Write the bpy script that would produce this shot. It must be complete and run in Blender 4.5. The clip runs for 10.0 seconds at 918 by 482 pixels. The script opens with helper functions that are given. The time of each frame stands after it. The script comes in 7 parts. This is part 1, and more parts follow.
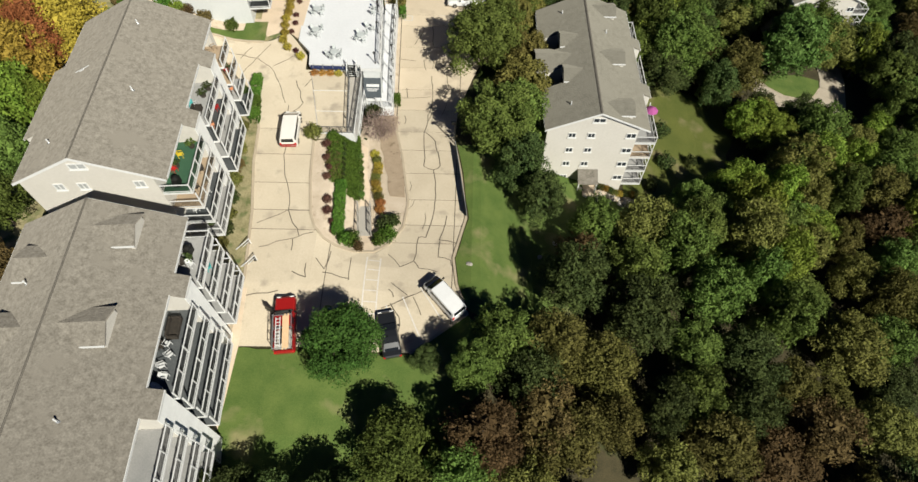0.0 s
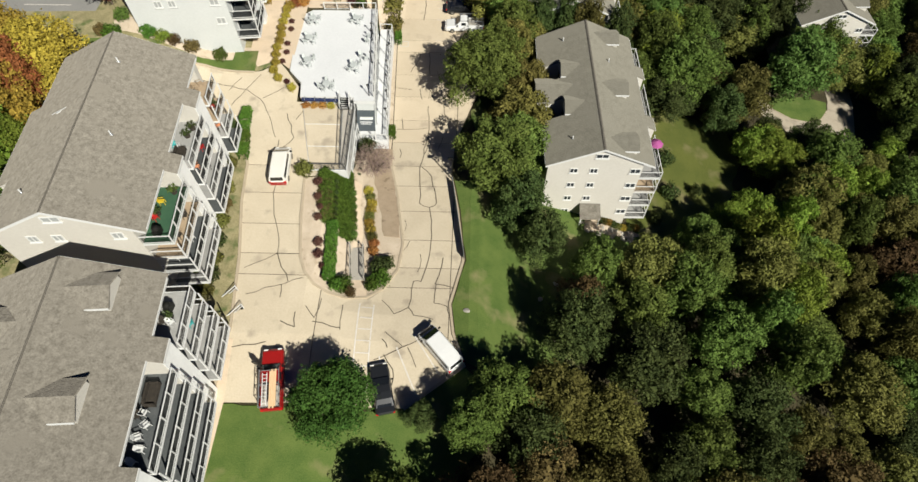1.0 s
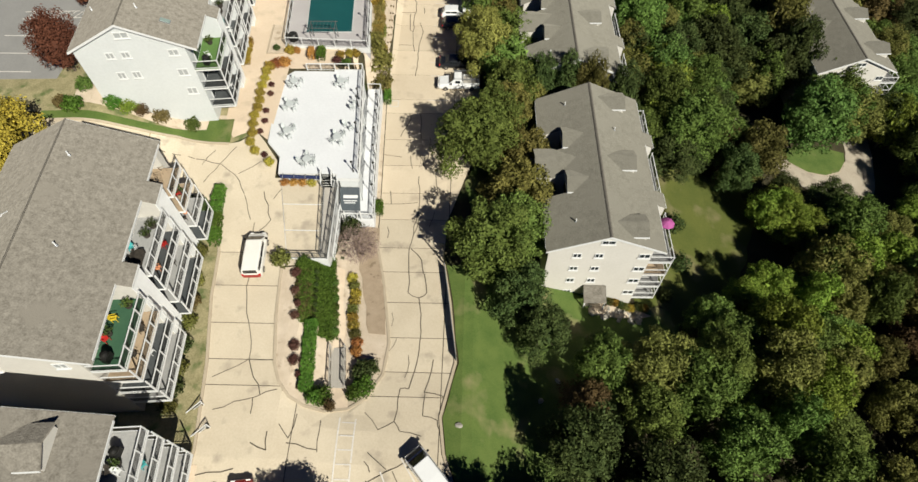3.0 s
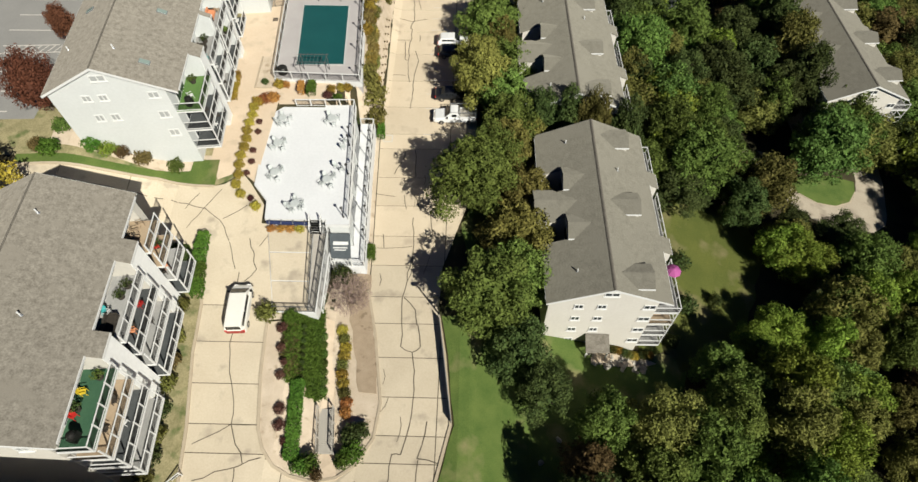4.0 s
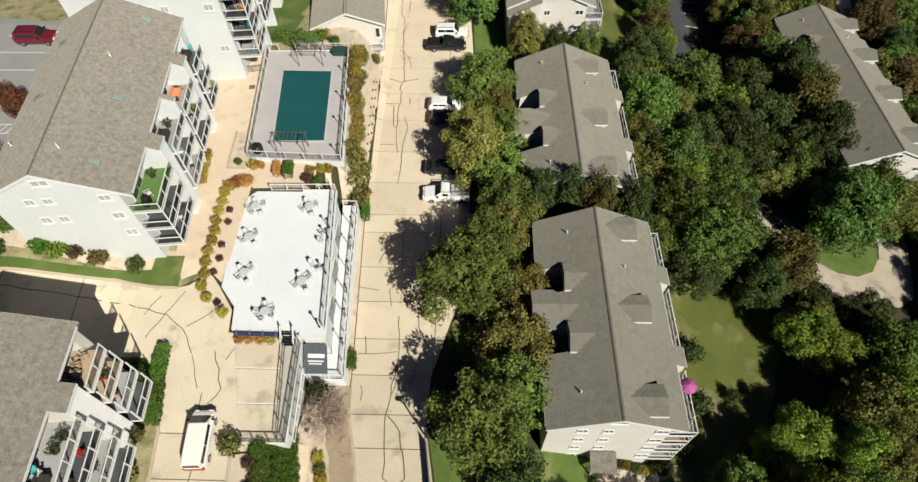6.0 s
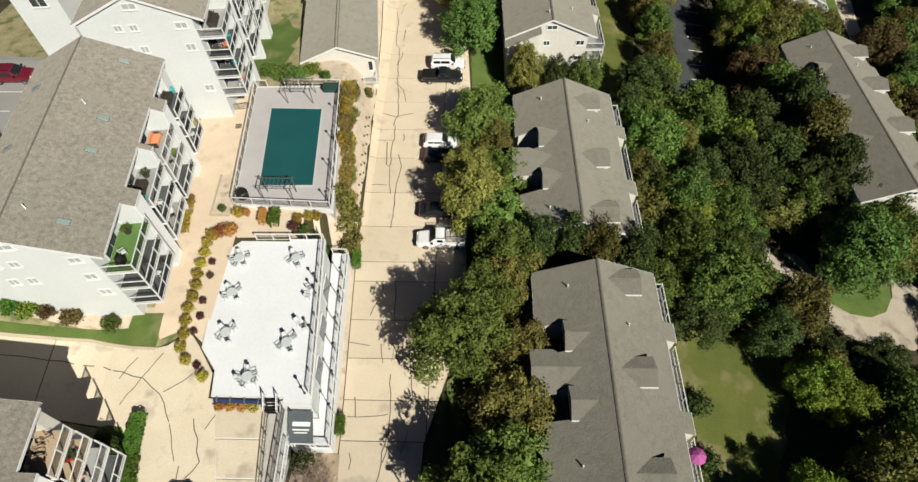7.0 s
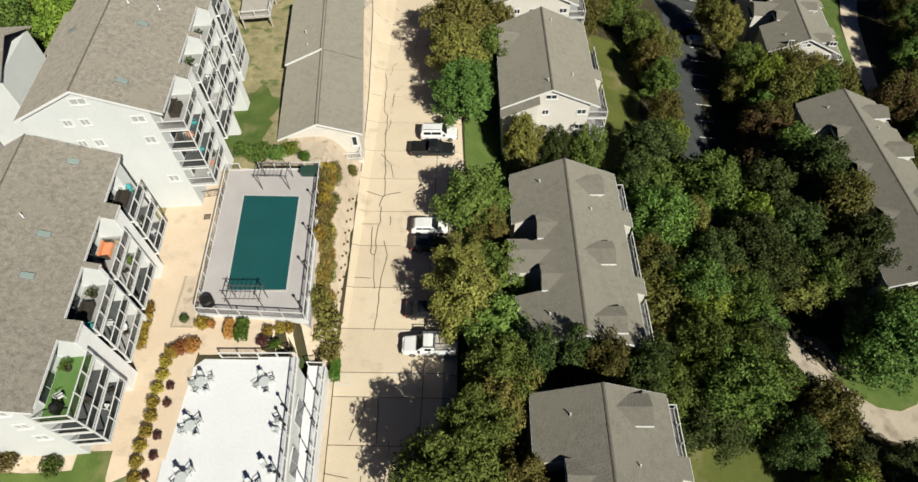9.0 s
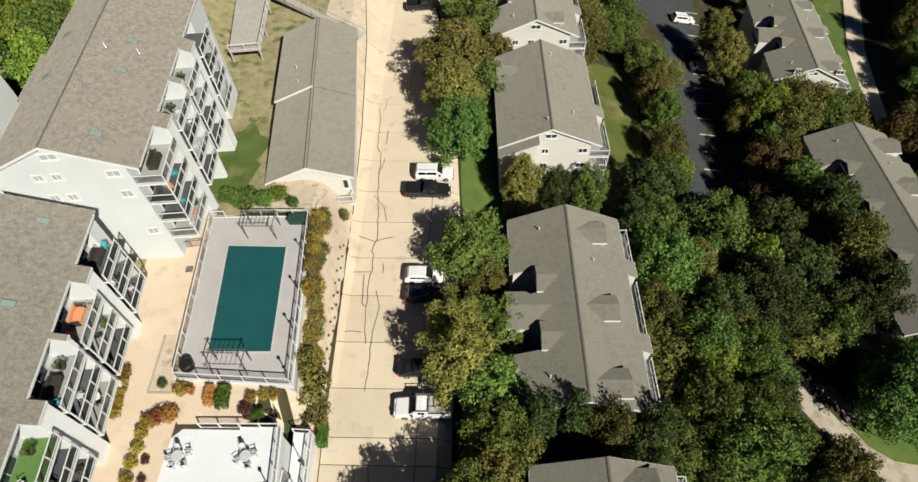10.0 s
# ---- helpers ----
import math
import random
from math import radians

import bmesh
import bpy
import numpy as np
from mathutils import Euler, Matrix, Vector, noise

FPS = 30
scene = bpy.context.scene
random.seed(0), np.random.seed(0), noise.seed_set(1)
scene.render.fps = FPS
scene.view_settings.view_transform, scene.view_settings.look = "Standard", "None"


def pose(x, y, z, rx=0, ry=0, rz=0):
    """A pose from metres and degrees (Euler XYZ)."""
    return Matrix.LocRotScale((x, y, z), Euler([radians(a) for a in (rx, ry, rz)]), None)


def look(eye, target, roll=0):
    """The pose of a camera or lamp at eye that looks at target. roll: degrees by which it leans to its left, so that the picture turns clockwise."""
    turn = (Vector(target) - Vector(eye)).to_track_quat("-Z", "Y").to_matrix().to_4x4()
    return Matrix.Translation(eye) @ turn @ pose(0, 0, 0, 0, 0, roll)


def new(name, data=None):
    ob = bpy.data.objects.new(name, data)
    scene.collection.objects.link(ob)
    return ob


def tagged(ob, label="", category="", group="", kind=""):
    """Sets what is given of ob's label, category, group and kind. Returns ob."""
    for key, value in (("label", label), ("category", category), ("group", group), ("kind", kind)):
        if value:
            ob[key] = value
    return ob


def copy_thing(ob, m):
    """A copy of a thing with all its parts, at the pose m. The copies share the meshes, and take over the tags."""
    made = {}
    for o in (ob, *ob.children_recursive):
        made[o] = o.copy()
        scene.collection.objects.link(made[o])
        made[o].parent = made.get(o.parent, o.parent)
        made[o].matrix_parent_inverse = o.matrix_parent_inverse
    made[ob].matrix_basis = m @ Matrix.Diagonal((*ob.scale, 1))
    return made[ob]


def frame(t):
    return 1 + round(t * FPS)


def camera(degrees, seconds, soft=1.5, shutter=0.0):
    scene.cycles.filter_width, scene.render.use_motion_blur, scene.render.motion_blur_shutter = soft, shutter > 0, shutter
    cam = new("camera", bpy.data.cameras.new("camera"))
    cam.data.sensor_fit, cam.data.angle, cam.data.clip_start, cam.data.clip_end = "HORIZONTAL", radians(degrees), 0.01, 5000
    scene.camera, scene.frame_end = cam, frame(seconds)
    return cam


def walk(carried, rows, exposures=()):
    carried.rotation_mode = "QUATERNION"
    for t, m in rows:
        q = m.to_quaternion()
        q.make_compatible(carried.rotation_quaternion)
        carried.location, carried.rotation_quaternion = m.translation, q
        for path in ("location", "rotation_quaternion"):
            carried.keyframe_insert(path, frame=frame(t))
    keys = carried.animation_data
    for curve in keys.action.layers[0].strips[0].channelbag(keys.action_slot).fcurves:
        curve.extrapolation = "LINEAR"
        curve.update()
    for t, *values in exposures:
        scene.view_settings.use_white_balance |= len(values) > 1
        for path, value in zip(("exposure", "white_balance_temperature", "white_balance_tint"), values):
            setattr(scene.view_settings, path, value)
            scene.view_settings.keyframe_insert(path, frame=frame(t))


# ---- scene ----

# The drone flies level along +y and looks down ahead of it.
cam = camera(75.1, 10.0, soft=1.5)
PATH = [
    (0, (-0.167, -6.537, 52.997), (-0.923, 15.296, 19.490), -0.41),
    (0.5, (-0.070, -3.908, 53.014), (-0.836, 17.977, 19.541), -0.47),
    (1, (0.049, -1.215, 53.035), (-0.731, 20.718, 19.594), -0.54),
    (1.5, (0.187, 1.534, 53.058), (-0.612, 23.516, 19.649), -0.62),
    (2, (0.343, 4.336, 53.085), (-0.478, 26.365, 19.708), -0.70),
    (2.5, (0.515, 7.184, 53.116), (-0.331, 29.262, 19.771), -0.78),
    (4, (1.102, 15.956, 53.228), (0.172, 38.197, 19.994), -1.06),
    (4.5, (1.316, 18.938, 53.272), (0.356, 41.242, 20.082), -1.15),
    (5, (1.536, 21.940, 53.321), (0.545, 44.314, 20.178), -1.24),
    (5.5, (1.759, 24.958, 53.373), (0.739, 47.408, 20.283), -1.33),
    (7, (2.432, 34.046, 53.555), (1.332, 56.780, 20.662), -1.58),
    (7.5, (2.650, 37.071, 53.624), (1.529, 59.920, 20.812), -1.65),
    (8, (2.862, 40.083, 53.697), (1.723, 63.061, 20.975), -1.71),
    (8.5, (3.067, 43.079, 53.775), (1.913, 66.198, 21.153), -1.76),
    (9, (3.261, 46.053, 53.857), (2.098, 69.327, 21.346), -1.81),
    (9.5, (3.443, 49.000, 53.944), (2.275, 72.444, 21.555), -1.84),
    (10, (3.611, 51.914, 54.035), (2.445, 75.544, 21.782), -1.86),
]
walk(cam, [(t, look(eye, target, roll)) for t, eye, target, roll in PATH])

# ---- daylight: a clear autumn morning, sun behind and to the east ----
SUN_EL, SUN_AZ = 40.0, 143.3
world = bpy.data.worlds.new("sky")
scene.world = world
world.use_nodes = True
wn = world.node_tree.nodes
sky = wn.new("ShaderNodeTexSky")
sky.sky_type, sky.sun_disc = "NISHITA", False
sky.sun_elevation, sky.sun_rotation = radians(SUN_EL), radians(SUN_AZ)
sky.ozone_density, sky.dust_density = 5.0, 0.4
wn["Background"].inputs["Strength"].default_value = 0.0048
deep = wn.new("ShaderNodeMix")  # a deep autumn blue
deep.data_type, deep.blend_type = "RGBA", "MULTIPLY"
deep.inputs[0].default_value, deep.inputs[7].default_value = 1.0, (0.10, 0.95, 2.7, 1)
world.node_tree.links.new(sky.outputs[0], deep.inputs[6])
world.node_tree.links.new(deep.outputs[2], wn["Background"].inputs["Color"])
sun = new("sun", bpy.data.lights.new("sun", "SUN"))
sun.data.energy, sun.data.angle, sun.data.color = 4.66, radians(0.5), (0.985, 0.96, 0.855)
ca = math.cos(radians(SUN_EL))
sun.matrix_world = look((100 * ca * math.sin(radians(SUN_AZ)), 100 * ca * math.cos(radians(SUN_AZ)), 100 * math.sin(radians(SUN_EL))), (0, 0, 0))
scene.view_settings.exposure = 0.70

# ---- materials ----
def surface(name, c1, c2, scale=1.0, rough=0.8, fine=12.0, bump=0.15, metal=0.0, vary=0.0, spots=None, stretch=(1, 1, 1), world_space=False, leaf=0.0, island=0.0, spec=0.3, chalk=0.0):
    """A procedural surface: two colours mixed by coarse and fine noise, with relief. vary: brightness by object; island: by loose piece."""
    m = bpy.data.materials.new(name)
    m.use_nodes = True
    nt = m.node_tree
    N, L = nt.nodes, nt.links
    b = N["Principled BSDF"]
    b.inputs["Roughness"].default_value, b.inputs["Metallic"].default_value = rough, metal
    b.inputs["Specular IOR Level"].default_value, b.inputs["Diffuse Roughness"].default_value = spec, chalk
    if world_space:
        src = N.new("ShaderNodeNewGeometry").outputs["Position"]
    else:
        src = N.new("ShaderNodeTexCoord").outputs["Object"]
    mp = N.new("ShaderNodeMapping")
    mp.inputs["Scale"].default_value = stretch
    L.new(src, mp.inputs["Vector"])
    n1, n2 = N.new("ShaderNodeTexNoise"), N.new("ShaderNodeTexNoise")
    for n, s, d in ((n1, scale, 3), (n2, scale * fine, 4)):
        n.inputs["Scale"].default_value, n.inputs["Detail"].default_value = s, d
        L.new(mp.outputs[0], n.inputs["Vector"])
    mx = N.new("ShaderNodeMix")
    mx.inputs[0].default_value = 0.5
    L.new(n1.outputs[0], mx.inputs[2])
    L.new(n2.outputs[0], mx.inputs[3])
    ramp = N.new("ShaderNodeValToRGB")
    ramp.color_ramp.elements[0].position, ramp.color_ramp.elements[1].position = 0.33, 0.67
    ramp.color_ramp.elements[0].color, ramp.color_ramp.elements[1].color = (*c1, 1), (*c2, 1)
    L.new(mx.outputs[0], ramp.inputs[0])
    col = ramp.outputs[0]
    if spots:
        n3 = N.new("ShaderNodeTexNoise")
        n3.inputs["Scale"].default_value, n3.inputs["Detail"].default_value = spots[1], 5
        L.new(src, n3.inputs["Vector"])
        r3 = N.new("ShaderNodeValToRGB")
        r3.color_ramp.elements[0].position, r3.color_ramp.elements[1].position = spots[2], spots[2] + 0.14
        L.new(n3.outputs[0], r3.inputs[0])
        m3 = N.new("ShaderNodeMix")
        m3.data_type = "RGBA"
        L.new(r3.outputs[0], m3.inputs[0])
        L.new(col, m3.inputs[6])
        m3.inputs[7].default_value = (*spots[0], 1)
        col = m3.outputs[2]
    if vary or island:
        hsv = N.new("ShaderNodeHueSaturation")
        L.new(col, hsv.inputs["Color"])
        total = None
        for k, node, out in ((vary, "ShaderNodeObjectInfo", "Random"), (island, "ShaderNodeNewGeometry", "Random Per Island")):
            if not k:
                continue
            o = N.new(node)
            mr = N.new("ShaderNodeMapRange")
            mr.inputs[3].default_value, mr.inputs[4].default_value = 1 - k, 1 + k
            L.new(o.outputs[out], mr.inputs[0])
            if total is None:
                total = mr.outputs[0]
            else:
                mu = N.new("ShaderNodeMath")
                mu.operation = "MULTIPLY"
                L.new(total, mu.inputs[0])
                L.new(mr.outputs[0], mu.inputs[1])
                total = mu.outputs[0]
        L.new(total, hsv.inputs["Value"])
        if leaf:
            o = N.new("ShaderNodeObjectInfo")
            mr = N.new("ShaderNodeMapRange")
            mr.inputs[3].default_value, mr.inputs[4].default_value = 0.475, 0.515
            L.new(o.outputs["Random"], mr.inputs[0])
            L.new(mr.outputs[0], hsv.inputs["Hue"])
        col = hsv.outputs[0]
    L.new(col, b.inputs["Base Color"])
    if bump:
        bp = N.new("ShaderNodeBump")
        bp.inputs["Strength"].default_value, bp.inputs["Distance"].default_value = min(1.0, bump * 3), 0.05
        L.new(n2.outputs[0], bp.inputs["Height"])
        L.new(bp.outputs[0], b.inputs["Normal"])
    if leaf:
        tr = N.new("ShaderNodeBsdfTranslucent")
        L.new(col, tr.inputs[0])
        ms = N.new("ShaderNodeMixShader")
        ms.inputs[0].default_value = leaf
        L.new(b.outputs[0], ms.inputs[1])
        L.new(tr.outputs[0], ms.inputs[2])
        L.new(ms.outputs[0], N["Material Output"].inputs["Surface"])
    return m


def siding(name, c1, c2, pitch=0.13):
    """Painted lap siding: level courses as a relief with slight weathering."""
    m = surface(name, c1, c2, 0.25, 0.65, 14, 0.05)
    nt = m.node_tree
    N, L = nt.nodes, nt.links
    g = N.new("ShaderNodeNewGeometry")
    sp = N.new("ShaderNodeSeparateXYZ")
    L.new(g.outputs["Position"], sp.inputs[0])
    dv = N.new("ShaderNodeMath")
    dv.operation, dv.inputs[1].default_value = "DIVIDE", pitch
    L.new(sp.outputs[2], dv.inputs[0])
    fr = N.new("ShaderNodeMath")
    fr.operation = "FRACT"
    L.new(dv.outputs[0], fr.inputs[0])
    bp = N.new("ShaderNodeBump")
    bp.invert = True
    bp.inputs["Strength"].default_value, bp.inputs["Distance"].default_value = 0.6, 0.02
    L.new(fr.outputs[0], bp.inputs["Height"])
    L.new(bp.outputs[0], N["Principled BSDF"].inputs["Normal"])
    return m


GRASS = surface("lawn_grass", (0.056, 0.072, 0.012), (0.096, 0.104, 0.021), 0.25, 0.9, 24, 0.35, spots=((0.155, 0.135, 0.062), 0.2, 0.54), world_space=True)
TURF = surface("green_lawn", (0.048, 0.088, 0.015), (0.104, 0.140, 0.032), 0.5, 0.9, 22, 0.35, spots=((0.190, 0.175, 0.078), 0.24, 0.57), world_space=True)
CONCRETE = surface("old_concrete", (0.440, 0.372, 0.274), (0.520, 0.449, 0.338), 0.35, 0.85, 18, 0.08, vary=0.07, spots=((0.330, 0.281, 0.214), 0.5, 0.58), world_space=True)
CONCRETE2 = surface("newer_concrete", (0.480, 0.398, 0.289), (0.555, 0.469, 0.349), 0.35, 0.85, 18, 0.08, vary=0.06, spots=((0.413, 0.341, 0.255), 0.4, 0.6), world_space=True)
LANEC = surface("stained_lane_concrete", (0.300, 0.255, 0.195), (0.385, 0.335, 0.262), 0.3, 0.88, 16, 0.08, spots=((0.215, 0.180, 0.138), 0.35, 0.54), world_space=True)
PATHC = surface("walkway_concrete", (0.517, 0.409, 0.296), (0.578, 0.469, 0.349), 0.4, 0.85, 14, 0.06, vary=0.04, spots=((0.450, 0.367, 0.270), 0.5, 0.58), world_space=True)
KERB = surface("kerb_concrete", (0.345, 0.285, 0.203), (0.413, 0.345, 0.255), 1.2, 0.85, 12, 0.1, world_space=True)
JOINT = surface("joint_filler", (0.045, 0.038, 0.028), (0.105, 0.088, 0.064), 0.8, 0.9, 10, 0.1, world_space=True)
GRAVEL = surface("pale_gravel", (0.425, 0.342, 0.250), (0.570, 0.480, 0.372), 0.8, 0.95, 26, 0.5, spots=((0.270, 0.203, 0.135), 0.9, 0.6), world_space=True)
MULCH = surface("bark_mulch", (0.270, 0.203, 0.134), (0.378, 0.296, 0.211), 1.2, 0.95, 16, 0.5, spots=((0.162, 0.118, 0.077), 1.4, 0.6), world_space=True)
ASPHALT = surface("dark_asphalt", (0.034, 0.038, 0.039), (0.053, 0.056, 0.056), 0.4, 0.9, 25, 0.15, world_space=True)
GREYLOT = surface("worn_asphalt", (0.195, 0.191, 0.180), (0.247, 0.240, 0.225), 0.3, 0.9, 22, 0.1, world_space=True)
PAINT = surface("white_road_paint", (0.450, 0.420, 0.375), (0.585, 0.555, 0.510), 2.5, 0.7, 10, 0.05, world_space=True)
SHINGLE = surface("taupe_shingles", (0.122, 0.109, 0.089), (0.242, 0.221, 0.186), 2.4, 0.95, 3.0, 0.7, spots=((0.190, 0.172, 0.143), 0.5, 0.56), chalk=0.8)
SHINGLE2 = surface("smooth_taupe_shingles", (0.146, 0.137, 0.111), (0.200, 0.188, 0.153), 1.4, 0.95, 4, 0.5, spots=((0.181, 0.170, 0.139), 0.3, 0.52), chalk=1.0)
RIDGE = surface("ridge_shingles", (0.100, 0.090, 0.074), (0.140, 0.126, 0.105), 2.0, 0.9, 6, 0.4)
SIDING = siding("cream_siding", (0.480, 0.454, 0.405), (0.540, 0.514, 0.465))
SIDINGG = siding("weathered_cream_siding", (0.450, 0.425, 0.378), (0.505, 0.480, 0.430))
SIDINGW = siding("white_siding", (0.470, 0.482, 0.470), (0.530, 0.542, 0.530))
# pier faces: whiter than siding and trim, sunlit brightness held in the colour
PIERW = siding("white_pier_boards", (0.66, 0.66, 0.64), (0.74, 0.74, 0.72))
TRIM = surface("white_trim_paint", (0.540, 0.540, 0.525), (0.600, 0.600, 0.585), 1.5, 0.5, 8, 0.03)
DECKW = surface("white_deck_coating", (0.550, 0.556, 0.562), (0.622, 0.628, 0.634), 0.3, 0.7, 12, 0.04)
DECKG = surface("grey_balcony_boards", (0.225, 0.225, 0.217), (0.315, 0.307, 0.292), 0.8, 0.8, 10, 0.1, vary=0.12)
DECKD = surface("dark_balcony_carpet", (0.045, 0.051, 0.053), (0.090, 0.094, 0.094), 0.8, 0.95, 12, 0.1, vary=0.2)
DECKT = surface("tan_balcony_boards", (0.285, 0.210, 0.135), (0.390, 0.300, 0.203), 0.8, 0.8, 10, 0.1)
DECKGREEN = surface("green_turf_carpet", (0.026, 0.075, 0.041), (0.045, 0.105, 0.056), 1.0, 0.95, 14, 0.1)
DECKLIME = surface("bright_green_turf", (0.068, 0.143, 0.034), (0.105, 0.188, 0.053), 1.0, 0.95, 14, 0.1)
WOODG = surface("weathered_grey_wood", (0.300, 0.277, 0.240), (0.405, 0.375, 0.330), 1.5, 0.85, 8, 0.15)
DARKMETAL = surface("dark_bronze_metal", (0.013, 0.013, 0.012), (0.026, 0.025, 0.022), 2.0, 0.45, 8, 0.03, metal=0.4)
STEEL = surface("galvanised_steel", (0.338, 0.345, 0.352), (0.435, 0.443, 0.450), 2.0, 0.4, 8, 0.03, metal=0.7)
COVER = surface("teal_pool_cover", (0.004, 0.053, 0.056), (0.007, 0.070, 0.069), 0.35, 0.6, 40, 0.05)
COPING = surface("pale_coping", (0.375, 0.367, 0.352), (0.450, 0.443, 0.427), 2.0, 0.7, 8, 0.05)
POOLDECK = surface("grey_pool_deck", (0.330, 0.307, 0.300), (0.390, 0.367, 0.356), 0.4, 0.85, 14, 0.05)
BARK = surface("bark", (0.068, 0.053, 0.038), (0.135, 0.109, 0.083), 2.0, 0.95, 8, 0.5)
TWIG = surface("bare_mauve_twigs", (0.165, 0.112, 0.098), (0.255, 0.188, 0.161), 1.0, 0.95, 6, 0.2, island=0.25)
STONE = surface("pale_limestone", (0.285, 0.262, 0.225), (0.420, 0.390, 0.338), 0.9, 0.9, 10, 0.4, vary=0.2)
RUBBER = surface("tyre_rubber", (0.011, 0.011, 0.011), (0.022, 0.022, 0.022), 4.0, 0.85, 6, 0.1)
CHROME = surface("bright_metal", (0.413, 0.413, 0.420), (0.488, 0.488, 0.495), 4.0, 0.25, 6, 0.0, metal=0.9)
PINK = surface("magenta_canvas", (0.270, 0.053, 0.180), (0.345, 0.083, 0.240), 1.0, 0.8, 8, 0.05)
REDP = surface("red_plastic", (0.338, 0.015, 0.015), (0.413, 0.030, 0.022), 2.0, 0.4, 8, 0.0)
YELLOWP = surface("yellow_plastic", (0.525, 0.375, 0.022), (0.600, 0.450, 0.045), 2.0, 0.4, 8, 0.0)
ORANGEP = surface("peach_fabric", (0.55, 0.21, 0.10), (0.65, 0.28, 0.14), 2.0, 0.8, 8, 0.05)
TEALP = surface("turquoise_fabric", (0.038, 0.262, 0.262), (0.060, 0.338, 0.338), 2.0, 0.8, 8, 0.05)
WICKER = surface("dark_wicker", (0.022, 0.019, 0.015), (0.056, 0.045, 0.034), 3.0, 0.8, 12, 0.3)
PATINA = surface("grey_green_patio_metal", (0.400, 0.425, 0.415), (0.520, 0.545, 0.532), 3.0, 0.5, 8, 0.05, metal=0.1)
GREYM = surface("grey_metal_frame", (0.085, 0.085, 0.082), (0.13, 0.13, 0.125), 2.0, 0.5, 8, 0.03, metal=0.3)
NAVY = surface("navy_canvas", (0.010, 0.016, 0.055), (0.020, 0.030, 0.085), 1.5, 0.85, 10, 0.08)
GREENM = surface("dark_green_canvas", (0.009, 0.034, 0.026), (0.022, 0.056, 0.041), 1.0, 0.85, 10, 0.05)
SIGNBLUE = surface("slate_sign_board", (0.053, 0.064, 0.071), (0.075, 0.086, 0.094), 2.0, 0.6, 8, 0.02)


def car_paint(name, c):
    m = surface(name, c, tuple(v * 1.08 for v in c), 2.0, 0.3, 8, 0.0)
    m.node_tree.nodes["Principled BSDF"].inputs["Coat Weight"].default_value = 0.6
    return m


def glass(name, c, rough=0.06):
    m = bpy.data.materials.new(name)
    m.use_nodes = True
    b = m.node_tree.nodes["Principled BSDF"]
    b.inputs["Base Color"].default_value, b.inputs["Roughness"].default_value = (*c, 1), rough
    b.inputs["Specular IOR Level"].default_value = 0.7
    return m


# pale panes: the overexposed, washed-out look is put into the glass colour
PALEGLASS = glass("curtained_window_glass", (0.34, 0.35, 0.34), 0.1)
GLASS = glass("dark_window_glass", (0.03, 0.035, 0.04))
CARGLASS = glass("tinted_car_glass", (0.012, 0.014, 0.016), 0.04)
SKYGLASS = glass("green_skylight_glass", (0.21, 0.265, 0.24), 0.18)
LAMPG = glass("lamp_lens", (0.75, 0.73, 0.68), 0.2)
REDLENS = glass("red_lens", (0.4, 0.01, 0.01), 0.2)

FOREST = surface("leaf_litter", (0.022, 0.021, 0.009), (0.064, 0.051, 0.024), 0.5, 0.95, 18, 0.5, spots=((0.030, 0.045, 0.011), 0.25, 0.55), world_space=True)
DRYLAWN = surface("dry_lawn", (0.160, 0.145, 0.068), (0.330, 0.285, 0.160), 0.7, 0.92, 9, 0.4, spots=((0.085, 0.110, 0.035), 0.6, 0.53), world_space=True)
SHADEBLACK = surface("black_insect_screen", (0.005, 0.005, 0.005), (0.009, 0.009, 0.009), 2.0, 0.9, 8, 0.02)
LEAVES = {k: surface("leaves_" + k, a, b, 0.35, 0.75, 7, 0.0, vary=0.3, leaf=0.18, island=0.3, spec=0.12) for k, a, b in (
    ("green", (0.050, 0.090, 0.018), (0.132, 0.190, 0.041)),
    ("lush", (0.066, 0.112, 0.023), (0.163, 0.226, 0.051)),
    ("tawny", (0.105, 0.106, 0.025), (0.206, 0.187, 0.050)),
    ("deep", (0.029, 0.050, 0.015), (0.074, 0.096, 0.027)),
    ("bright", (0.078, 0.133, 0.016), (0.210, 0.265, 0.042)),
    ("olive", (0.080, 0.088, 0.020), (0.168, 0.163, 0.043)),
    ("rust", (0.074, 0.057, 0.021), (0.136, 0.097, 0.037)),
    ("amber", (0.205, 0.150, 0.026), (0.345, 0.245, 0.040)),
    ("orange", (0.277, 0.125, 0.034), (0.386, 0.194, 0.055)),
    ("russet", (0.112, 0.053, 0.026), (0.180, 0.088, 0.039)),
    ("blue", (0.051, 0.113, 0.023), (0.120, 0.196, 0.048)),
    ("yellow", (0.273, 0.236, 0.037), (0.409, 0.342, 0.057)),
    ("round", (0.027, 0.066, 0.011), (0.061, 0.111, 0.021)),
    ("straw", (0.150, 0.118, 0.034), (0.262, 0.205, 0.066)),
    ("plumgreen", (0.060, 0.052, 0.020), (0.112, 0.098, 0.034)),
    ("plum", (0.075, 0.034, 0.027), (0.128, 0.060, 0.045)),
    ("hedge", (0.038, 0.088, 0.011), (0.081, 0.146, 0.021)),
)}

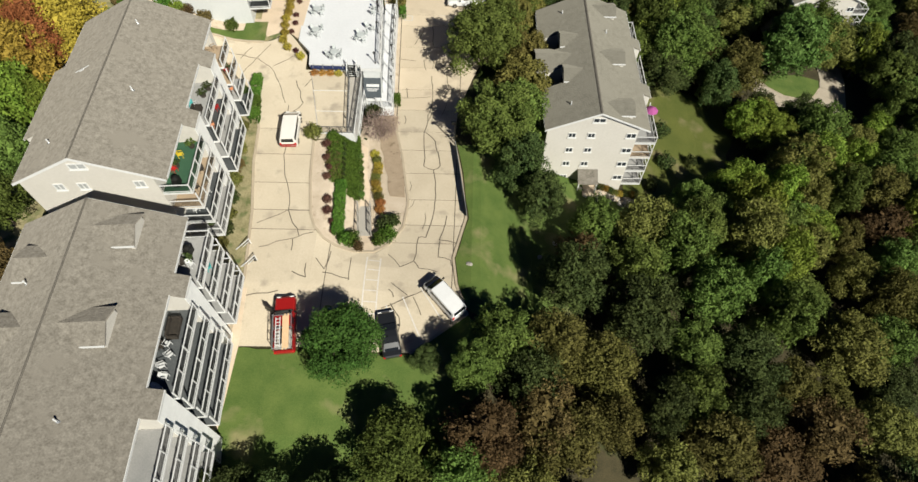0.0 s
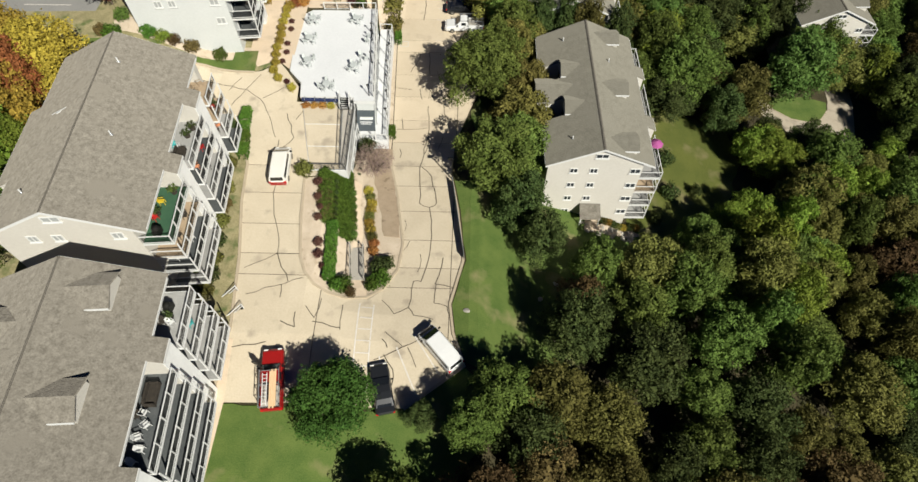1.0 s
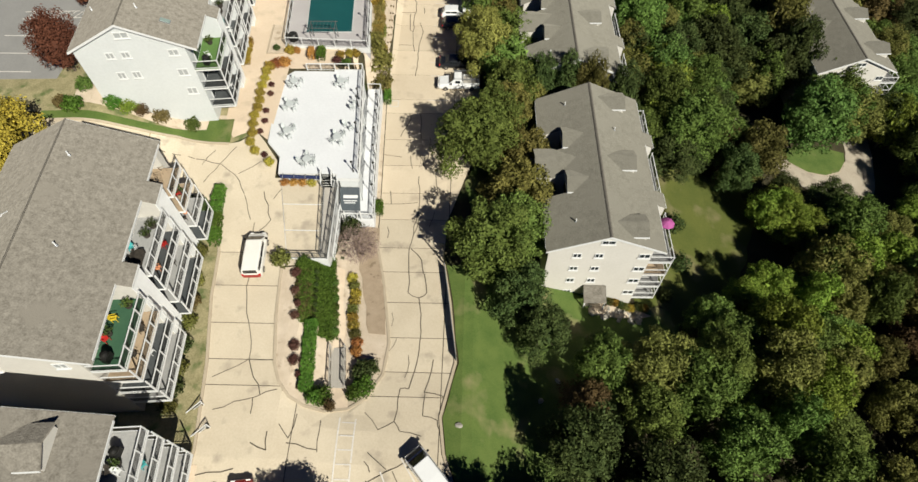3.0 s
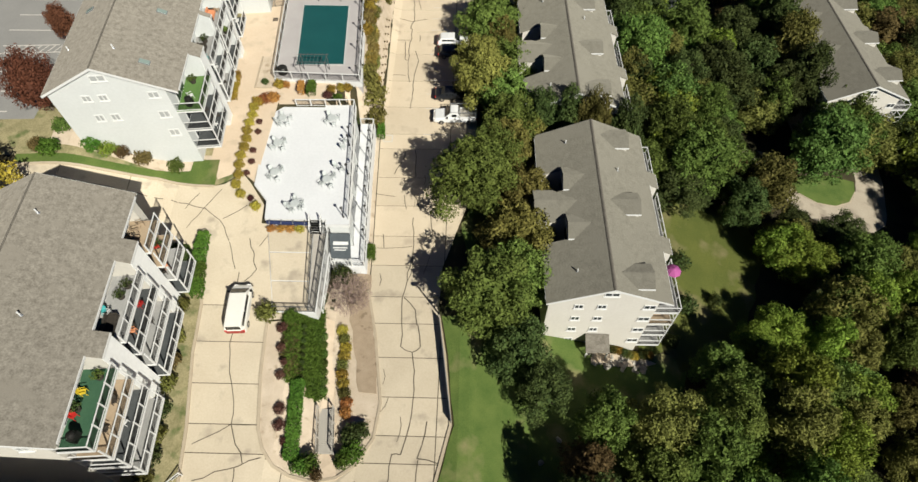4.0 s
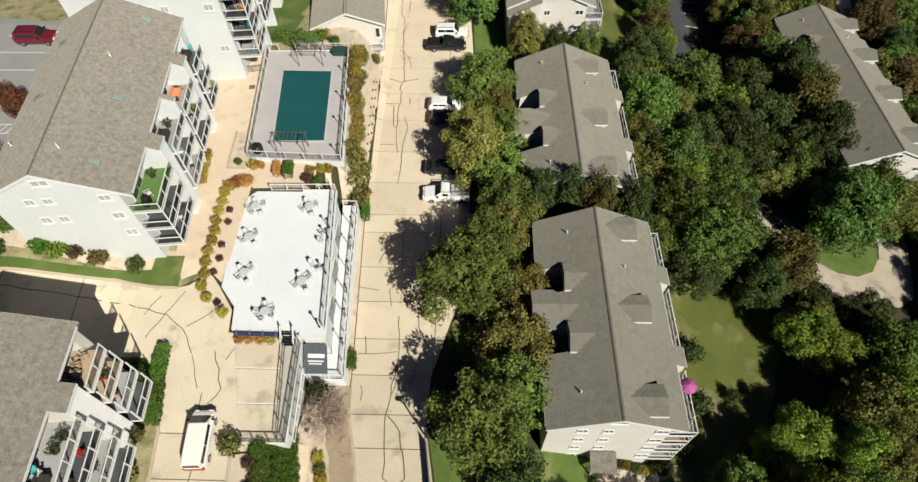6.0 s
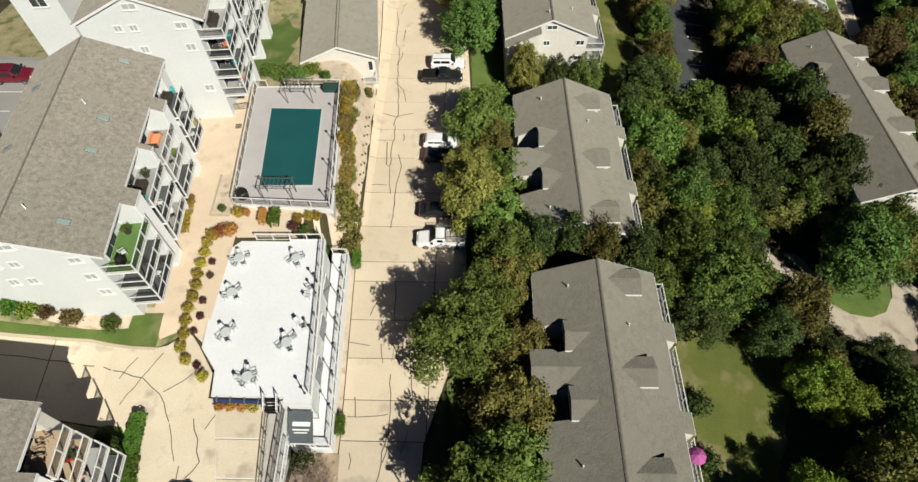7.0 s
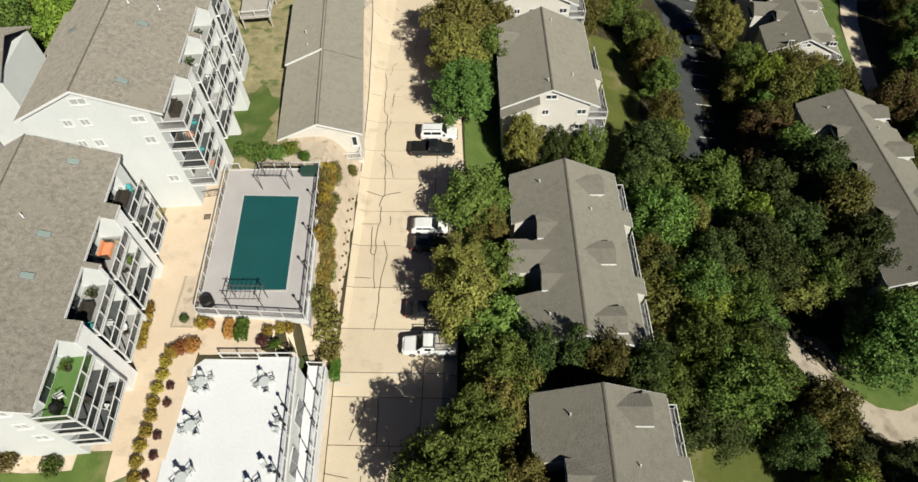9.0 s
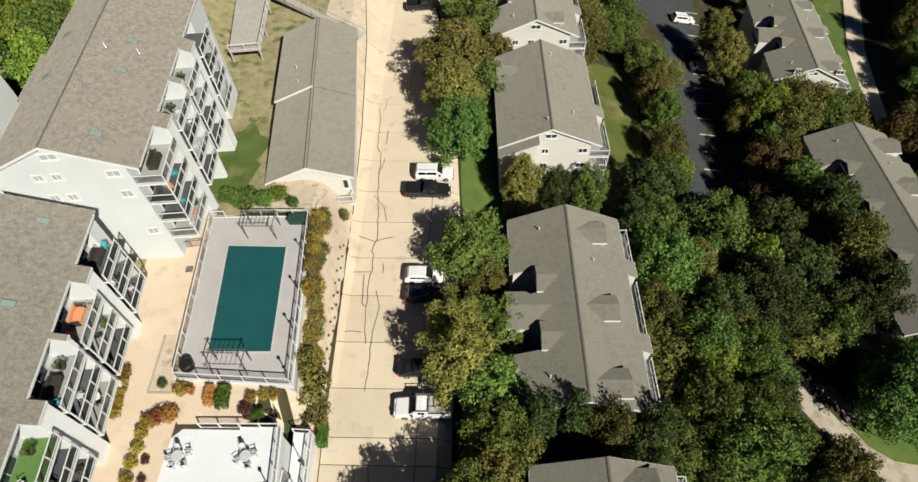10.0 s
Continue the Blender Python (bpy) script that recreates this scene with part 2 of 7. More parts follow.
# ---- building blocks ----
def part(name, bm, material, parent=None, label=""):
    """Links a bmesh as one mesh object, under a thing or a part."""
    me = bpy.data.meshes.new(name)
    bm.normal_update()
    bm.to_mesh(me)
    bm.free()
    me.materials.append(material)
    ob = new(name, me)
    ob.parent = parent
    if label:
        tagged(ob, label)
    return ob


def again(ob, parent, m):
    """The same piece once more, on the same mesh, elsewhere."""
    o = new(ob.name.split(".")[0], ob.data)
    o.parent, o.matrix_local = parent, m
    return o


def thing(name, m, label, category, group="", kind=""):
    e = new(name)
    e.empty_display_size = 0.3
    e.matrix_world = m
    return tagged(e, label, category, group, kind)


def B():
    return bmesh.new()


def hexa(bm, pts):
    """A solid from 8 corners: 4 below, 4 above, in the same turn."""
    v = [bm.verts.new(p) for p in pts]
    for f in ((3, 2, 1, 0), (4, 5, 6, 7), (0, 1, 5, 4), (1, 2, 6, 5), (2, 3, 7, 6), (3, 0, 4, 7)):
        bm.faces.new([v[i] for i in f])


def box(bm, x0, x1, y0, y1, z0, z1):
    hexa(bm, [(x0, y0, z0), (x1, y0, z0), (x1, y1, z0), (x0, y1, z0), (x0, y0, z1), (x1, y0, z1), (x1, y1, z1), (x0, y1, z1)])


def beam(bm, p, q, w, h=None):
    """A straight bar of w by h between two points."""
    p, q = Vector(p), Vector(q)
    d = (q - p).normalized()
    s = d.cross(Vector((0, 0, 1)))
    s = s.normalized() if s.length > 1e-4 else Vector((1, 0, 0))
    u = s.cross(d).normalized()
    s, u = s * w / 2, u * (h or w) / 2
    hexa(bm, [p - s - u, p + s - u, q + s - u, q - s - u, p - s + u, p + s + u, q + s + u, q - s + u])


def rod(bm, p, q, r0, r1, n=6):
    """A tapered round bar."""
    p, q = Vector(p), Vector(q)
    d = (q - p).normalized()
    s = d.cross(Vector((0.3, 0.2, 1))).normalized()
    u = s.cross(d)
    ring = [[bm.verts.new(c + (s * math.cos(a) + u * math.sin(a)) * r) for a in [2 * math.pi * i / n for i in range(n)]] for c, r in ((p, r0), (q, r1))]
    for i in range(n):
        bm.faces.new((ring[0][i], ring[0][(i + 1) % n], ring[1][(i + 1) % n], ring[1][i]))
    bm.faces.new(ring[0][::-1])
    bm.faces.new(ring[1])


def lathe(bm, prof, n=12, cx=0, cy=0):
    """A turned solid from (radius, height) pairs."""
    rings = [[bm.verts.new((cx + r * math.cos(2 * math.pi * i / n), cy + r * math.sin(2 * math.pi * i / n), z)) for i in range(n)] for r, z in prof]
    for a, b in zip(rings, rings[1:]):
        for i in range(n):
            bm.faces.new((a[i], a[(i + 1) % n], b[(i + 1) % n], b[i]))
    bm.faces.new(rings[0][::-1])
    bm.faces.new(rings[-1])


def prism(bm, poly, z0, z1):
    lo = [bm.verts.new((x, y, z0)) for x, y in poly]
    hi = [bm.verts.new((x, y, z1)) for x, y in poly]
    n = len(poly)
    bm.faces.new(lo[::-1])
    bm.faces.new(hi)
    for i in range(n):
        bm.faces.new((lo[i], lo[(i + 1) % n], hi[(i + 1) % n], hi[i]))


# ---- the lie of the land ----
def smooth(a, b, v):
    v = min(1.0, max(0.0, (v - a) / (b - a)))
    return v * v * (3 - 2 * v)


def steps(v, pts):
    if v <= pts[0][0]:
        return pts[0][1]
    for (a, za), (b, zb) in zip(pts, pts[1:]):
        if v <= b:
            return za + (zb - za) * (v - a) / (b - a)
    return pts[-1][1]


UPPER = [(-30, -14), (-5, -6.5), (8, -2.4), (15, -1.1), (22, 0), (40, 0.5), (50, 1.2), (60, 2.5), (92, 2.6), (110, 0.5), (400, 0)]
LOWER = [(-30, -16), (-5, -8.5), (8, -4.2), (15, -2.5), (22, -1.6), (30, -2.1), (40, -2.6), (55, -3.2), (120, -4.0), (400, -5)]
EAST = [(0.5, 0), (7, 4.5), (16, 7.8), (35, 14.4), (55, 18.5), (70, 20.5), (400, 24)]


def H(x, y):
    """Height of the ground: an upper terrace west, the lower drive, and the fall to the wooded valley east."""
    edge = steps(y, [(25, -18), (30, -16.5), (41, -16.5), (48, -17), (70.5, -17), (73, -14), (92, -14), (100, -16), (400, -16)])
    wide = steps(y, [(25, 12), (30, 4.5), (41, 4.5), (48, 3), (92, 3), (100, 5)])
    k = smooth(edge, edge + wide, x)
    z = steps(y, UPPER) * (1 - k) + steps(y, LOWER) * k
    z += 4.5 * smooth(-31, -43, x) * smooth(8, 20, y)
    z -= steps(x, EAST)
    return z


def inside(x, y, poly):
    hit = False
    for (ax, ay), (bx, by) in zip(poly, poly[1:] + poly[:1]):
        if (ay > y) != (by > y) and x < (bx - ax) * (y - ay) / (by - ay) + ax:
            hit = not hit
    return hit


def cut(poly, axis, val, above):
    out = []
    for a, b in zip(poly, poly[1:] + poly[:1]):
        ia, ib = (a[axis] >= val) == above, (b[axis] >= val) == above
        if ia:
            out.append(a)
        if ia != ib:
            k = (val - a[axis]) / (b[axis] - a[axis])
            out.append((a[0] + (b[0] - a[0]) * k, a[1] + (b[1] - a[1]) * k))
    return out


def cell(poly, x0, x1, y0, y1):
    for axis, val, above in ((0, x0, True), (0, x1, False), (1, y0, True), (1, y1, False)):
        if len(poly) < 3:
            return []
        poly = cut(poly, axis, val, above)
    return poly if len(poly) >= 3 else []


def area(poly):
    return abs(sum(a[0] * b[1] - b[0] * a[1] for a, b in zip(poly, poly[1:] + poly[:1]))) / 2


def draped(poly, lift, sub=1.5, skirt=0.15):
    """A sheet over the ground inside a polygon, with a turned-down edge."""
    bm = B()
    xs, ys = [p[0] for p in poly], [p[1] for p in poly]
    i0, j0 = math.floor(min(xs) / sub), math.floor(min(ys) / sub)
    for i in range(i0, math.ceil(max(xs) / sub)):
        for j in range(j0, math.ceil(max(ys) / sub)):
            c = cell(poly, i * sub, i * sub + sub, j * sub, j * sub + sub)
            if len(c) >= 3 and area(c) > 1e-4:
                bm.faces.new([bm.verts.new((x, y, H(x, y) + lift)) for x, y in c])
    bmesh.ops.remove_doubles(bm, verts=bm.verts, dist=0.003)
    for f in bm.faces:
        f.normal_update()
        if f.normal.z < 0:
            f.normal_flip()
    if skirt:
        rim = [e for e in bm.edges if e.is_boundary]
        ext = bmesh.ops.extrude_edge_only(bm, edges=rim)["geom"]
        for v in ext:
            if isinstance(v, bmesh.types.BMVert):
                v.co.z -= skirt
    return bm


def strip(bm, line, half, lift, thick=0.0, step=1.2):
    """A band laid over the ground along a line: a kerb if thick, else a mark."""
    pts = [Vector(line[0])]
    for p in line[1:]:
        a, b = pts[-1], Vector(p)
        n = max(1, int((b - a).length / step))
        pts += [a.lerp(b, (i + 1) / n) for i in range(n)]
    rows = []
    for i, p in enumerate(pts):
        d = pts[min(i + 1, len(pts) - 1)] - pts[max(i - 1, 0)]
        s = Vector((-d.y, d.x)).normalized() * half
        l, r = p + s, p - s
        rows.append([bm.verts.new((q.x, q.y, H(q.x, q.y) + z)) for q, z in ((r, lift - thick), (r, lift), (l, lift), (l, lift - thick))])
    for a, b in zip(rows, rows[1:]):
        for k in ((0, 1, 2) if thick else (1,)):
            bm.faces.new((a[k], b[k], b[k + 1], a[k + 1]))
    if thick:
        bm.faces.new(rows[0])
        bm.faces.new(rows[-1][::-1])


def blades(centres, radii, count, size, r, flat, fill):
    """Corners of leaf blades in clumps round the centres: most near each clump's skin, facing outward."""
    c = np.array(centres, float)
    q = np.array(radii, float)
    idx = r.choice(len(c), count, p=q ** 2 / np.sum(q ** 2))
    d = r.normal(size=(count, 3))
    d[:, 2] += 0.25
    d /= np.linalg.norm(d, axis=1)[:, None]
    rad = q[idx] * (fill + (1 - fill) * r.random(count) ** 0.4) * (1 + 0.16 * r.normal(size=count))
    p = c[idx] + d * rad[:, None] * np.array([1, 1, flat])
    nrm = d + 0.6 * r.normal(size=(count, 3))
    nrm /= np.linalg.norm(nrm, axis=1)[:, None]
    a = np.cross(nrm, r.normal(size=(count, 3)))
    a /= np.linalg.norm(a, axis=1)[:, None]
    b = np.cross(nrm, a)
    s = size * (0.5 + 0.9 * r.random(count))[:, None]
    return np.stack([p - a * s, p - b * s * 0.75, p + a * s * 0.8 + b * s * 0.5], 1).reshape(-1, 3)


def leaf_mesh(name, centres, radii, count, size, r, mat, flat=0.8, fill=0.5, inner=None):
    """Many small leaf blades in clumps; inner: centres, radii, count and size of broader sprays within."""
    v = blades(centres, radii, count, size, r, flat, fill)
    if inner:
        v = np.concatenate([v, blades(inner[0], inner[1], inner[2], inner[3], r, 1.0, 0.2)])
    me = bpy.data.meshes.new(name)
    me.from_pydata(v.tolist(), [], np.arange(len(v)).reshape(-1, 3).tolist())
    me.materials.append(mat)
    return me

# ---- ground and paving ----
# the paved outline, anticlockwise from the south-west corner
DRIVE_EDGE = [(-23.4, 15.9), (-6, 16.2), (-0.4, 20.4), (-1.7, 23.6), (-2.1, 27), (-0.8, 32.5), (-1.6, 39.5), (-2.4, 44), (-2.2, 50), (-0.5, 56), (1.4, 62), (1.5, 100), (0.8, 112), (-1.5, 130), (-6, 160), (-9, 200), (-18, 200), (-15.5, 150), (-13.4, 130), (-12.3, 113), (-11.7, 99), (-11.4, 83), (-11, 69), (-10, 50), (-9.9, 47), (-8.6, 41.8), (-7.3, 34.5), (-7.6, 31)]
LOOP_EDGE = [(-9, 28.6), (-10.6, 27.4), (-12.6, 26.9), (-14.4, 27.2), (-15.8, 27.9), (-17, 29.2), (-17.7, 31), (-18.5, 36), (-18.9, 41.5), (-14.4, 42), (-14.6, 52.2), (-21.5, 52.4), (-21.6, 54.7), (-23.4, 57.2), (-24.6, 58.6), (-26.4, 57.2), (-27.4, 56.95), (-29.6, 57.0), (-33.5, 57.4), (-38.8, 56.6), (-44, 56.1), (-60, 55.6), (-60, 51.5), (-44, 50.2), (-33, 50), (-28.6, 49.6), (-26.6, 47), (-25.6, 43), (-25.2, 38), (-23.9, 31), (-23, 23)]
PAVING = DRIVE_EDGE + LOOP_EDGE
WALKWAY = [(-24.6, 58.7), (-22.9, 57.3), (-23.4, 70), (-22, 73.2), (-24.3, 74), (-26.4, 93), (-31.5, 93), (-28.6, 84), (-27.6, 73), (-26.4, 60)]


CLUBFOOT = [(-22.9, 68.6), (-22.3, 57.2), (-20.3, 53.0), (-14.5, 53.0), (-13, 53), (-13.6, 68.6)]


BANKS = [(-14.6, 69), (-11.1, 69), (-11.5, 83), (-11.8, 99), (-12.4, 113), (-13.5, 130), (-17, 130), (-16, 99), (-14.6, 98)]


def ground():
    bm = B()
    xs = [-600, -300, -150, -100] + [-80 + i for i in range(0, 181)] + [115, 140, 180, 260, 400, 700]
    ys = [-300, -150, -80, -50] + [-30 + i for i in range(0, 231)] + [215, 240, 280, 360, 520, 900]
    grid = []
    for y in ys:
        row = []
        for x in xs:
            low = 0.12 if inside(x, y, PAVING) or inside(x, y, WALKWAY) else (0.35 if inside(x, y, BANKS) else 0.0)
            row.append(bm.verts.new((x, y, -2.5 if inside(x, y, CLUBFOOT) else H(x, y) - low)))
        grid.append(row)
    for a, b in zip(grid, grid[1:]):
        for i in range(len(xs) - 1):
            bm.faces.new((a[i], a[i + 1], b[i + 1], b[i]))
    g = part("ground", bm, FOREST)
    for p in g.data.polygons:
        p.use_smooth = True
    tagged(g, "sloping woodland ground under dark leaf litter", "ground", kind="structure")


ground()
road = part("road", draped(PAVING, -0.02, 1.5, 0.1), JOINT)
tagged(road, "cracked pale concrete driveway loop and lower drive", "road", kind="structure")

# concrete slabs between the joints
JX = [-60, -50, -42, -36, -15.0, -2.0, 4]
JY = [10, 28.9, 31.4, 35.1, 39.2, 43.0, 46.2, 50.2, 54.2, 58.6, 63.0, 67.8, 70.4, 75.4, 80.6, 86.4, 91.6, 97, 102, 107.5, 113, 119, 125, 131, 138, 145, 152, 160, 168, 176, 184, 192, 201]
rs = random.Random(4)
for ix in range(len(JX) - 1):
    jy = JY if JX[ix + 1] > -10 else [10, 28.9, 31.4, 35.1, 39.2, 43.0, 61]
    for iy in range(len(jy) - 1):
        g = 0.042
        c = cell(PAVING, JX[ix] + g, JX[ix + 1] - g, jy[iy] + g, jy[iy + 1] - g)
        if c and area(c) > 0.15:
            part("slab", draped(c, 0.03 + rs.uniform(-0.004, 0.004), 1.5, 0.06), CONCRETE2 if jy[iy] > 50 and JX[ix] > -20 else CONCRETE, road)

walk_ob = part("walkway", draped(WALKWAY, 0.02, 1.5, 0.1), PATHC)
tagged(walk_ob, "tan concrete walkway beside the apartment balconies", "walkway", kind="structure")
def rough(poly, amp, step=1.1):
    """An uneven outline: the same polygon with wandering edges."""
    out = []
    for a, b in zip(poly, poly[1:] + poly[:1]):
        n = max(1, int(math.hypot(b[0] - a[0], b[1] - a[1]) / step))
        for i in range(n):
            x, y = a[0] + (b[0] - a[0]) * i / n, a[1] + (b[1] - a[1]) * i / n
            q = noise.noise_vector(Vector((x * 0.45, y * 0.45, 3.7))) + noise.noise_vector(Vector((x * 1.3, y * 1.3, 1.1))) * 0.5
            out.append((x + amp * q.x, y + amp * q.y))
    return out


def patch(name, poly, mat, lift, label, category, kind="structure", skirt=0.1):
    return tagged(part(name, draped(poly, lift, 1.0, skirt), mat), label, category, kind=kind)


patch("gravel_bed", [(-18.7, 41.3), (-18.3, 36), (-17.5, 31), (-16.8, 29.4), (-15.7, 28.1), (-14.3, 27.4), (-12.6, 27.1), (-10.6, 27.6), (-9.1, 28.8), (-7.8, 31.1), (-7.5, 34.5), (-8.8, 41.8), (-10.1, 47), (-14.0, 47), (-14.3, 41.8)], GRAVEL, 0.07, "pale gravel planting island inside the loop", "gravel bed")
patch("mulch_bed", rough([(-9.7, 35.5), (-7.8, 35.5), (-8.8, 41.8), (-10.1, 49), (-13.4, 49), (-11, 42)], 0.35), MULCH, 0.12, "dry brown mulch strip beside the lower drive", "mulch bed")
patch("dry_ground", [(-62, -6), (-26, -6), (-25.2, 8), (-23.7, 16), (-23.3, 23), (-24.2, 31), (-25.5, 38), (-25.9, 43), (-27.0, 47.2), (-29, 49.4), (-33, 49.9), (-44, 50.1), (-62, 51.3)], DRYLAWN, 0.015, "dry olive lawn round the upper apartments", "lawn", skirt=0.02)
patch("dry_court", [(-62, 57.6), (-44, 57.0), (-34, 56.2), (-29, 56.2), (-26.2, 57.6), (-24.4, 59), (-24, 70), (-22, 74), (-22.6, 94), (-20, 98), (-20, 160), (-62, 160)], DRYLAWN, 0.01, "dry ground between the upper apartments", "lawn", skirt=0.02)
patch("gravel_terrace", [(-13.7, 47), (-10.1, 47), (-10.1, 50), (-11.1, 69), (-11.5, 83), (-11.8, 99), (-12.4, 113), (-13.5, 130), (-15.6, 150), (-22, 150), (-22, 93.5), (-13.9, 93.5), (-13.7, 70)], GRAVEL, 0.008, "pale gravel round the club house and pool", "gravel bed", skirt=0.02)
patch("ivy_bed", rough([(-17.2, 42.2), (-14.2, 44.2), (-12.7, 34.6), (-14.1, 34.4), (-14.5, 36.0), (-16.0, 35.4)], 0.2), TURF, 0.1, "green ivy bed on the island slope", "planting bed")
patch("lawn_wedge", [(-27.5, 46.9), (-26.9, 47.4), (-28.7, 49.8), (-31, 50.2), (-30.6, 48.6)], TURF, 0.04, "small green lawn wedge inside the bend", "lawn", skirt=0.03)
patch("tan_border", [(-24.6, 8.0), (-23.0, 8.2), (-22.4, 15.8), (-22.6, 21.8), (-23.5, 21.8), (-24.2, 15.8)], PATHC, 0.05, "tan gravel border along the lowest balconies", "gravel bed")
patch("tree_lawn", rough([(1.7, 44.5), (7.5, 44.5), (7.5, 128), (5, 160), (-5.5, 160), (-1.2, 130), (1.1, 112), (1.8, 100), (1.7, 62), (-0.2, 56)], 0.2), TURF, 0.02, "shaded grass strip under the parking trees", "lawn", skirt=0.03)
patch("valley_lawn_near", rough([(21.2, 71.5), (28, 70.6), (35, 70), (41.4, 69.2), (42.4, 62.6), (39.6, 56), (36.2, 50), (28.5, 43.6), (26, 43), (24, 44.9), (21.2, 44.9)], 1.0), GRASS, 0.035, "sunlit olive lawn beside the valley apartments", "lawn", skirt=0.03)
patch("lawn_gap", rough([(20.4, 98), (23.5, 98), (27, 112), (30.8, 117), (31.4, 130), (31, 143), (24, 143), (20.4, 124)], 0.7), GRASS, 0.035, "narrow lawn strip behind the stepped-gable apartments", "lawn", skirt=0.03)
patch("lawn_south", rough([(-24, 15.6), (-6.2, 15.9), (-0.2, 20.0), (4, 17), (-2, 8), (-12, 4), (-26, 3)], 0.25), TURF, 0.03, "green lawn below the turning loop", "lawn", skirt=0.05)
patch("lawn_bank", rough([(-0.1, 20.6), (-1.3, 23.6), (-1.7, 27), (-0.4, 32.5), (-1.2, 39.5), (-2.0, 44), (8.4, 44.6), (21.4, 44.6), (27.5, 45), (24.5, 38), (16, 29.5), (8, 18.5)], 0.12), TURF, 0.03, "green grassy bank falling east of the drive", "lawn", skirt=0.05)
patch("lawn_front", [(-47, 56.0), (-42, 56.3), (-38.8, 56.6), (-33.5, 57.4), (-29.6, 57.0), (-27.5, 56.95), (-27.6, 60.4), (-30.5, 60.3), (-30.6, 58.8), (-38.9, 57.6), (-47, 57.2)], TURF, 0.07, "clipped green lawn strip before a gable", "lawn")
patch("gravel_border", [(-44, 58.6), (-34, 58.3), (-29, 58.8), (-28.6, 60), (-28.6, 61), (-44, 61)], GRAVEL, 0.04, "pale gravel border under a gable wall", "gravel bed")
patch("apron", [(-24.8, 59), (-22.9, 57.3), (-22.8, 70), (-22, 74), (-23.2, 93), (-31.6, 93), (-31, 84), (-29.6, 73), (-28.6, 60), (-27.3, 57.8)], PATHC, 0.03, "tan paving reaching the balconies", "paving")
patch("lawn_court", rough([(-26, 94), (-22, 94.5), (-23.5, 128), (-31, 128), (-29.5, 96)], 0.5), DRYLAWN, 0.03, "patchy dry lawn between apartments and a low house", "lawn")
patch("lawn_green", rough([(-28.4, 96), (-22.4, 95), (-22.9, 107), (-25.6, 110), (-28.8, 105)], 1.3), TURF, 0.06, "watered green patch of the court lawn", "lawn", skirt=0.03)
patch("gravel_bank", rough([(-13.8, 73), (-11.3, 70), (-11.5, 83), (-11.8, 98), (-14.2, 98), (-14.6, 92)], 0.3), GRAVEL, 0.05, "gravel bank with planting beside the pool", "gravel bed")
patch("court", [(-22.6, 69.4), (-14.6, 69.6), (-14.4, 73.3), (-23.6, 73.8), (-24.3, 72)], PATHC, 0.05, "tan paved court between deck and pool", "paving")
patch("upper_lot", [(-47, 62), (-47, 92), (-110, 100), (-110, 60)], GREYLOT, 0.04, "worn grey asphalt parking lot behind the apartments", "parking lot")
patch("lane", rough([(40, 87.6), (44.6, 86.6), (46.4, 83.0), (49.6, 79.0), (52.0, 76.0), (55.0, 74.4), (58.0, 74.1), (60.8, 75.2), (62.6, 77.6), (63.4, 80), (64.2, 85), (69, 85), (68.2, 80), (66.6, 74.6), (65.2, 71.2), (62.5, 69.6), (58.5, 69.8), (54.5, 70.4), (52, 71.6), (48.9, 74.8), (45.8, 78.6), (43.8, 81.4), (42.3, 84.0), (39.6, 85.4)], 0.15, 0.8), LANEC, 0.06, "curving pale concrete lane through the woods", "road")
patch("lane_bank", rough([(47.2, 84.0), (49.4, 81.4), (51.4, 77.8), (53.6, 76.6), (55, 77.4), (53, 80.2), (50, 84)], 0.5), MULCH, 0.07, "dry earth bank beside the lane", "bank")
patch("verge", rough([(50.2, 78.9), (52.1, 76.15), (55.0, 74.55), (58.0, 74.25), (60.7, 75.35), (62.4, 77.7), (63.0, 79.8), (58.9, 80.6), (54.4, 79.6)], 0.06, 0.7), TURF, 0.11, "green grass verge inside the lane's bend", "lawn")
patch("asphalt_lot", [(36.4, 112), (42.0, 112), (43.8, 130), (46.8, 147), (49.2, 160), (51, 175), (51, 182), (33.5, 182), (36, 168), (41.0, 158), (39.2, 135), (37.6, 121.5)], ASPHALT, 0.05, "dark asphalt parking lot with white bays", "parking lot")
patch("valley_lawn", [(74, 142), (78.6, 142), (80.6, 160), (86.4, 180), (90, 190), (83, 190), (77, 168)], TURF, 0.05, "green lawn strip beside a far lane", "lawn")
patch("back_lane", [(78.4, 136), (80.6, 136), (82.4, 148), (84.6, 160), (90.4, 178.6), (95, 192), (91, 192), (86.7, 178.6), (81, 160), (79, 148)], CONCRETE, 0.05, "narrow pale lane beyond the trees", "road")


def kerb(name, line, label):
    bm = B()
    strip(bm, line, 0.13, 0.15 if "lane" not in name else 0.1, 0.25, 0.8)
    tagged(part(name, bm, KERB), label, "kerb", kind="structure")


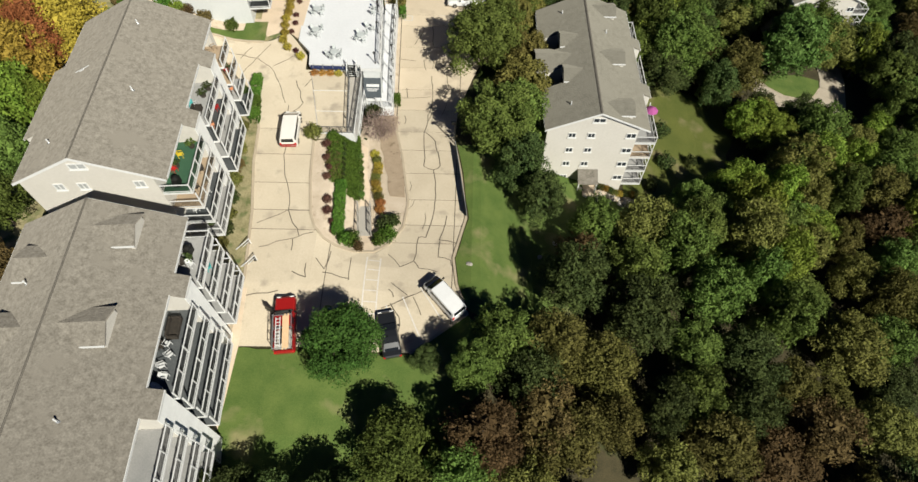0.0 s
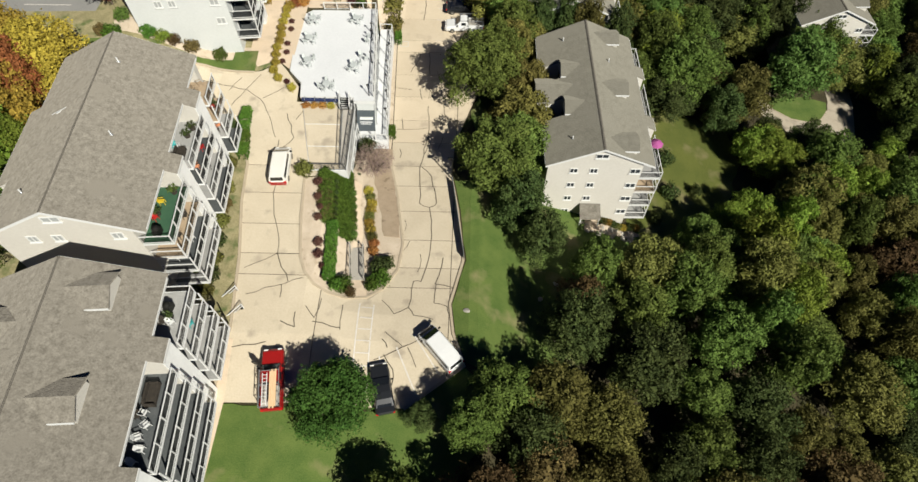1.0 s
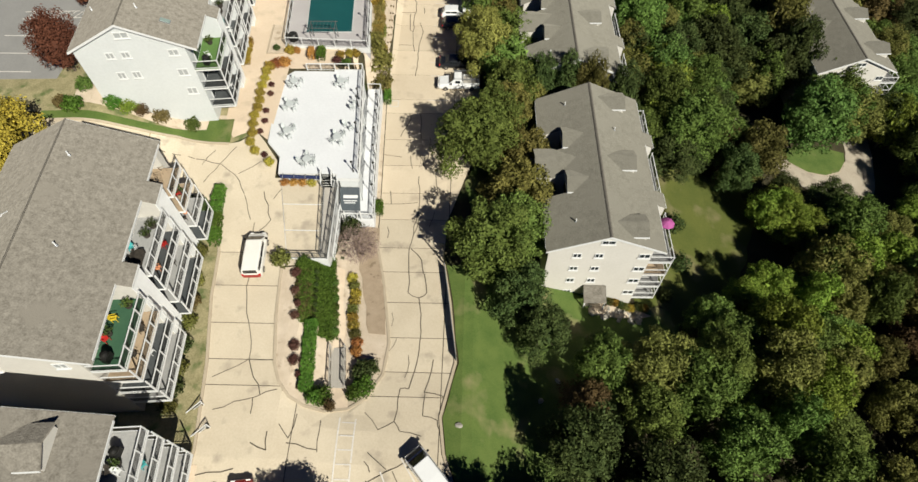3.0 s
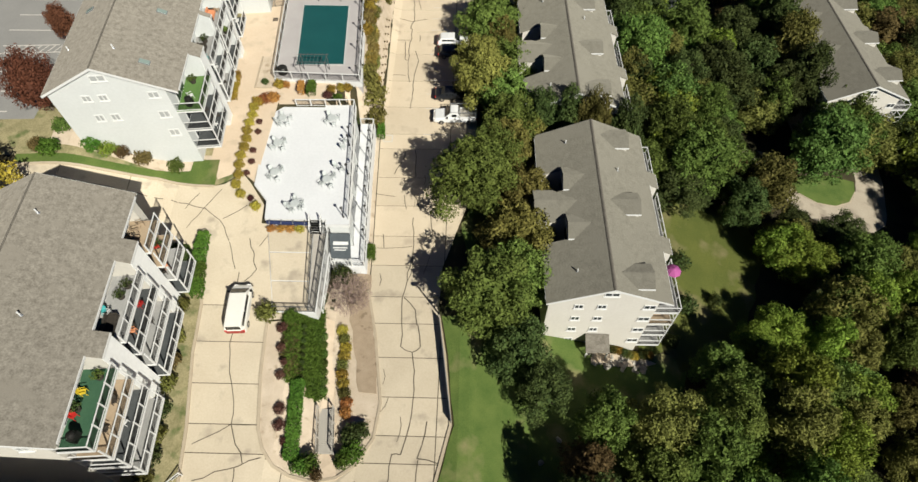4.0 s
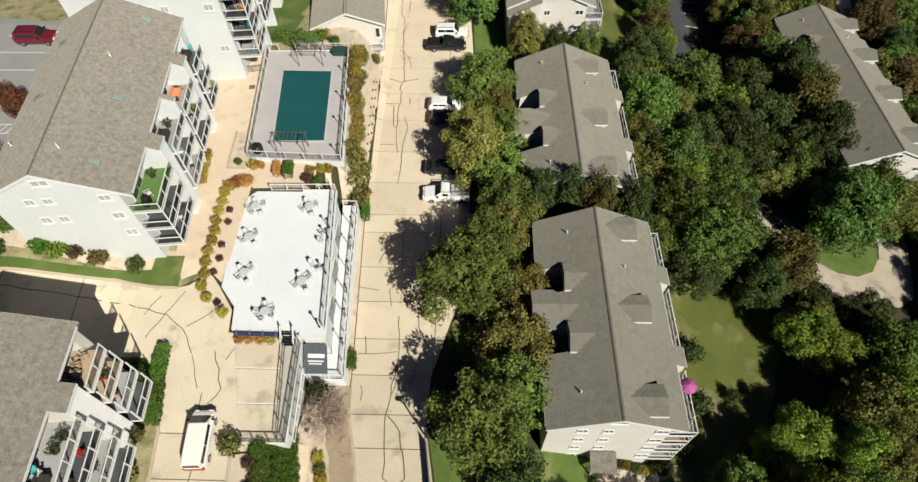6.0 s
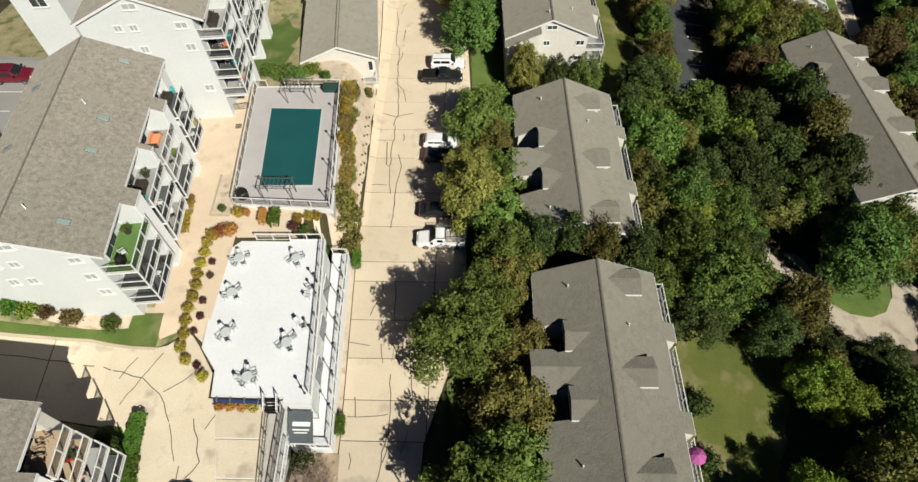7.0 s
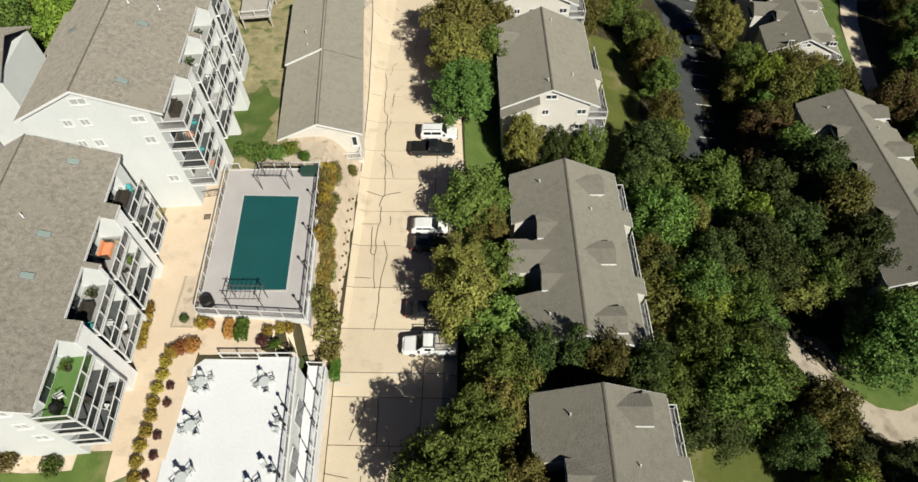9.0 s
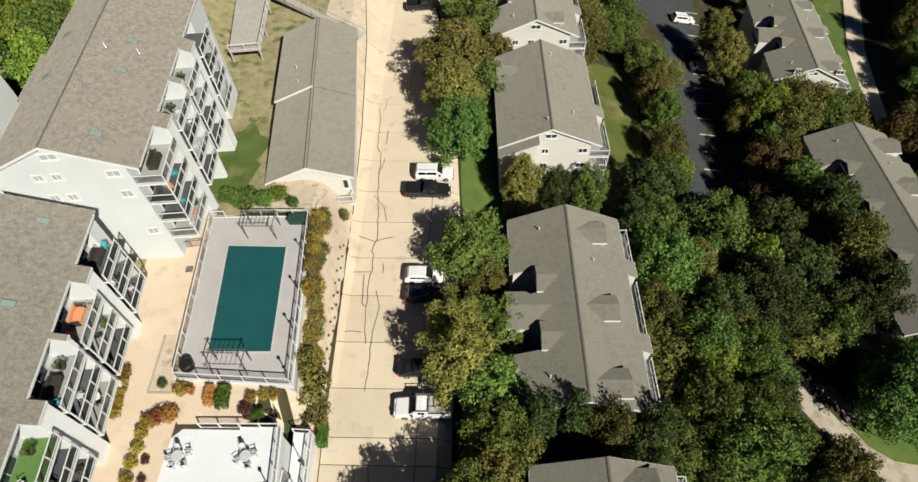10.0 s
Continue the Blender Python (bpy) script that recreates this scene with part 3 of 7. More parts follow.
kerb("kerb_island", [(-18.85, 41.4), (-18.4, 36), (-17.6, 31), (-16.9, 29.3), (-15.8, 28.0), (-14.4, 27.3), (-12.6, 27.0), (-10.6, 27.5), (-9.05, 28.7), (-7.7, 31.1), (-7.4, 34.5), (-8.7, 41.8), (-10.0, 47)], "low concrete kerb round the planting island")
kerb("kerb_east", [(-5.9, 16.1), (-0.3, 20.3), (-1.5, 23.6), (-1.95, 27), (-0.7, 32.5), (-1.5, 39.5), (-2.3, 44)], "low concrete kerb above the grass bank")
kerb("kerb_west", [(-23.5, 16), (-23.1, 23), (-24.0, 31), (-25.3, 38), (-25.7, 43), (-26.7, 47.0)], "low concrete kerb along the apartments")
kerb("kerb_north", [(-47, 55.95), (-42, 56.2), (-38.8, 56.5), (-33.5, 57.3), (-29.6, 56.9), (-27.5, 56.85)], "low concrete kerb at the clipped lawn")
kerb("kerb_lane", [(49.7, 79.2), (52.1, 76.15), (55.0, 74.55), (58.0, 74.25), (60.7, 75.3), (62.45, 77.7)], "low concrete kerb of the woodland lane")


# cracks: wandering dark seams, densest on the turning loop
def crack(bm, x, y, ang, length, r, half=0.036):
    line = [(x, y)]
    a = ang
    for _ in range(int(length / 0.8)):
        a = ang + (a - ang) * 0.45 + r.uniform(-0.42, 0.42)
        x, y = x + 0.8 * math.cos(a), y + 0.8 * math.sin(a)
        if not inside(x, y, PAVING):
            break
        line.append((x, y))
    if len(line) > 1:
        strip(bm, line, half * r.uniform(0.7, 1.3), 0.046, 0.0, 2.0)


def seam(bm, a, b, r, half=0.05, wander=0.22):
    """A jagged crack from one point to another."""
    a, b = Vector(a), Vector(b)
    n = max(2, int((b - a).length / 0.9))
    s = Vector((-(b - a).y, (b - a).x)).normalized()
    line = [a] + [a.lerp(b, i / n) + s * r.uniform(-wander, wander) for i in range(1, n)] + [b]
    strip(bm, [p[:] for p in line], half * r.uniform(0.8, 1.2), 0.046, 0.0, 2.0)


bm = B()
rc = random.Random(21)
# the long wandering cracks, arm by arm
LOOP_WEST = [[(-22.7, 46.6), (-22.2, 42.9), (-22.0, 39.0), (-21.0, 35.3), (-20.3, 33.3), (-20.1, 31.4), (-18.4, 28.1)], [(-20.1, 31.4), (-23.2, 29.6)], [(-20.1, 31.4), (-17.8, 31.4)], [(-22.4, 26.6), (-16.9, 28.6)], [(-14.8, 26.5), (-15.2, 24.3), (-16.2, 25.5)], [(-12.7, 26.1), (-12.6, 23.3)], [(-15.3, 23.9), (-12.6, 23.5)], [(-18.4, 23.8), (-16.9, 23.2), (-17.1, 24.8)], [(-19.0, 27.7), (-18.9, 26.3)], [(-22.6, 21.0), (-19.4, 21.6)]]
LOOP_EAST = [[(-5.7, 51.2), (-6.3, 46.1), (-6.1, 43.0), (-6.0, 40.4), (-4.8, 39.8), (-4.3, 35.8), (-4.5, 32.4), (-5.1, 29.7), (-5.9, 29.7), (-6.2, 26.5), (-7.6, 25.7), (-9.0, 27.3)], [(-6.1, 46.1), (-4.8, 44.6), (-4.5, 42.8)], [(-4.4, 42.8), (-4.0, 40.4), (-4.8, 39.8)], [(-2.9, 32.8), (-3.6, 29.4), (-1.7, 29.0)], [(-3.5, 29.3), (-3.6, 27.1), (-2.2, 26.7), (-1.9, 25.7)], [(-6.2, 26.5), (-5.6, 25.6), (-3.6, 25.2)], [(-9.1, 20.6), (-4.7, 23.0)], [(-8.2, 21.2), (-7.2, 19.8), (-7.2, 18.3)], [(-8.3, 23.6), (-6.5, 22.2)], [(-8.5, 22.8), (-7.9, 21.9)], [(-5.9, 22.0), (-5.0, 20.1)]]
DRIVE_SOUTH = [[(-5.9, 56.9), (-5.5, 50.0), (-5.9, 48.2)], [(-4.0, 57.8), (-3.5, 54.6), (-4.2, 53.4)], [(-3.5, 54.6), (-2.5, 54.3)], [(-9.2, 54.5), (-8.9, 52.5)], [(-8.7, 63.5), (-8.1, 65.2)], [(-7.2, 60.2), (-6.8, 58.1)], [(-6.0, 60.3), (-5.4, 58.5)], [(-9.7, 52.5), (-5.8, 52.8)], [(-10.7, 60.4), (-8.3, 60.0)], [(-6.4, 67.6), (-6.0, 63.2)]]
DRIVE_NORTH = [[(-11.6, 131), (-10.6, 119.1), (-10.1, 115.7), (-10.0, 110.3), (-9.3, 108.8), (-9.2, 103.8), (-8.3, 94.4), (-8.8, 92.4), (-8.5, 92.0), (-8.6, 85.0), (-8.4, 82.0), (-8.1, 80.4)], [(-7.7, 87.1), (-7.1, 85.0), (-7.5, 80.8), (-7.5, 77.9), (-7.6, 75.1)], [(-9.3, 89.2), (-9.1, 85.4), (-8.6, 85.0)], [(-11.1, 95.0), (-8.6, 94.0), (-6.3, 94.7)], [(-8.8, 113.5), (-8.9, 110.8)], [(-7.3, 90.8), (-7.2, 89.4)], [(-11.2, 89.5), (-8.6, 89.6)], [(-11.0, 81.8), (-8.7, 81.8)]]
BEND = [[(-32.4, 57.4), (-32.1, 53.6)], [(-28.9, 56.0), (-30.1, 54.0)], [(-26.6, 56.5), (-29.4, 51.7)], [(-23.4, 54.6), (-25.7, 52.9)], [(-44, 54.4), (-36, 54.9), (-32.1, 55.1), (-27.9, 54.1), (-26.0, 52.7), (-24.5, 50.2), (-23.2, 47.0)], [(-20.5, 51.0), (-21.2, 49.7)], [(-22.4, 50.6), (-21.0, 47.0), (-22.0, 45.6)]]
for lines, half in ((LOOP_WEST, 0.042), (LOOP_EAST, 0.046), (DRIVE_SOUTH, 0.04), (DRIVE_NORTH, 0.045), (BEND, 0.04)):
    for line in lines:
        for p, q in zip(line, line[1:]):
            seam(bm, p, q, rc, half, 0.13)
for _ in range(8):
    crack(bm, rc.uniform(-9, -2.5), rc.uniform(29, 66), rc.choice((1.57, -1.57)) + rc.uniform(-0.4, 0.4), rc.uniform(1.5, 3.0), rc, 0.028)
for _ in range(8):
    crack(bm, rc.uniform(-10, -6), rc.uniform(100, 150), rc.choice((1.57, -1.57)) + rc.uniform(-0.3, 0.3), rc.uniform(2, 6), rc, 0.03)
tagged(part("pavement_cracks", bm, JOINT), "dark wandering cracks across the concrete drive", "cracks", kind="stuff")

# painted walkway ladder and bay lines
bm = B()
strip(bm, [(-10.9, 16.6), (-11.1, 26.6)], 0.06, 0.05)
strip(bm, [(-9.5, 16.6), (-9.7, 26.6)], 0.06, 0.05)
for k in range(8):
    y = 17.4 + k * 1.25
    strip(bm, [(-10.9, y), (-9.6, y + 0.05)], 0.05, 0.052)
tagged(part("painted_walkway", bm, PAINT), "worn white painted walkway across the loop", "road marking", kind="structure")
bm = B()
for x0, y0, x1, y1 in ((-7.4, 16.8, -8.6, 21.0), (-4.9, 17.6, -7.0, 22.0), (-2.7, 19.4, -5.4, 23.4)):
    strip(bm, [(x0, y0), (x1, y1)], 0.06, 0.05)
for y in (70.3, 75.2, 78.0, 80.8, 83.6, 86.4, 89.2, 92.0, 94.8, 97.6, 100.4, 103.2, 106.0):
    strip(bm, [(-5.6, y), (0.6, y)], 0.05, 0.05)
for s in (((-10.6, 69.0), (-10.6, 70.1)), ((-10.6, 70.1), (-9.5, 70.1)), ((-9.5, 70.1), (-9.5, 69.0)), ((-9.5, 69.0), (-10.6, 69.0))):
    strip(bm, list(s), 0.07, 0.05)
tagged(part("bay_lines", bm, PAINT), "faded white parking bay lines", "road marking", kind="structure")
bm = B()
for k in range(12):
    y = 121 + k * 4.3
    x = 41.0 + (y - 116) * 0.14
    strip(bm, [(x - 0.4, y), (x + 2.6, y + 0.2)], 0.09, 0.1)
for y in (63.0, 66.2, 69.4, 77.0, 80.0, 83.2, 86.4, 89.6):
    strip(bm, [(-50.4, y), (-56.4, y)], 0.07, 0.09)
strip(bm, [(-55.6, 72.6), (-48.4, 73.0)], 0.07, 0.09)
strip(bm, [(-55.8, 74.0), (-49.0, 74.3)], 0.07, 0.09)
for k in range(8):
    strip(bm, [(-55.2 + k * 0.85, 72.65 + k * 0.04), (-54.5 + k * 0.85, 74.05 + k * 0.03)], 0.06, 0.09)
tagged(part("lot_lines", bm, PAINT), "white bay lines on the asphalt parking lots", "road marking", kind="structure")

# ---- apartment buildings ----
def window_unit(parent, m, w, h, wide=2, pane=None):
    """A double-hung window pair; local y points out of the wall."""
    bm = B()
    t = 0.09
    for a in ((-w / 2, w / 2, -h / 2, -h / 2 + t), (-w / 2, w / 2, h / 2 - t, h / 2), (-w / 2, -w / 2 + t, -h / 2 + t, h / 2 - t), (w / 2 - t, w / 2, -h / 2 + t, h / 2 - t)):
        box(bm, a[0], a[1], -0.05, 0.07, a[2], a[3])
    for i in range(1, wide):
        x = -w / 2 + w * i / wide
        box(bm, x - 0.04, x + 0.04, -0.05, 0.06, -h / 2 + t, h / 2 - t)
    f = part("window", bm, TRIM, parent)
    f.matrix_local = m
    bm = B()
    for i in range(wide):
        x0, x1 = -w / 2 + w * i / wide + 0.05, -w / 2 + w * (i + 1) / wide - 0.05
        box(bm, x0, x1, -0.02, 0.025, -h / 2 + t, -0.02)
        box(bm, x0, x1, -0.02, 0.045, 0.02, h / 2 - t)
    part("pane", bm, pane or GLASS, f)
    bm = B()
    box(bm, -w / 2 - 0.08, w / 2 + 0.08, 0, 0.14, -h / 2 - 0.07, -h / 2)
    part("sill", bm, TRIM, f)
    return f


def railing(parent, pts, height=1.05, spacing=1.6, rail=TRIM, infill=DARKMETAL, gap=0.14, thick=0.07, name="railing"):
    """Posts, a top and a bottom rail and thin balusters along a line of points (x, y, z)."""
    post, up = None, Vector((0, 0, 1))
    for k, (a, b) in enumerate(zip(pts, pts[1:])):
        a, b = Vector(a), Vector(b)
        bm, low, bal = B(), B(), B()
        beam(bm, a + up * height, b + up * height, thick * 1.3, thick)
        beam(low, a + up * 0.12, b + up * 0.12, thick * 0.8, thick * 0.8)
        n = max(1, int((b - a).length / gap))
        for i in range(1, n):
            p = a.lerp(b, i / n)
            beam(bal, p + up * 0.12, p + up * (height - 0.03), 0.022)
        r = part(name, bm, rail, parent)
        part("bottom_rail", low, rail, r)
        tagged(part("infill", bal, infill, r), kind="stuff")
        n = max(1, round((b - a).length / spacing))
        for i in range(n + (1 if k == len(pts) - 2 else 0)):
            p = a.lerp(b, i / n)
            if post is None:
                bm = B()
                box(bm, -thick * 0.65, thick * 0.65, -thick * 0.65, thick * 0.65, 0, height + 0.05)
                post = part("post", bm, rail, r)
                post.matrix_local = Matrix.Translation(p)
            else:
                again(post, r, Matrix.Translation(p))
    return r


def breaks(bands, length):
    ys = sorted({0.0, length, *[b[0] for b in bands], *[b[1] for b in bands]})
    return ys


def band_at(bands, y):
    for b in bands:
        if b[0] <= y < b[1]:
            return b[2]
    return "plain"


def gable_dormer(parent, side, xf, y, w, rise, zr, slope, sd=0.5, roof=None, wall=None, front=0.0):
    """A small gabled dormer on one roof slope; xf: distance of its front from the ridge, rise: its ridge above the roof there."""
    zm = lambda x: zr - slope * x
    zd = zm(xf) + rise
    ze = zd - sd * w / 2
    xb, xe = max(0.15, (zr - zd) / slope), max(0.15, (zr - ze) / slope)
    bm = B()
    o = 0.2
    for s in (-1, 1):
        pts = [(xf + o, y, zd), (xf + o, y + s * (w / 2 + o), ze - sd * o), (xe + o * 0.9, y + s * (w / 2 + o), ze - sd * o), (xb, y, zd)]
        lo = [(side * p[0], p[1], p[2] + 0.02) for p in pts]
        hi = [(side * p[0], p[1], p[2] + 0.16) for p in pts]
        hexa(bm, lo + hi)
    bmesh.ops.recalc_face_normals(bm, faces=bm.faces)
    d = part("dormer", bm, roof, parent)
    bm = B()
    zb = min(zm(xf) - 0.1 - front, ze - 0.1)
    poly = [(y - w / 2, zb), (y + w / 2, zb), (y + w / 2, ze), (y, zd), (y - w / 2, ze)]
    a = [bm.verts.new((side * xf, p[0], p[1])) for p in poly]
    b = [bm.verts.new((side * max(xe, 0.4), p[0], p[1])) for p in poly]
    bm.faces.new(a)
    bm.faces.new(b[::-1])
    for i in range(5):
        bm.faces.new((a[i], b[i], b[(i + 1) % 5], a[(i + 1) % 5]))
    bmesh.ops.recalc_face_normals(bm, faces=bm.faces)
    part("dormer_wall", bm, wall, d)
    if side > 0 or rise < 1.5:
        # a pale eave board on the sunny side
        bm = B()
        xa, xb2 = sorted((side * (xf + o), side * (xe + o)))
        box(bm, xa, xb2, y - w / 2 - o - 0.06, y - w / 2 - o + 0.02, ze - sd * o + 0.02, ze - sd * o + 0.17)
        part("eave_board", bm, TRIM, d)
    if side < 0 and rise < 1.5:
        # black panel over the front opening, its deep shade put into the colour
        bm = B()
        prism(bm, [(-w / 2 + 0.12, zb - 0.6), (w / 2 - 0.12, zb - 0.6), (w / 2 - 0.12, ze - 0.02), (0, zd - 0.12), (-w / 2 + 0.12, ze - 0.02)], 0, 0.06)
        sc = part("screen", bm, SHADEBLACK, d)
        sc.matrix_local = Matrix(((0, 0, side, side * xf), (1, 0, 0, y), (0, 1, 0, 0), (0, 0, 0, 1)))
    return d


def apartment(label, x, y, yaw, length, zr, hw, slope, base, east, west, floors, levels, wall=SIDING, rows=(), attic=True, near_wing=None, dormers=(), skylights=(), vents=(), far_rail=True, floor_mats=None, outer=1.4, seed=1, doors=True, pitch=2.65, stepped=0.0, pane=None, west_half=None):
    """A gabled block with balcony bays along its east front. bands: (y0, y1, kind) along each side."""
    house = thing("apartment_building", pose(x, y, 0, 0, 0, yaw), label, "building", "apartment buildings")
    r = random.Random(seed)
    z_at = lambda d: zr - slope * abs(d)
    hww = west_half or hw
    roof_e = {"plain": hw, "bay": hw, "pier": hw + 1.1, "notch": hw - 2.6}
    wall_e = {"plain": hw - 0.3, "bay": hw - 1.3, "pier": hw + 0.95, "notch": hw - 2.9}
    roof_w = {"plain": hww, "wing": hww + 0.9, "notch": hww - 2.6, "annex": hww + 1.4}
    wall_w = {"plain": hww - 0.35, "wing": hww + 0.6, "notch": hww - 2.9, "annex": hww + 1.1}
    ys = sorted(set(breaks(east, length)) | set(breaks(west, length)))
    body, top = B(), B()
    for y0, y1 in zip(ys, ys[1:]):
        ke, kw = band_at(east, (y0 + y1) / 2), band_at(west, (y0 + y1) / 2)
        we, ww = wall_e[ke], wall_w[kw]
        poly = [(-ww, base), (we, base), (we, z_at(we) - 0.06), (0, zr - 0.06), (-ww, z_at(ww) - 0.06)]
        a = [body.verts.new((px, y0, pz)) for px, pz in poly]
        b = [body.verts.new((px, y1, pz)) for px, pz in poly]
        ends = [(band_at(east, v), band_at(west, v)) for v in (y0 - 0.05, y1 + 0.05)]
        if y0 == 0 or ends[0] != (ke, kw):
            body.faces.new(a)
        if y1 == length or ends[1] != (ke, kw):
            body.faces.new(b[::-1])
        for i in range(5):
            body.faces.new((a[i], b[i], b[(i + 1) % 5], a[(i + 1) % 5]))
        g0, g1 = y0 - (0.35 if y0 == 0 else 0), y1 + (0.35 if y1 == length else 0)
        for s, e in ((1, roof_e[ke]), (-1, roof_w[kw])):
            lo = [(0, g0, zr), (s * e, g0, z_at(e)), (s * e, g1, z_at(e)), (0, g1, zr)]
            pts = [(p[0], p[1], p[2] - 0.03) for p in lo] + [(p[0], p[1], p[2] + 0.15) for p in lo]
            hexa(top, pts)
    for m in (body, top):
        bmesh.ops.remove_doubles(m, verts=m.verts, dist=1e-4)
        bmesh.ops.recalc_face_normals(m, faces=m.faces)
    part("wall", body, wall, house)
    tiles = SHINGLE2 if seed > 5 else SHINGLE
    roof = part("roof", top, tiles, house)
    bm = B()
    rc_w = 0.14 if seed > 5 else 0.07
    for s in (-1, 1):
        hexa(bm, [(0, -0.36, zr + 0.14), (s * rc_w, -0.36, zr + 0.14 - slope * rc_w), (s * rc_w, length + 0.36, zr + 0.14 - slope * rc_w), (0, length + 0.36, zr + 0.14),
                  (0, -0.36, zr + 0.2), (s * rc_w, -0.36, zr + 0.2 - slope * rc_w), (s * rc_w, length + 0.36, zr + 0.2 - slope * rc_w), (0, length + 0.36, zr + 0.2)])
    bmesh.ops.recalc_face_normals(bm, faces=bm.faces)
    part("ridge_cap", bm, RIDGE, roof)
    # white rake and eave boards
    for yy in (-0.36, length + 0.36):
        for s, e in ((1, roof_e[band_at(east, min(max(yy, 0.01), length - 0.01))]), (-1, roof_w[band_at(west, min(max(yy, 0.01), length - 0.01))])):
            bm = B()
            hexa(bm, [(0, yy - 0.03, zr - 0.14), (s * e, yy - 0.03, z_at(e) - 0.14), (s * e, yy + 0.03, z_at(e) - 0.14), (0, yy + 0.03, zr - 0.14),
                      (0, yy - 0.03, zr + 0.12), (s * e, yy - 0.03, z_at(e) + 0.12), (s * e, yy + 0.03, z_at(e) + 0.12), (0, yy + 0.03, zr + 0.12)])
            bmesh.ops.recalc_face_normals(bm, faces=bm.faces)
            part("rake_board", bm, TRIM, roof)
    for y0, y1 in zip(ys, ys[1:]):
        for s, e in ((1, roof_e[band_at(east, (y0 + y1) / 2)]), (-1, roof_w[band_at(west, (y0 + y1) / 2)])):
            bm = B()
            xa, xb = sorted((s * e, s * (e + 0.05)))
            box(bm, xa, xb, y0, y1, z_at(e) - 0.12, z_at(e) + 0.11)
            part("fascia", bm, TRIM, roof)
    # gable windows, on both ends
    for yy, turn in ((0.0, 180), (length, 0)):
        for wx, wz, ww, wh in rows:
            window_unit(house, pose(wx, yy, wz, 0, 0, turn), ww, wh, 2, pane)
        if attic:
            window_unit(house, pose(0, yy, zr - 1.35, 0, 0, turn), 1.5, 0.75, 2, pane)
    # white boarding on the piers between the balconies, with sun glare in its colour
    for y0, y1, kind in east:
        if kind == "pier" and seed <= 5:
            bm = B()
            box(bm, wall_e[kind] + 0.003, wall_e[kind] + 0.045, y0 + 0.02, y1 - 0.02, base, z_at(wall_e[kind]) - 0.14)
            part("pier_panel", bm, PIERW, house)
    # balconies
    mats = floor_mats or [DECKG, DECKD]
    for bi, (y0, y1, kind) in enumerate(b for b in east if b[2] == "bay"):
        for li in range(levels):
            z = floors - li * pitch
            x0, x1 = hw - 1.3, hw + outer + stepped * li
            bm = B()
            box(bm, x0, x1, y0 + 0.02, y1 - 0.02, z - 0.22, z - 0.03)
            bal = part("balcony", bm, TRIM, house)
            bm = B()
            box(bm, x0 + 0.02, x1 - 0.05, y0 + 0.06, y1 - 0.06, z - 0.026, z)
            m = mats[(bi * 3 + li * 2) % len(mats)] if not isinstance(mats, dict) else mats.get((bi, li), DECKD if (bi + li) % 3 else DECKG)
            part("balcony_floor", bm, m, bal)
            line = [(x1 - 0.06, y0 + 0.05, z), (x1 - 0.06, y1 - 0.05, z)]
            if y0 < 0.2:
                line = [(x0 + 0.05, 0.05, z)] + line
            if y1 > length - 0.2:
                line = line + [(x0 + 0.05, length - 0.05, z)]
            br = B()
            for p, q in zip(line, line[1:]):
                p, q, up = Vector(p), Vector(q), Vector((0, 0, 1))
                bm = B()
                beam(bm, p + up * 1.05, q + up * 1.05, 0.08, 0.06)
                part("railing", bm, TRIM, bal)
                bm = B()
                beam(bm, p + up * 0.14, q + up * 0.14, 0.06, 0.06)
                part("bottom_rail", bm, TRIM, bal)
                n = max(1, int((q - p).length / 0.12))
                for i in range(1, n):
                    c = p.lerp(q, i / n)
                    beam(br, c + up * 0.14, c + up * 1.02, 0.024)
            tagged(part("infill", br, DARKMETAL, bal), kind="stuff")
            post = None
            n = max(2, round((y1 - y0) / 1.7))
            for i in range(n + 1):
                m4 = Matrix.Translation((x1 - 0.06, y0 + 0.06 + (y1 - y0 - 0.12) * i / n, z - 0.2))
                tall = 1.35
                if post is None:
                    bm = B()
                    box(bm, -0.045, 0.045, -0.045, 0.045, 0, tall)
                    post = part("post", bm, TRIM, bal)
                    post.matrix_local = m4
                else:
                    again(post, bal, m4)
            if li > 0:
                for yy in (y0 + 0.1, y1 - 0.1):
                    bm = B()
                    box(bm, x1 - 0.11, x1 - 0.01, yy - 0.05, yy + 0.05, z, z + pitch - 0.22)
                    part("column", bm, TRIM, bal)
            if doors:
                bm = B()
                yc = (y0 + y1) / 2
                box(bm, hw - 1.32, hw - 1.24, yc - 1.3, yc + 1.3, z + 0.02, z + 2.1)
                dr = part("patio_door", bm, TRIM, house)
                bm = B()
                for a, b in ((-1.2, -0.05), (0.05, 1.2)):
                    box(bm, hw - 1.28, hw - 1.215, yc + a, yc + b, z + 0.1, z + 2.0)
                part("pane", bm, GLASS, dr)
    if near_wing:
        # a shallow projecting bay with a lower roof at the near gable
        x0, x1, dy = near_wing
        bm = B()
        hexa(bm, [(x0, -dy, base), (x1, -dy, base), (x1, 0.1, base), (x0, 0.1, base), (x0, -dy, z_at(x0) - 0.5), (x1, -dy, z_at(x1) - 0.5), (x1, 0.1, z_at(x1) - 0.5), (x0, 0.1, z_at(x0) - 0.5)])
        wing = part("wing", bm, wall, house)
        bm = B()
        xa, xb = x0 - 0.35, x1 + 0.2
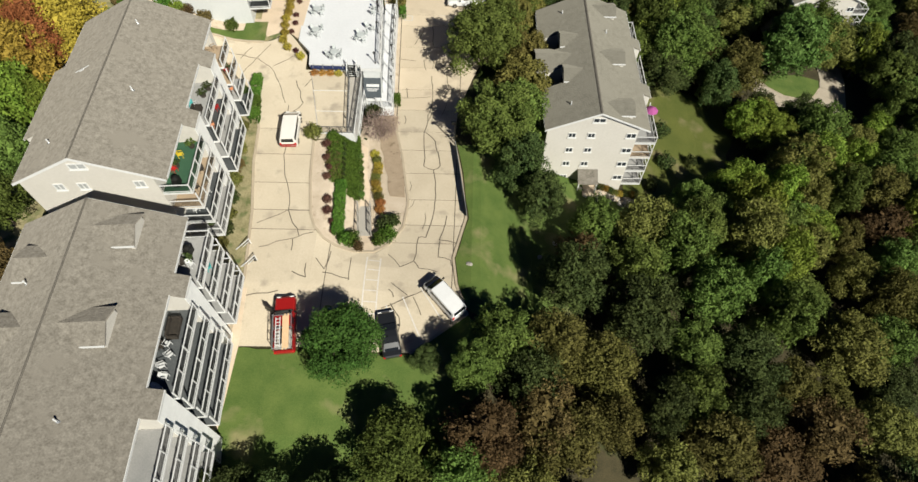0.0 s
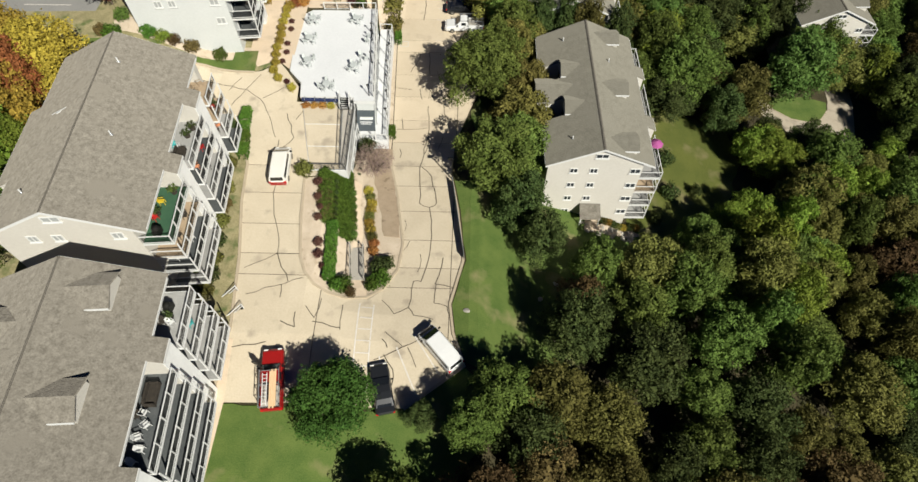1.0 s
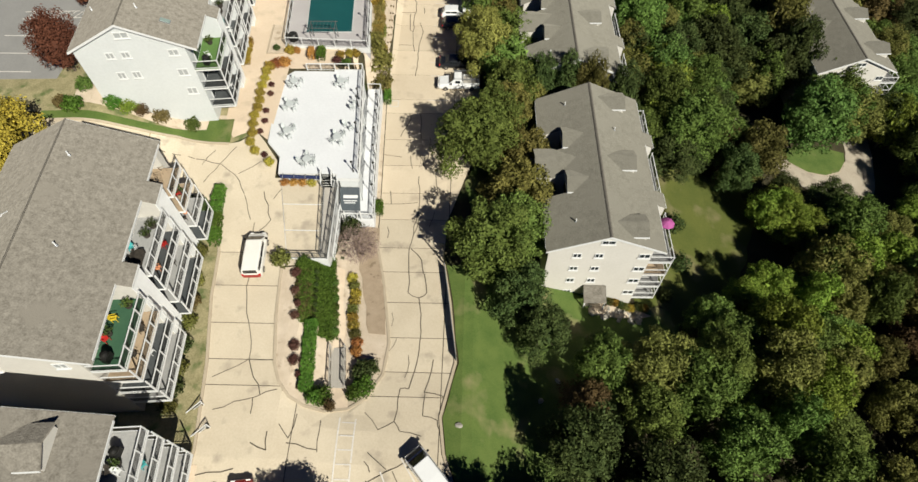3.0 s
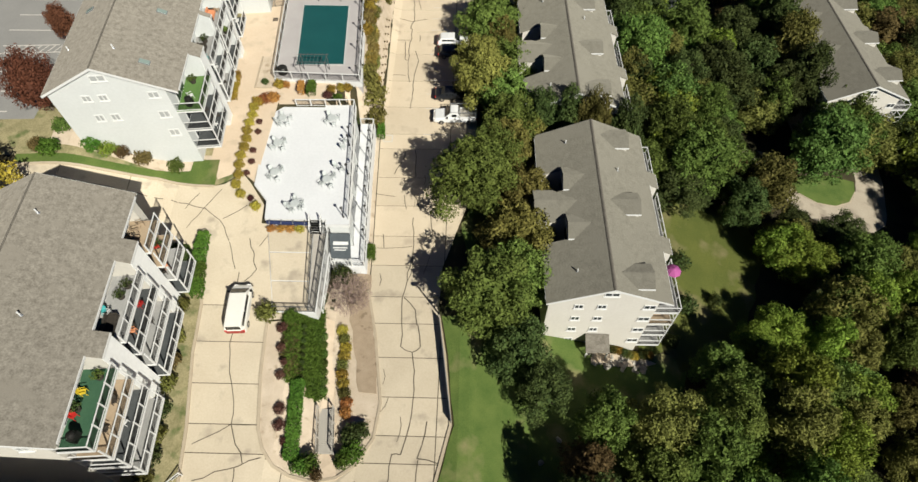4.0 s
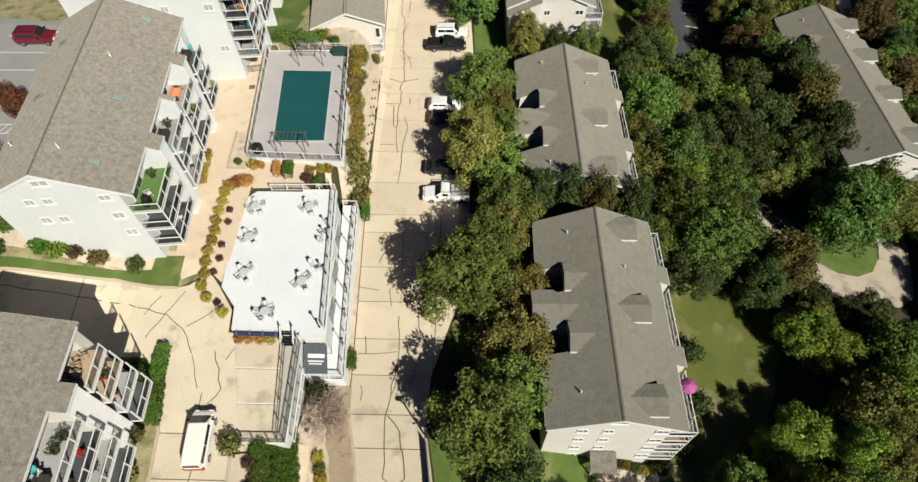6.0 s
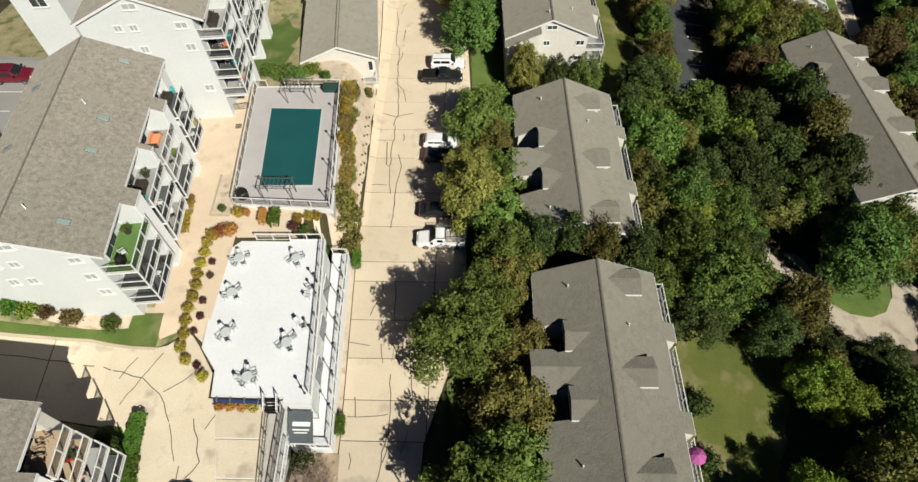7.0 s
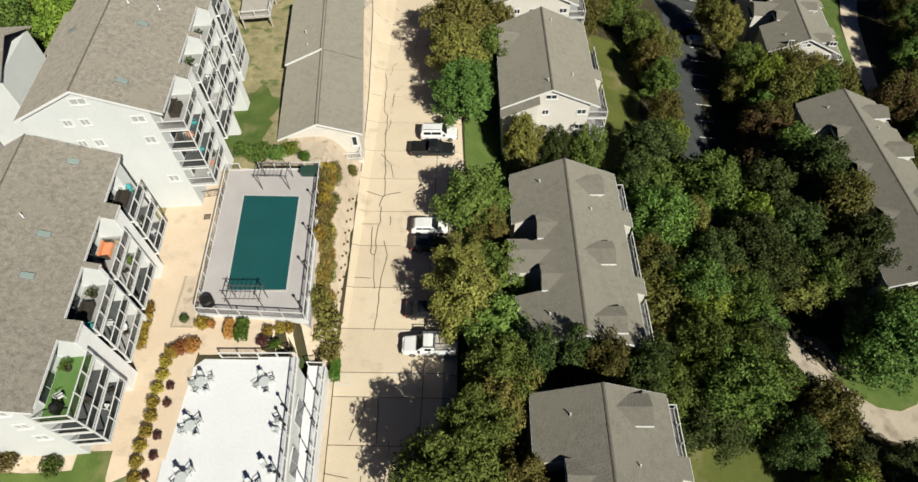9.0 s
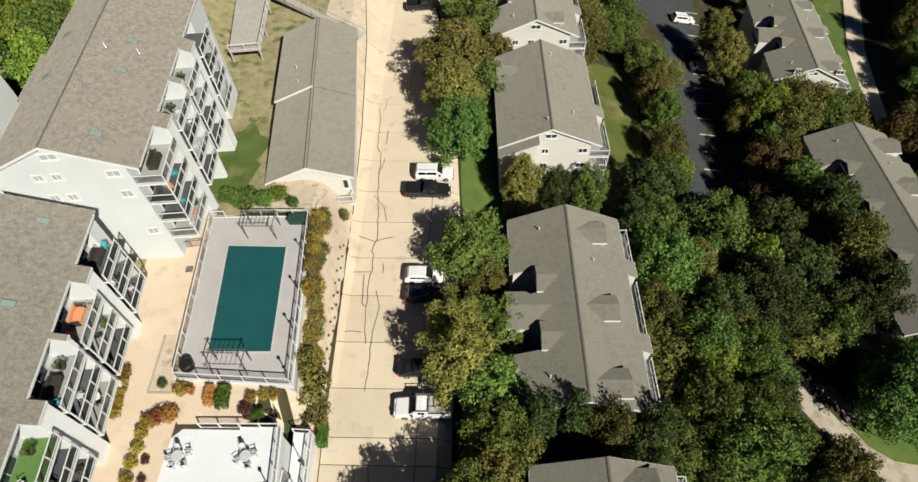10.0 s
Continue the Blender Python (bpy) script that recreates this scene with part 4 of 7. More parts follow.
        lo = [(xa, -dy - 0.35, z_at(xa) - 0.5), (xb, -dy - 0.35, z_at(xb) - 0.5), (xb, 0.05, z_at(xb) - 0.5), (xa, 0.05, z_at(xa) - 0.5)]
        hexa(bm, lo + [(q[0], q[1], q[2] + 0.17) for q in lo])
        part("wing_roof", bm, tiles, wing)
    for side, xf, yc, w, rise, front in dormers:
        gable_dormer(house, side, xf, yc, w, rise, zr, slope, 0.5, tiles, wall, front)
    for side, d, yc in skylights:
        ang = math.degrees(math.atan(slope)) * side
        bm = B()
        box(bm, -0.52, 0.52, -0.3, 0.3, 0, 0.12)
        s = part("skylight", bm, STEEL, roof)
        s.matrix_local = pose(side * d, yc, z_at(d) + 0.13, 0, ang, 0)
        bm = B()
        box(bm, -0.46, 0.46, -0.25, 0.25, 0.12, 0.15)
        part("pane", bm, SKYGLASS, s)
    for side, d, yc, kind in vents:
        bm = B()
        if kind == "pipe":
            rod(bm, (0, 0, -0.2), (0, 0, 0.45), 0.07, 0.07, 8)
            v = part("vent_pipe", bm, TRIM, roof)
            bm = B()
            lathe(bm, [(0.2, -0.1), (0.09, 0.1), (0.075, 0.12)], 10)
            part("flashing", bm, STEEL, v)
        else:
            box(bm, -0.95, 0.95, -0.05, 0.05, 0, 0.05)
            box(bm, -0.2, 0.3, -0.28, -0.05, 0, 0.09)
            v = part("roof_vent", bm, TRIM, roof)
        v.matrix_local = pose(side * d, yc, z_at(d) + 0.14, 0, 0 if kind == "pipe" else math.degrees(math.atan(slope)) * side, 0)
    return house


HOUSES = []
BAYS = [(0, 6.4, "bay"), (6.4, 8.5, "pier"), (8.5, 14.8, "bay"), (14.8, 17.0, "pier"), (17.0, 20.6, "bay")]
HOUSES.append(apartment("cream apartment building with stacked white balconies above the drive", -34.1, 25.9, 4.4, 21.5, 15.0, 6.9, 0.475, -1.5, BAYS,
          [(5.6, 14.8, "annex")], 9.45, 4, wall=SIDINGG, pane=PALEGLASS, west_half=6.4, pitch=2.35, stepped=0.2,
          rows=[(-2.9, 11.0, 0.9, 0.9), (-0.8, 11.0, 0.9, 0.9), (4.2, 11.0, 1.0, 0.9)],
          vents=[(1, 2.6, 9, "pipe"), (-1, 3.4, 3, "pipe"), (1, 1.2, 18, "pipe"), (-1, 3.2, 12.5, "flat")],
          floor_mats={(0, 0): DECKGREEN, (1, 0): DECKG, (2, 0): DECKT, (0, 1): DECKT, (1, 1): DECKD, (2, 1): DECKT, (0, 2): DECKD, (1, 2): DECKG, (2, 2): DECKG}, seed=2))
HOUSES.append(apartment("cream apartment building with roof dormers and white balconies", -29.4, -4.8, 4.4, 26.6, 14.2, 6.9, 0.475, -14,
          [(2.0, 9.6, "bay"), (9.6, 11.8, "pier"), (11.8, 19.4, "bay"), (19.4, 21.4, "pier"), (21.4, 26.6, "bay")], [], 8.5, 4, wall=SIDINGG, pitch=2.35, stepped=0.2,
          rows=[(-2.9, 10.2, 0.9, 0.9), (4.2, 10.2, 1.0, 0.9)],
          dormers=[(1, 4.1, 24.4, 2.8, 1.55, 0), (1, 4.1, 15.9, 2.8, 1.55, 0), (-1, 4.6, 22, 3.0, 1.2, 0), (-1, 4.6, 16, 3.0, 1.2, 0)],
          vents=[(1, 2.6, 9, "pipe"), (-1, 3.4, 20, "pipe")], seed=3))
HOUSES.append(apartment("white apartment building with skylights and balconies beside the walkway", -35.0, 59.6, 6.0, 24.5, 16.25, 6.9, 0.486, 1.0,
          [(0, 5.4, "bay"), (5.4, 7.2, "pier"), (7.2, 12.1, "bay"), (12.1, 12.6, "pier"), (12.6, 17.4, "bay"), (17.4, 19.0, "pier"), (19.0, 23.0, "bay")], [], 10.05, 3, pane=PALEGLASS, west_half=6.0,
          wall=SIDINGW, rows=[(-2.2, 12.5, 0.9, 0.8), (-0.6, 12.5, 0.9, 0.8), (4.3, 12.5, 1.1, 0.8), (-2.2, 9.9, 0.9, 0.9), (-0.6, 9.9, 0.9, 0.9), (4.3, 9.9, 1.1, 0.9), (4.3, 7.3, 1.1, 0.9)],
          skylights=[(1, 3.8, 2.4), (1, 3.9, 10.5), (1, 3.9, 14.6), (1, 3.9, 22.8), (-1, 3.7, 11.3), (-1, 3.7, 19.4)],
          vents=[(1, 1.2, 3.2, "pipe"), (1, 2.2, 16, "pipe"), (-1, 4.6, 5.5, "pipe")],
          floor_mats={(0, 0): DECKLIME, (1, 0): DECKG, (2, 0): DECKG, (3, 0): DECKD}, seed=4))
HOUSES.append(apartment("white four-storey apartment building with skylights behind the pool", -32.8, 86.8, 5.5, 28.0, 19.4, 6.9, 0.46, 1.0,
          [(0, 5.2, "bay"), (5.2, 7.0, "pier"), (7.0, 11.7, "bay"), (11.7, 12.3, "pier"), (12.3, 16.8, "bay"), (16.8, 18.6, "pier"), (18.6, 23, "bay")],
          [(10, 17, "wing")], 13.9, 4, pane=PALEGLASS, west_half=6.5,
          wall=SIDINGW, rows=[(-2.2, 15.6, 0.9, 0.8), (-0.6, 15.6, 0.9, 0.8), (4.3, 15.6, 1.3, 0.8), (-2.2, 12.9, 0.9, 0.9), (-0.6, 12.9, 0.9, 0.9), (4.3, 12.9, 1.1, 0.9), (4.3, 7.3, 1.1, 0.9)],
          skylights=[(1, 3.3, 2.5), (1, 3.2, 11.3), (1, 3.2, 15.8), (-1, 4.1, 11.5), (-1, 4.3, 18.4)],
          vents=[(1, 1.4, 14, "pipe"), (1, 4.0, 14.4, "pipe")],
          floor_mats={(0, 0): DECKG, (1, 0): DECKG, (2, 0): DECKG, (3, 0): DECKD}, seed=5))

WGR = [(6.7, 9.6, "notch"), (9.6, 13.2, "wing"), (13.2, 16.2, "notch")]
EGR = [(0, 6.0, "bay"), (6.0, 8.0, "pier"), (8.0, 15.0, "bay"), (15.0, 17.0, "pier"), (17.0, 22.2, "bay")]
VGR = [(-1, 3.2, 2.6, "pipe"), (-1, 3.0, 20.0, "pipe"), (1, 2.4, 15.6, "pipe")]
DGR = [(-1, 3.6, 8.1, 2.8, 1.0, 1.6), (-1, 3.6, 14.7, 2.8, 1.0, 1.6), (-1, 6.9, 11.4, 4.0, 2.0, 2.0), (1, 4.0, 1.9, 2.6, 1.4, 0), (1, 4.0, 11.0, 2.6, 1.4, 0), (1, 4.0, 20.5, 2.6, 1.4, 0)]
RW = [(wx, wz, ww, 0.85) for wz in (-1.16, -3.8, -6.4, -9.1) for wx, ww in ((4.3, 1.25), (-0.55, 0.95), (-2.9, 0.95))]
HOUSES.append(apartment("tan-roofed cream apartment building with entry dormers among trees", 14.9, 44.6, 0.5, 22.2, 2.75, 6.35, 0.45, -14.5, EGR, WGR, -2.5, 4, rows=RW, dormers=DGR, vents=VGR, floor_mats=[DECKG, DECKG, DECKT], outer=1.3, seed=6))
RW2 = [(wx, wz - 0.5, ww, 0.85) for wx, wz, ww, _ in RW]
HOUSES.append(apartment("tan-roofed cream apartment building with entry dormers behind parking trees", 13.9, 72.4, 1.0, 22.2, 2.3, 6.35, 0.45, -14.5, EGR, [(q[0] - 1.1, q[1] - 1.1, q[2]) for q in WGR], -3.0, 4, rows=RW2, dormers=[(q[0], q[1], q[2] - 1.1, *q[3:]) if q[2] > 4 else q for q in DGR], vents=VGR, floor_mats=[DECKG, DECKD], outer=1.3, seed=7))
RW3 = [(wx, wz - 0.2, ww, 0.85) for wx, wz, ww, _ in RW]
HOUSES.append(apartment("short tan-roofed cream apartment building with a stepped gable", 12.9, 107.0, 1.5, 17.5, 2.6, 6.6, 0.45, -14.5, [(0, 5.5, "bay"), (5.5, 7.5, "pier"), (7.5, 14, "bay")], [], -2.6, 4, rows=RW3, vents=[(1, 1.2, 15, "pipe"), (1, 3.2, 4, "pipe"), (-1, 0.4, 1.6, "pipe")], dormers=[(-1, 6.2, 13.5, 5.0, 1.4, 1.5)], near_wing=(-6.3, -1.8, 1.3), outer=1.3, seed=8))
HOUSES.append(apartment("far cream apartment building with a grey-tan gabled roof", 12.2, 130.0, 1.5, 22.2, 2.6, 6.6, 0.45, -16, EGR, WGR, -2.6, 4, rows=RW3, dormers=DGR, vents=VGR, outer=1.3, seed=9))
RW4 = [(wx, wz - 12.2, ww, 0.85) for wx, wz, ww, _ in RW]
HOUSES.append(apartment("grey-roofed cream apartment building down in the wooded valley", 61.8, 87.2, 2.45, 33.5, -9.2, 6.35, 0.45, -30, [(0, 6, "bay"), (6, 8, "pier"), (8, 15, "bay"), (15, 18, "pier"), (18, 25, "bay"), (25, 28, "pier"), (28, 33, "bay")], [(8.4, 11.6, "notch"), (11.6, 17.0, "wing"), (17.0, 20.2, "notch"), (24.6, 27.4, "notch")], -14.4, 4, rows=RW4,
          dormers=[(-1, 3.6, 10.0, 2.6, 0.95, 1.6), (-1, 3.6, 18.6, 2.6, 0.95, 1.6), (-1, 6.9, 14.3, 4.2, 2.0, 2.0), (-1, 3.6, 26.0, 2.6, 0.95, 1.6), (1, 5.4, 4, 2.8, 1.8, 0), (1, 5.4, 13, 2.8, 1.8, 0), (1, 5.4, 22, 2.8, 1.8, 0), (1, 5.4, 30, 2.8, 1.8, 0)], vents=[(-1, 3, 31, "pipe"), (1, 2.6, 26, "pipe")], outer=1.3, seed=10))
HOUSES.append(apartment("grey-roofed cream apartment building far off among trees", 62.2, 138.4, -3.9, 24.0, -12.5, 6.35, 0.45, -30, EGR, [(q[0] + 0.6, q[1] + 0.6, q[2]) for q in WGR], -17.7, 4, rows=RW4, dormers=[(d[0], d[1], d[2] + 0.7, *d[3:]) if 5 < d[2] < 16 else d for d in DGR], vents=VGR, outer=1.3, seed=11))

# ---- sun deck over the club house, pool terrace, low house ----
def slab_poly(poly, z0, z1, mat, name, parent=None, label=""):
    bm = B()
    prism(bm, poly, z0, z1)
    bmesh.ops.recalc_face_normals(bm, faces=bm.faces)
    return part(name, bm, mat, parent, label)


def lamp_post(x, y, z, h=2.0, group="deck lamps"):
    l = thing("lamp_post", pose(x, y, z), "slim dark metal lamp post with a small lantern", "lamp post", group)
    bm = B()
    lathe(bm, [(0.11, 0), (0.11, 0.06), (0.06, 0.1), (0.045, h - 0.3)], 8)
    part("pole", bm, DARKMETAL, l)
    bm = B()
    lathe(bm, [(0.07, h - 0.3), (0.15, h - 0.12), (0.16, h - 0.05), (0.05, h + 0.08)], 8)
    part("lantern", bm, DARKMETAL, l)
    return l


DECK = [(-23.6, 69.1), (-22.9, 56.9), (-21.1, 54.7), (-20.8, 52.3), (-14.35, 52.3), (-14.3, 51.7), (-11.85, 51.7), (-11.9, 52.4), (-12.5, 60), (-13.3, 69.3)]
club = thing("club_house", Matrix(), "low white club house with a flat white sun deck roof", "building")
inner = [(-23.3, 68.8), (-22.6, 57.0), (-20.9, 54.9), (-20.55, 52.5), (-14.2, 52.5), (-14.1, 51.85), (-12.05, 51.85), (-12.15, 52.4), (-12.75, 60), (-13.5, 69.0)]
slab_poly(inner, -5.0, 2.2, SIDINGW, "wall", club)
deck_ob = slab_poly(DECK, 2.2, 2.5, DECKW, "deck", club, "glaring white coated sun deck")
bm = B()
for a, b in zip(DECK, DECK[1:] + DECK[:1]):
    beam(bm, (*a, 2.3), (*b, 2.3), 0.12, 0.42)
part("deck_edge", bm, TRIM, club)
TER = [(-13.4, 70.2), (-12.7, 60), (-12.1, 52.4), (-11.95, 51.75), (-14.1, 51.75), (-14.0, 49.0), (-10.4, 49.0), (-10.75, 53.8), (-11.25, 62), (-11.6, 70.2)]
slab_poly(TER, -4.6, -1.5, DECKW, "lower_terrace", club, "white lower terrace along the drive")
railing(club, [(-20.4, 69.15, 2.5), (-13.35, 69.25, 2.5), (-12.55, 60, 2.5), (-11.95, 52.4, 2.5)], 1.05, 1.8, TRIM, DARKMETAL, 0.16)
railing(club, [(-11.65, 70.1, -1.5), (-11.3, 62, -1.5), (-10.8, 53.8, -1.5), (-10.45, 49.1, -1.5), (-13.9, 49.1, -1.5)], 1.05, 1.7, TRIM, DARKMETAL, 0.16)
railing(club, [(-13.3, 70.15, -1.5), (-11.65, 70.1, -1.5)], 1.05, 1.6, TRIM, DARKMETAL, 0.16)
for yy in (56, 60.5, 65):
    bm = B()
    xx = -12.15 - (yy - 52.4) * 0.075
    box(bm, xx - 0.05, xx + 0.06, yy - 1.2, yy + 1.2, -1.45, 0.75)
    d = part("patio_door", bm, TRIM, club)
    bm = B()
    for a in (-1.1, 0.04):
        box(bm, xx, xx + 0.09, yy + a, yy + a + 1.06, -1.35, 0.65)
    part("pane", bm, GLASS, d)
# slate canopy over the lower entry, with pale lettering bars
def on_canopy(y, up):
    return 1.0 - (51.5 - y) * 0.29 + up


bm = B()
hexa(bm, [(x, y, on_canopy(y, u)) for u in (0.0, 0.12) for x, y in ((-13.75, 48.95), (-11.65, 48.95), (-11.95, 51.55), (-14.15, 51.55))])
sign = part("canopy", bm, SIGNBLUE, club, "slate blue sign canopy with pale lettering bars")
for y, d, w in ((50.3, 0.36, 1.6), (49.95, 0.12, 1.5), (49.72, 0.1, 1.2)):
    bm = B()
    hexa(bm, [(x, yy, on_canopy(yy, u)) for u in (0.125, 0.14) for x, yy in ((-12.85 - w / 2, y), (-12.85 + w / 2, y), (-12.85 + w / 2, y + d), (-12.85 - w / 2, y + d))])
    part("lettering_bar", bm, TRIM, sign)
for x in (-13.6, -11.8):
    bm = B()
    box(bm, x - 0.06, x + 0.06, 49.05, 49.17, -1.5, 0.3)
    part("canopy_post", bm, TRIM, club)
for x, y in ((-13.35, 64.2), (-13.25, 62.9), (-12.85, 58.6), (-12.55, 52.7)):
    lamp_post(x, y, 2.5, 1.7)
for x, y in ((-11.75, 67.0), (-11.55, 64.2), (-11.45, 61.2), (-11.25, 58.4), (-10.95, 55.6), (-10.75, 52.4)):
    lamp_post(x, y, -1.5, 2.3)


def patio_chair(m, mat=PATINA, label="grey-green metal patio chair at a deck table", group="deck chairs"):
    c = thing("patio_chair", m, label, "chair", group)
    bm = B()
    box(bm, -0.21, 0.21, -0.21, 0.21, 0.4, 0.44)
    part("seat", bm, mat, c)
    bm = B()
    hexa(bm, [(-0.2, 0.2, 0.43), (0.2, 0.2, 0.43), (0.2, 0.23, 0.43), (-0.2, 0.23, 0.43), (-0.17, 0.31, 0.88), (0.17, 0.31, 0.88), (0.17, 0.34, 0.88), (-0.17, 0.34, 0.88)])
    part("backrest", bm, mat, c)
    leg = None
    for x in (-0.2, 0.2):
        for y in (-0.2, 0.2):
            if leg is None:
                bm = B()
                rod(bm, (0, 0, 0), (0, 0, 0.41), 0.025, 0.025, 6)
                leg = part("leg", bm, mat, c)
                leg.matrix_local = Matrix.Translation((x, y, 0))
            else:
                again(leg, c, Matrix.Translation((x, y, 0)))
        bm = B()
        beam(bm, (x * 1.15, -0.22, 0.64), (x * 1.15, 0.28, 0.66), 0.05, 0.03)
        part("armrest", bm, mat, c)
    return c


def patio_table(m, group="deck tables"):
    t = thing("patio_table", m, "round grey-green metal patio table on the white deck", "table", group)
    bm = B()
    lathe(bm, [(0.47, 0.68), (0.5, 0.69), (0.5, 0.72), (0.47, 0.73)], 20)
    part("tabletop", bm, PATINA, t)
    for k in range(4):
        bm = B()
        a = math.pi / 4 + k * math.pi / 2
        rod(bm, (0.42 * math.cos(a), 0.42 * math.sin(a), 0), (0.25 * math.cos(a), 0.25 * math.sin(a), 0.69), 0.025, 0.025, 6)
        part("leg", bm, PATINA, t)
    return t


rt = random.Random(8)
chair0 = table0 = None
for tx, ty, n in ((-21.5, 66.5, 5), (-15.7, 66.6, 4), (-21.3, 62.5, 4), (-20.8, 58.2, 4), (-14.9, 57.3, 4), (-17.8, 53.9, 5)):
    m = pose(tx, ty, 2.5)
    table0 = copy_thing(table0, m) if table0 else patio_table(m)
    for k in range(n):
        a = 2 * math.pi * (k + rt.uniform(-0.16, 0.16)) / n + 0.6
        rr = rt.uniform(0.66, 0.84)
        m = pose(tx + rr * math.cos(a), ty + rr * math.sin(a), 2.5, 0, 0, math.degrees(a) - 90 + rt.uniform(-25, 25))
        chair0 = copy_thing(chair0, m) if chair0 else patio_chair(m)
for tx, ty, a in ((-14.3, 59.5, 40), (-13.8, 62.3, 80), (-13.6, 59.0, 200), (-13.7, 63.2, 120)):
    chair0 = copy_thing(chair0, pose(tx, ty, 2.5, 0, 0, a))

# parking pad above the planting slope, with its rail
padwall = thing("pad_structure", Matrix(), "raised white-edged concrete parking pad with rails", "platform", kind="structure")
bm = B()
hexa(bm, [(-18.5, 42.3, -3), (-14.2, 42.3, -3), (-14.4, 52.3, -3), (-20.8, 52.3, -3), (-18.5, 42.3, 0.72), (-14.2, 42.3, 0.72), (-14.4, 52.3, 1.56), (-20.8, 52.3, 1.56)])
part("retaining_wall", bm, TRIM, padwall)
for k in range(3):
    y0, y1 = 42.5 + k * 3.25, 42.5 + k * 3.25 + 3.1
    bm = B()
    z = lambda yy: 0.74 + (yy - 42.3) * 0.085
    xr = lambda yy: -15.1 - (yy - 42.3) * 0.09
    xl = lambda yy: -18.4 - (yy - 42.3) * 0.235
    hexa(bm, [(xl(y0), y0, z(y0)), (xr(y0), y0, z(y0)), (xr(y1), y1, z(y1)), (xl(y1), y1, z(y1)), (xl(y0), y0, z(y0) + 0.06), (xr(y0), y0, z(y0) + 0.06), (xr(y1), y1, z(y1) + 0.06), (xl(y1), y1, z(y1) + 0.06)])
    part("slab", bm, CONCRETE, padwall)
railing(padwall, [(-18.3, 42.4, 0.75), (-14.3, 42.4, 0.75), (-14.35, 51.4, 1.5)], 1.05, 1.5, GREYM, DARKMETAL, 0.16, 0.06)
railing(padwall, [(-15.0, 42.6, 0.8), (-15.75, 51.0, 1.5)], 0.95, 1.8, GREYM, DARKMETAL, 0.3, 0.05)
bm = B()
hexa(bm, [(-14.95, 42.5, 0.74), (-14.35, 42.5, 0.74), (-14.45, 51.2, 1.5), (-15.7, 51.2, 1.5), (-14.95, 42.5, 0.8), (-14.35, 42.5, 0.8), (-14.45, 51.2, 1.56), (-15.7, 51.2, 1.56)])
part("ramp", bm, WOODG, padwall)
railing(padwall, [(-13.6, 42.6, 0.2), (-13.6, 48.6, 0.8)], 1.0, 1.5, TRIM, DARKMETAL, 0.3)

# island path and wooden footbridge
patch("island_path", [(-14.1, 43), (-13.0, 43), (-11.7, 33.8), (-10.6, 27.6), (-12.3, 27.2), (-12.9, 33.8)], PATHC, 0.13, "tan concrete path through the planting island", "path")
bridge = thing("footbridge", Matrix(), "weathered grey wooden footbridge with white-edged rails", "bridge")
board = None
for k in range(22):
    y = 29.6 + k * 0.19
    m = Matrix.Translation((-11.75 - (y - 29.6) * 0.14, y, H(-11.8, y) + 0.32))
    if board is None:
        bm = B()
        box(bm, -0.7, 0.7, -0.085, 0.085, 0, 0.05)
        board = part("board", bm, WOODG, bridge)
        board.matrix_local = m
    else:
        again(board, bridge, m)
for dx in (-0.72, 0.72):
    railing(bridge, [(-11.75 + dx, 29.5, H(-11.8, 29.5) + 0.3), (-12.33 + dx, 33.7, H(-11.8, 33.7) + 0.3)], 1.0, 1.4, WOODG, DARKMETAL, 0.2)

# navy awning rolled along the south edge of the sun deck
awn = thing("rolled_awning", pose(-20.6, 52.02, 2.42, 0, 0, -1.5), "dark navy canvas awning rolled along the deck edge", "awning")
bm = B()
rod(bm, (0, 0, 0), (4.4, 0, 0), 0.16, 0.15, 10)
part("roll", bm, NAVY, awn)
bm = B()
hexa(bm, [(0, -0.22, -0.16), (4.4, -0.2, -0.16), (4.4, 0.1, -0.05), (0, 0.1, -0.05), (0, -0.22, -0.13), (4.4, -0.2, -0.13), (4.4, 0.1, -0.02), (0, 0.1, -0.02)])
part("valance", bm, NAVY, awn)
for k in range(4):
    bm = B()
    box(bm, 0.3 + k * 1.25, 0.36 + k * 1.25, -0.2, 0.22, -0.06, 0.21)
    part("bracket", bm, STEEL, awn)

# pool terrace
POOLT = [(-23.9, 73.5), (-13.0, 73.0), (-14.6, 92.7), (-25.5, 92.4)]
pool = thing("swimming_pool", Matrix(), "rectangular swimming pool under a taut dark teal cover", "pool")
slab_poly([(-21.66, 76.15), (-15.6, 76.25), (-16.5, 88.5), (-22.85, 88.6)], 2.87, 2.93, COVER, "cover", pool)
bm = B()
rim = [(-21.66, 76.15), (-15.6, 76.25), (-16.5, 88.5), (-22.85, 88.6)]
for a, b in zip(rim, rim[1:] + rim[:1]):
    beam(bm, (*a, 2.9), (*b, 2.9), 0.16, 0.08)
part("coping", bm, COPING, pool)
terr = thing("pool_terrace", Matrix(), "raised pale grey concrete pool terrace with white edges", "terrace", kind="structure")
slab_poly(POOLT, -3.5, 2.84, POOLDECK, "terrace_slab", terr)
bm = B()
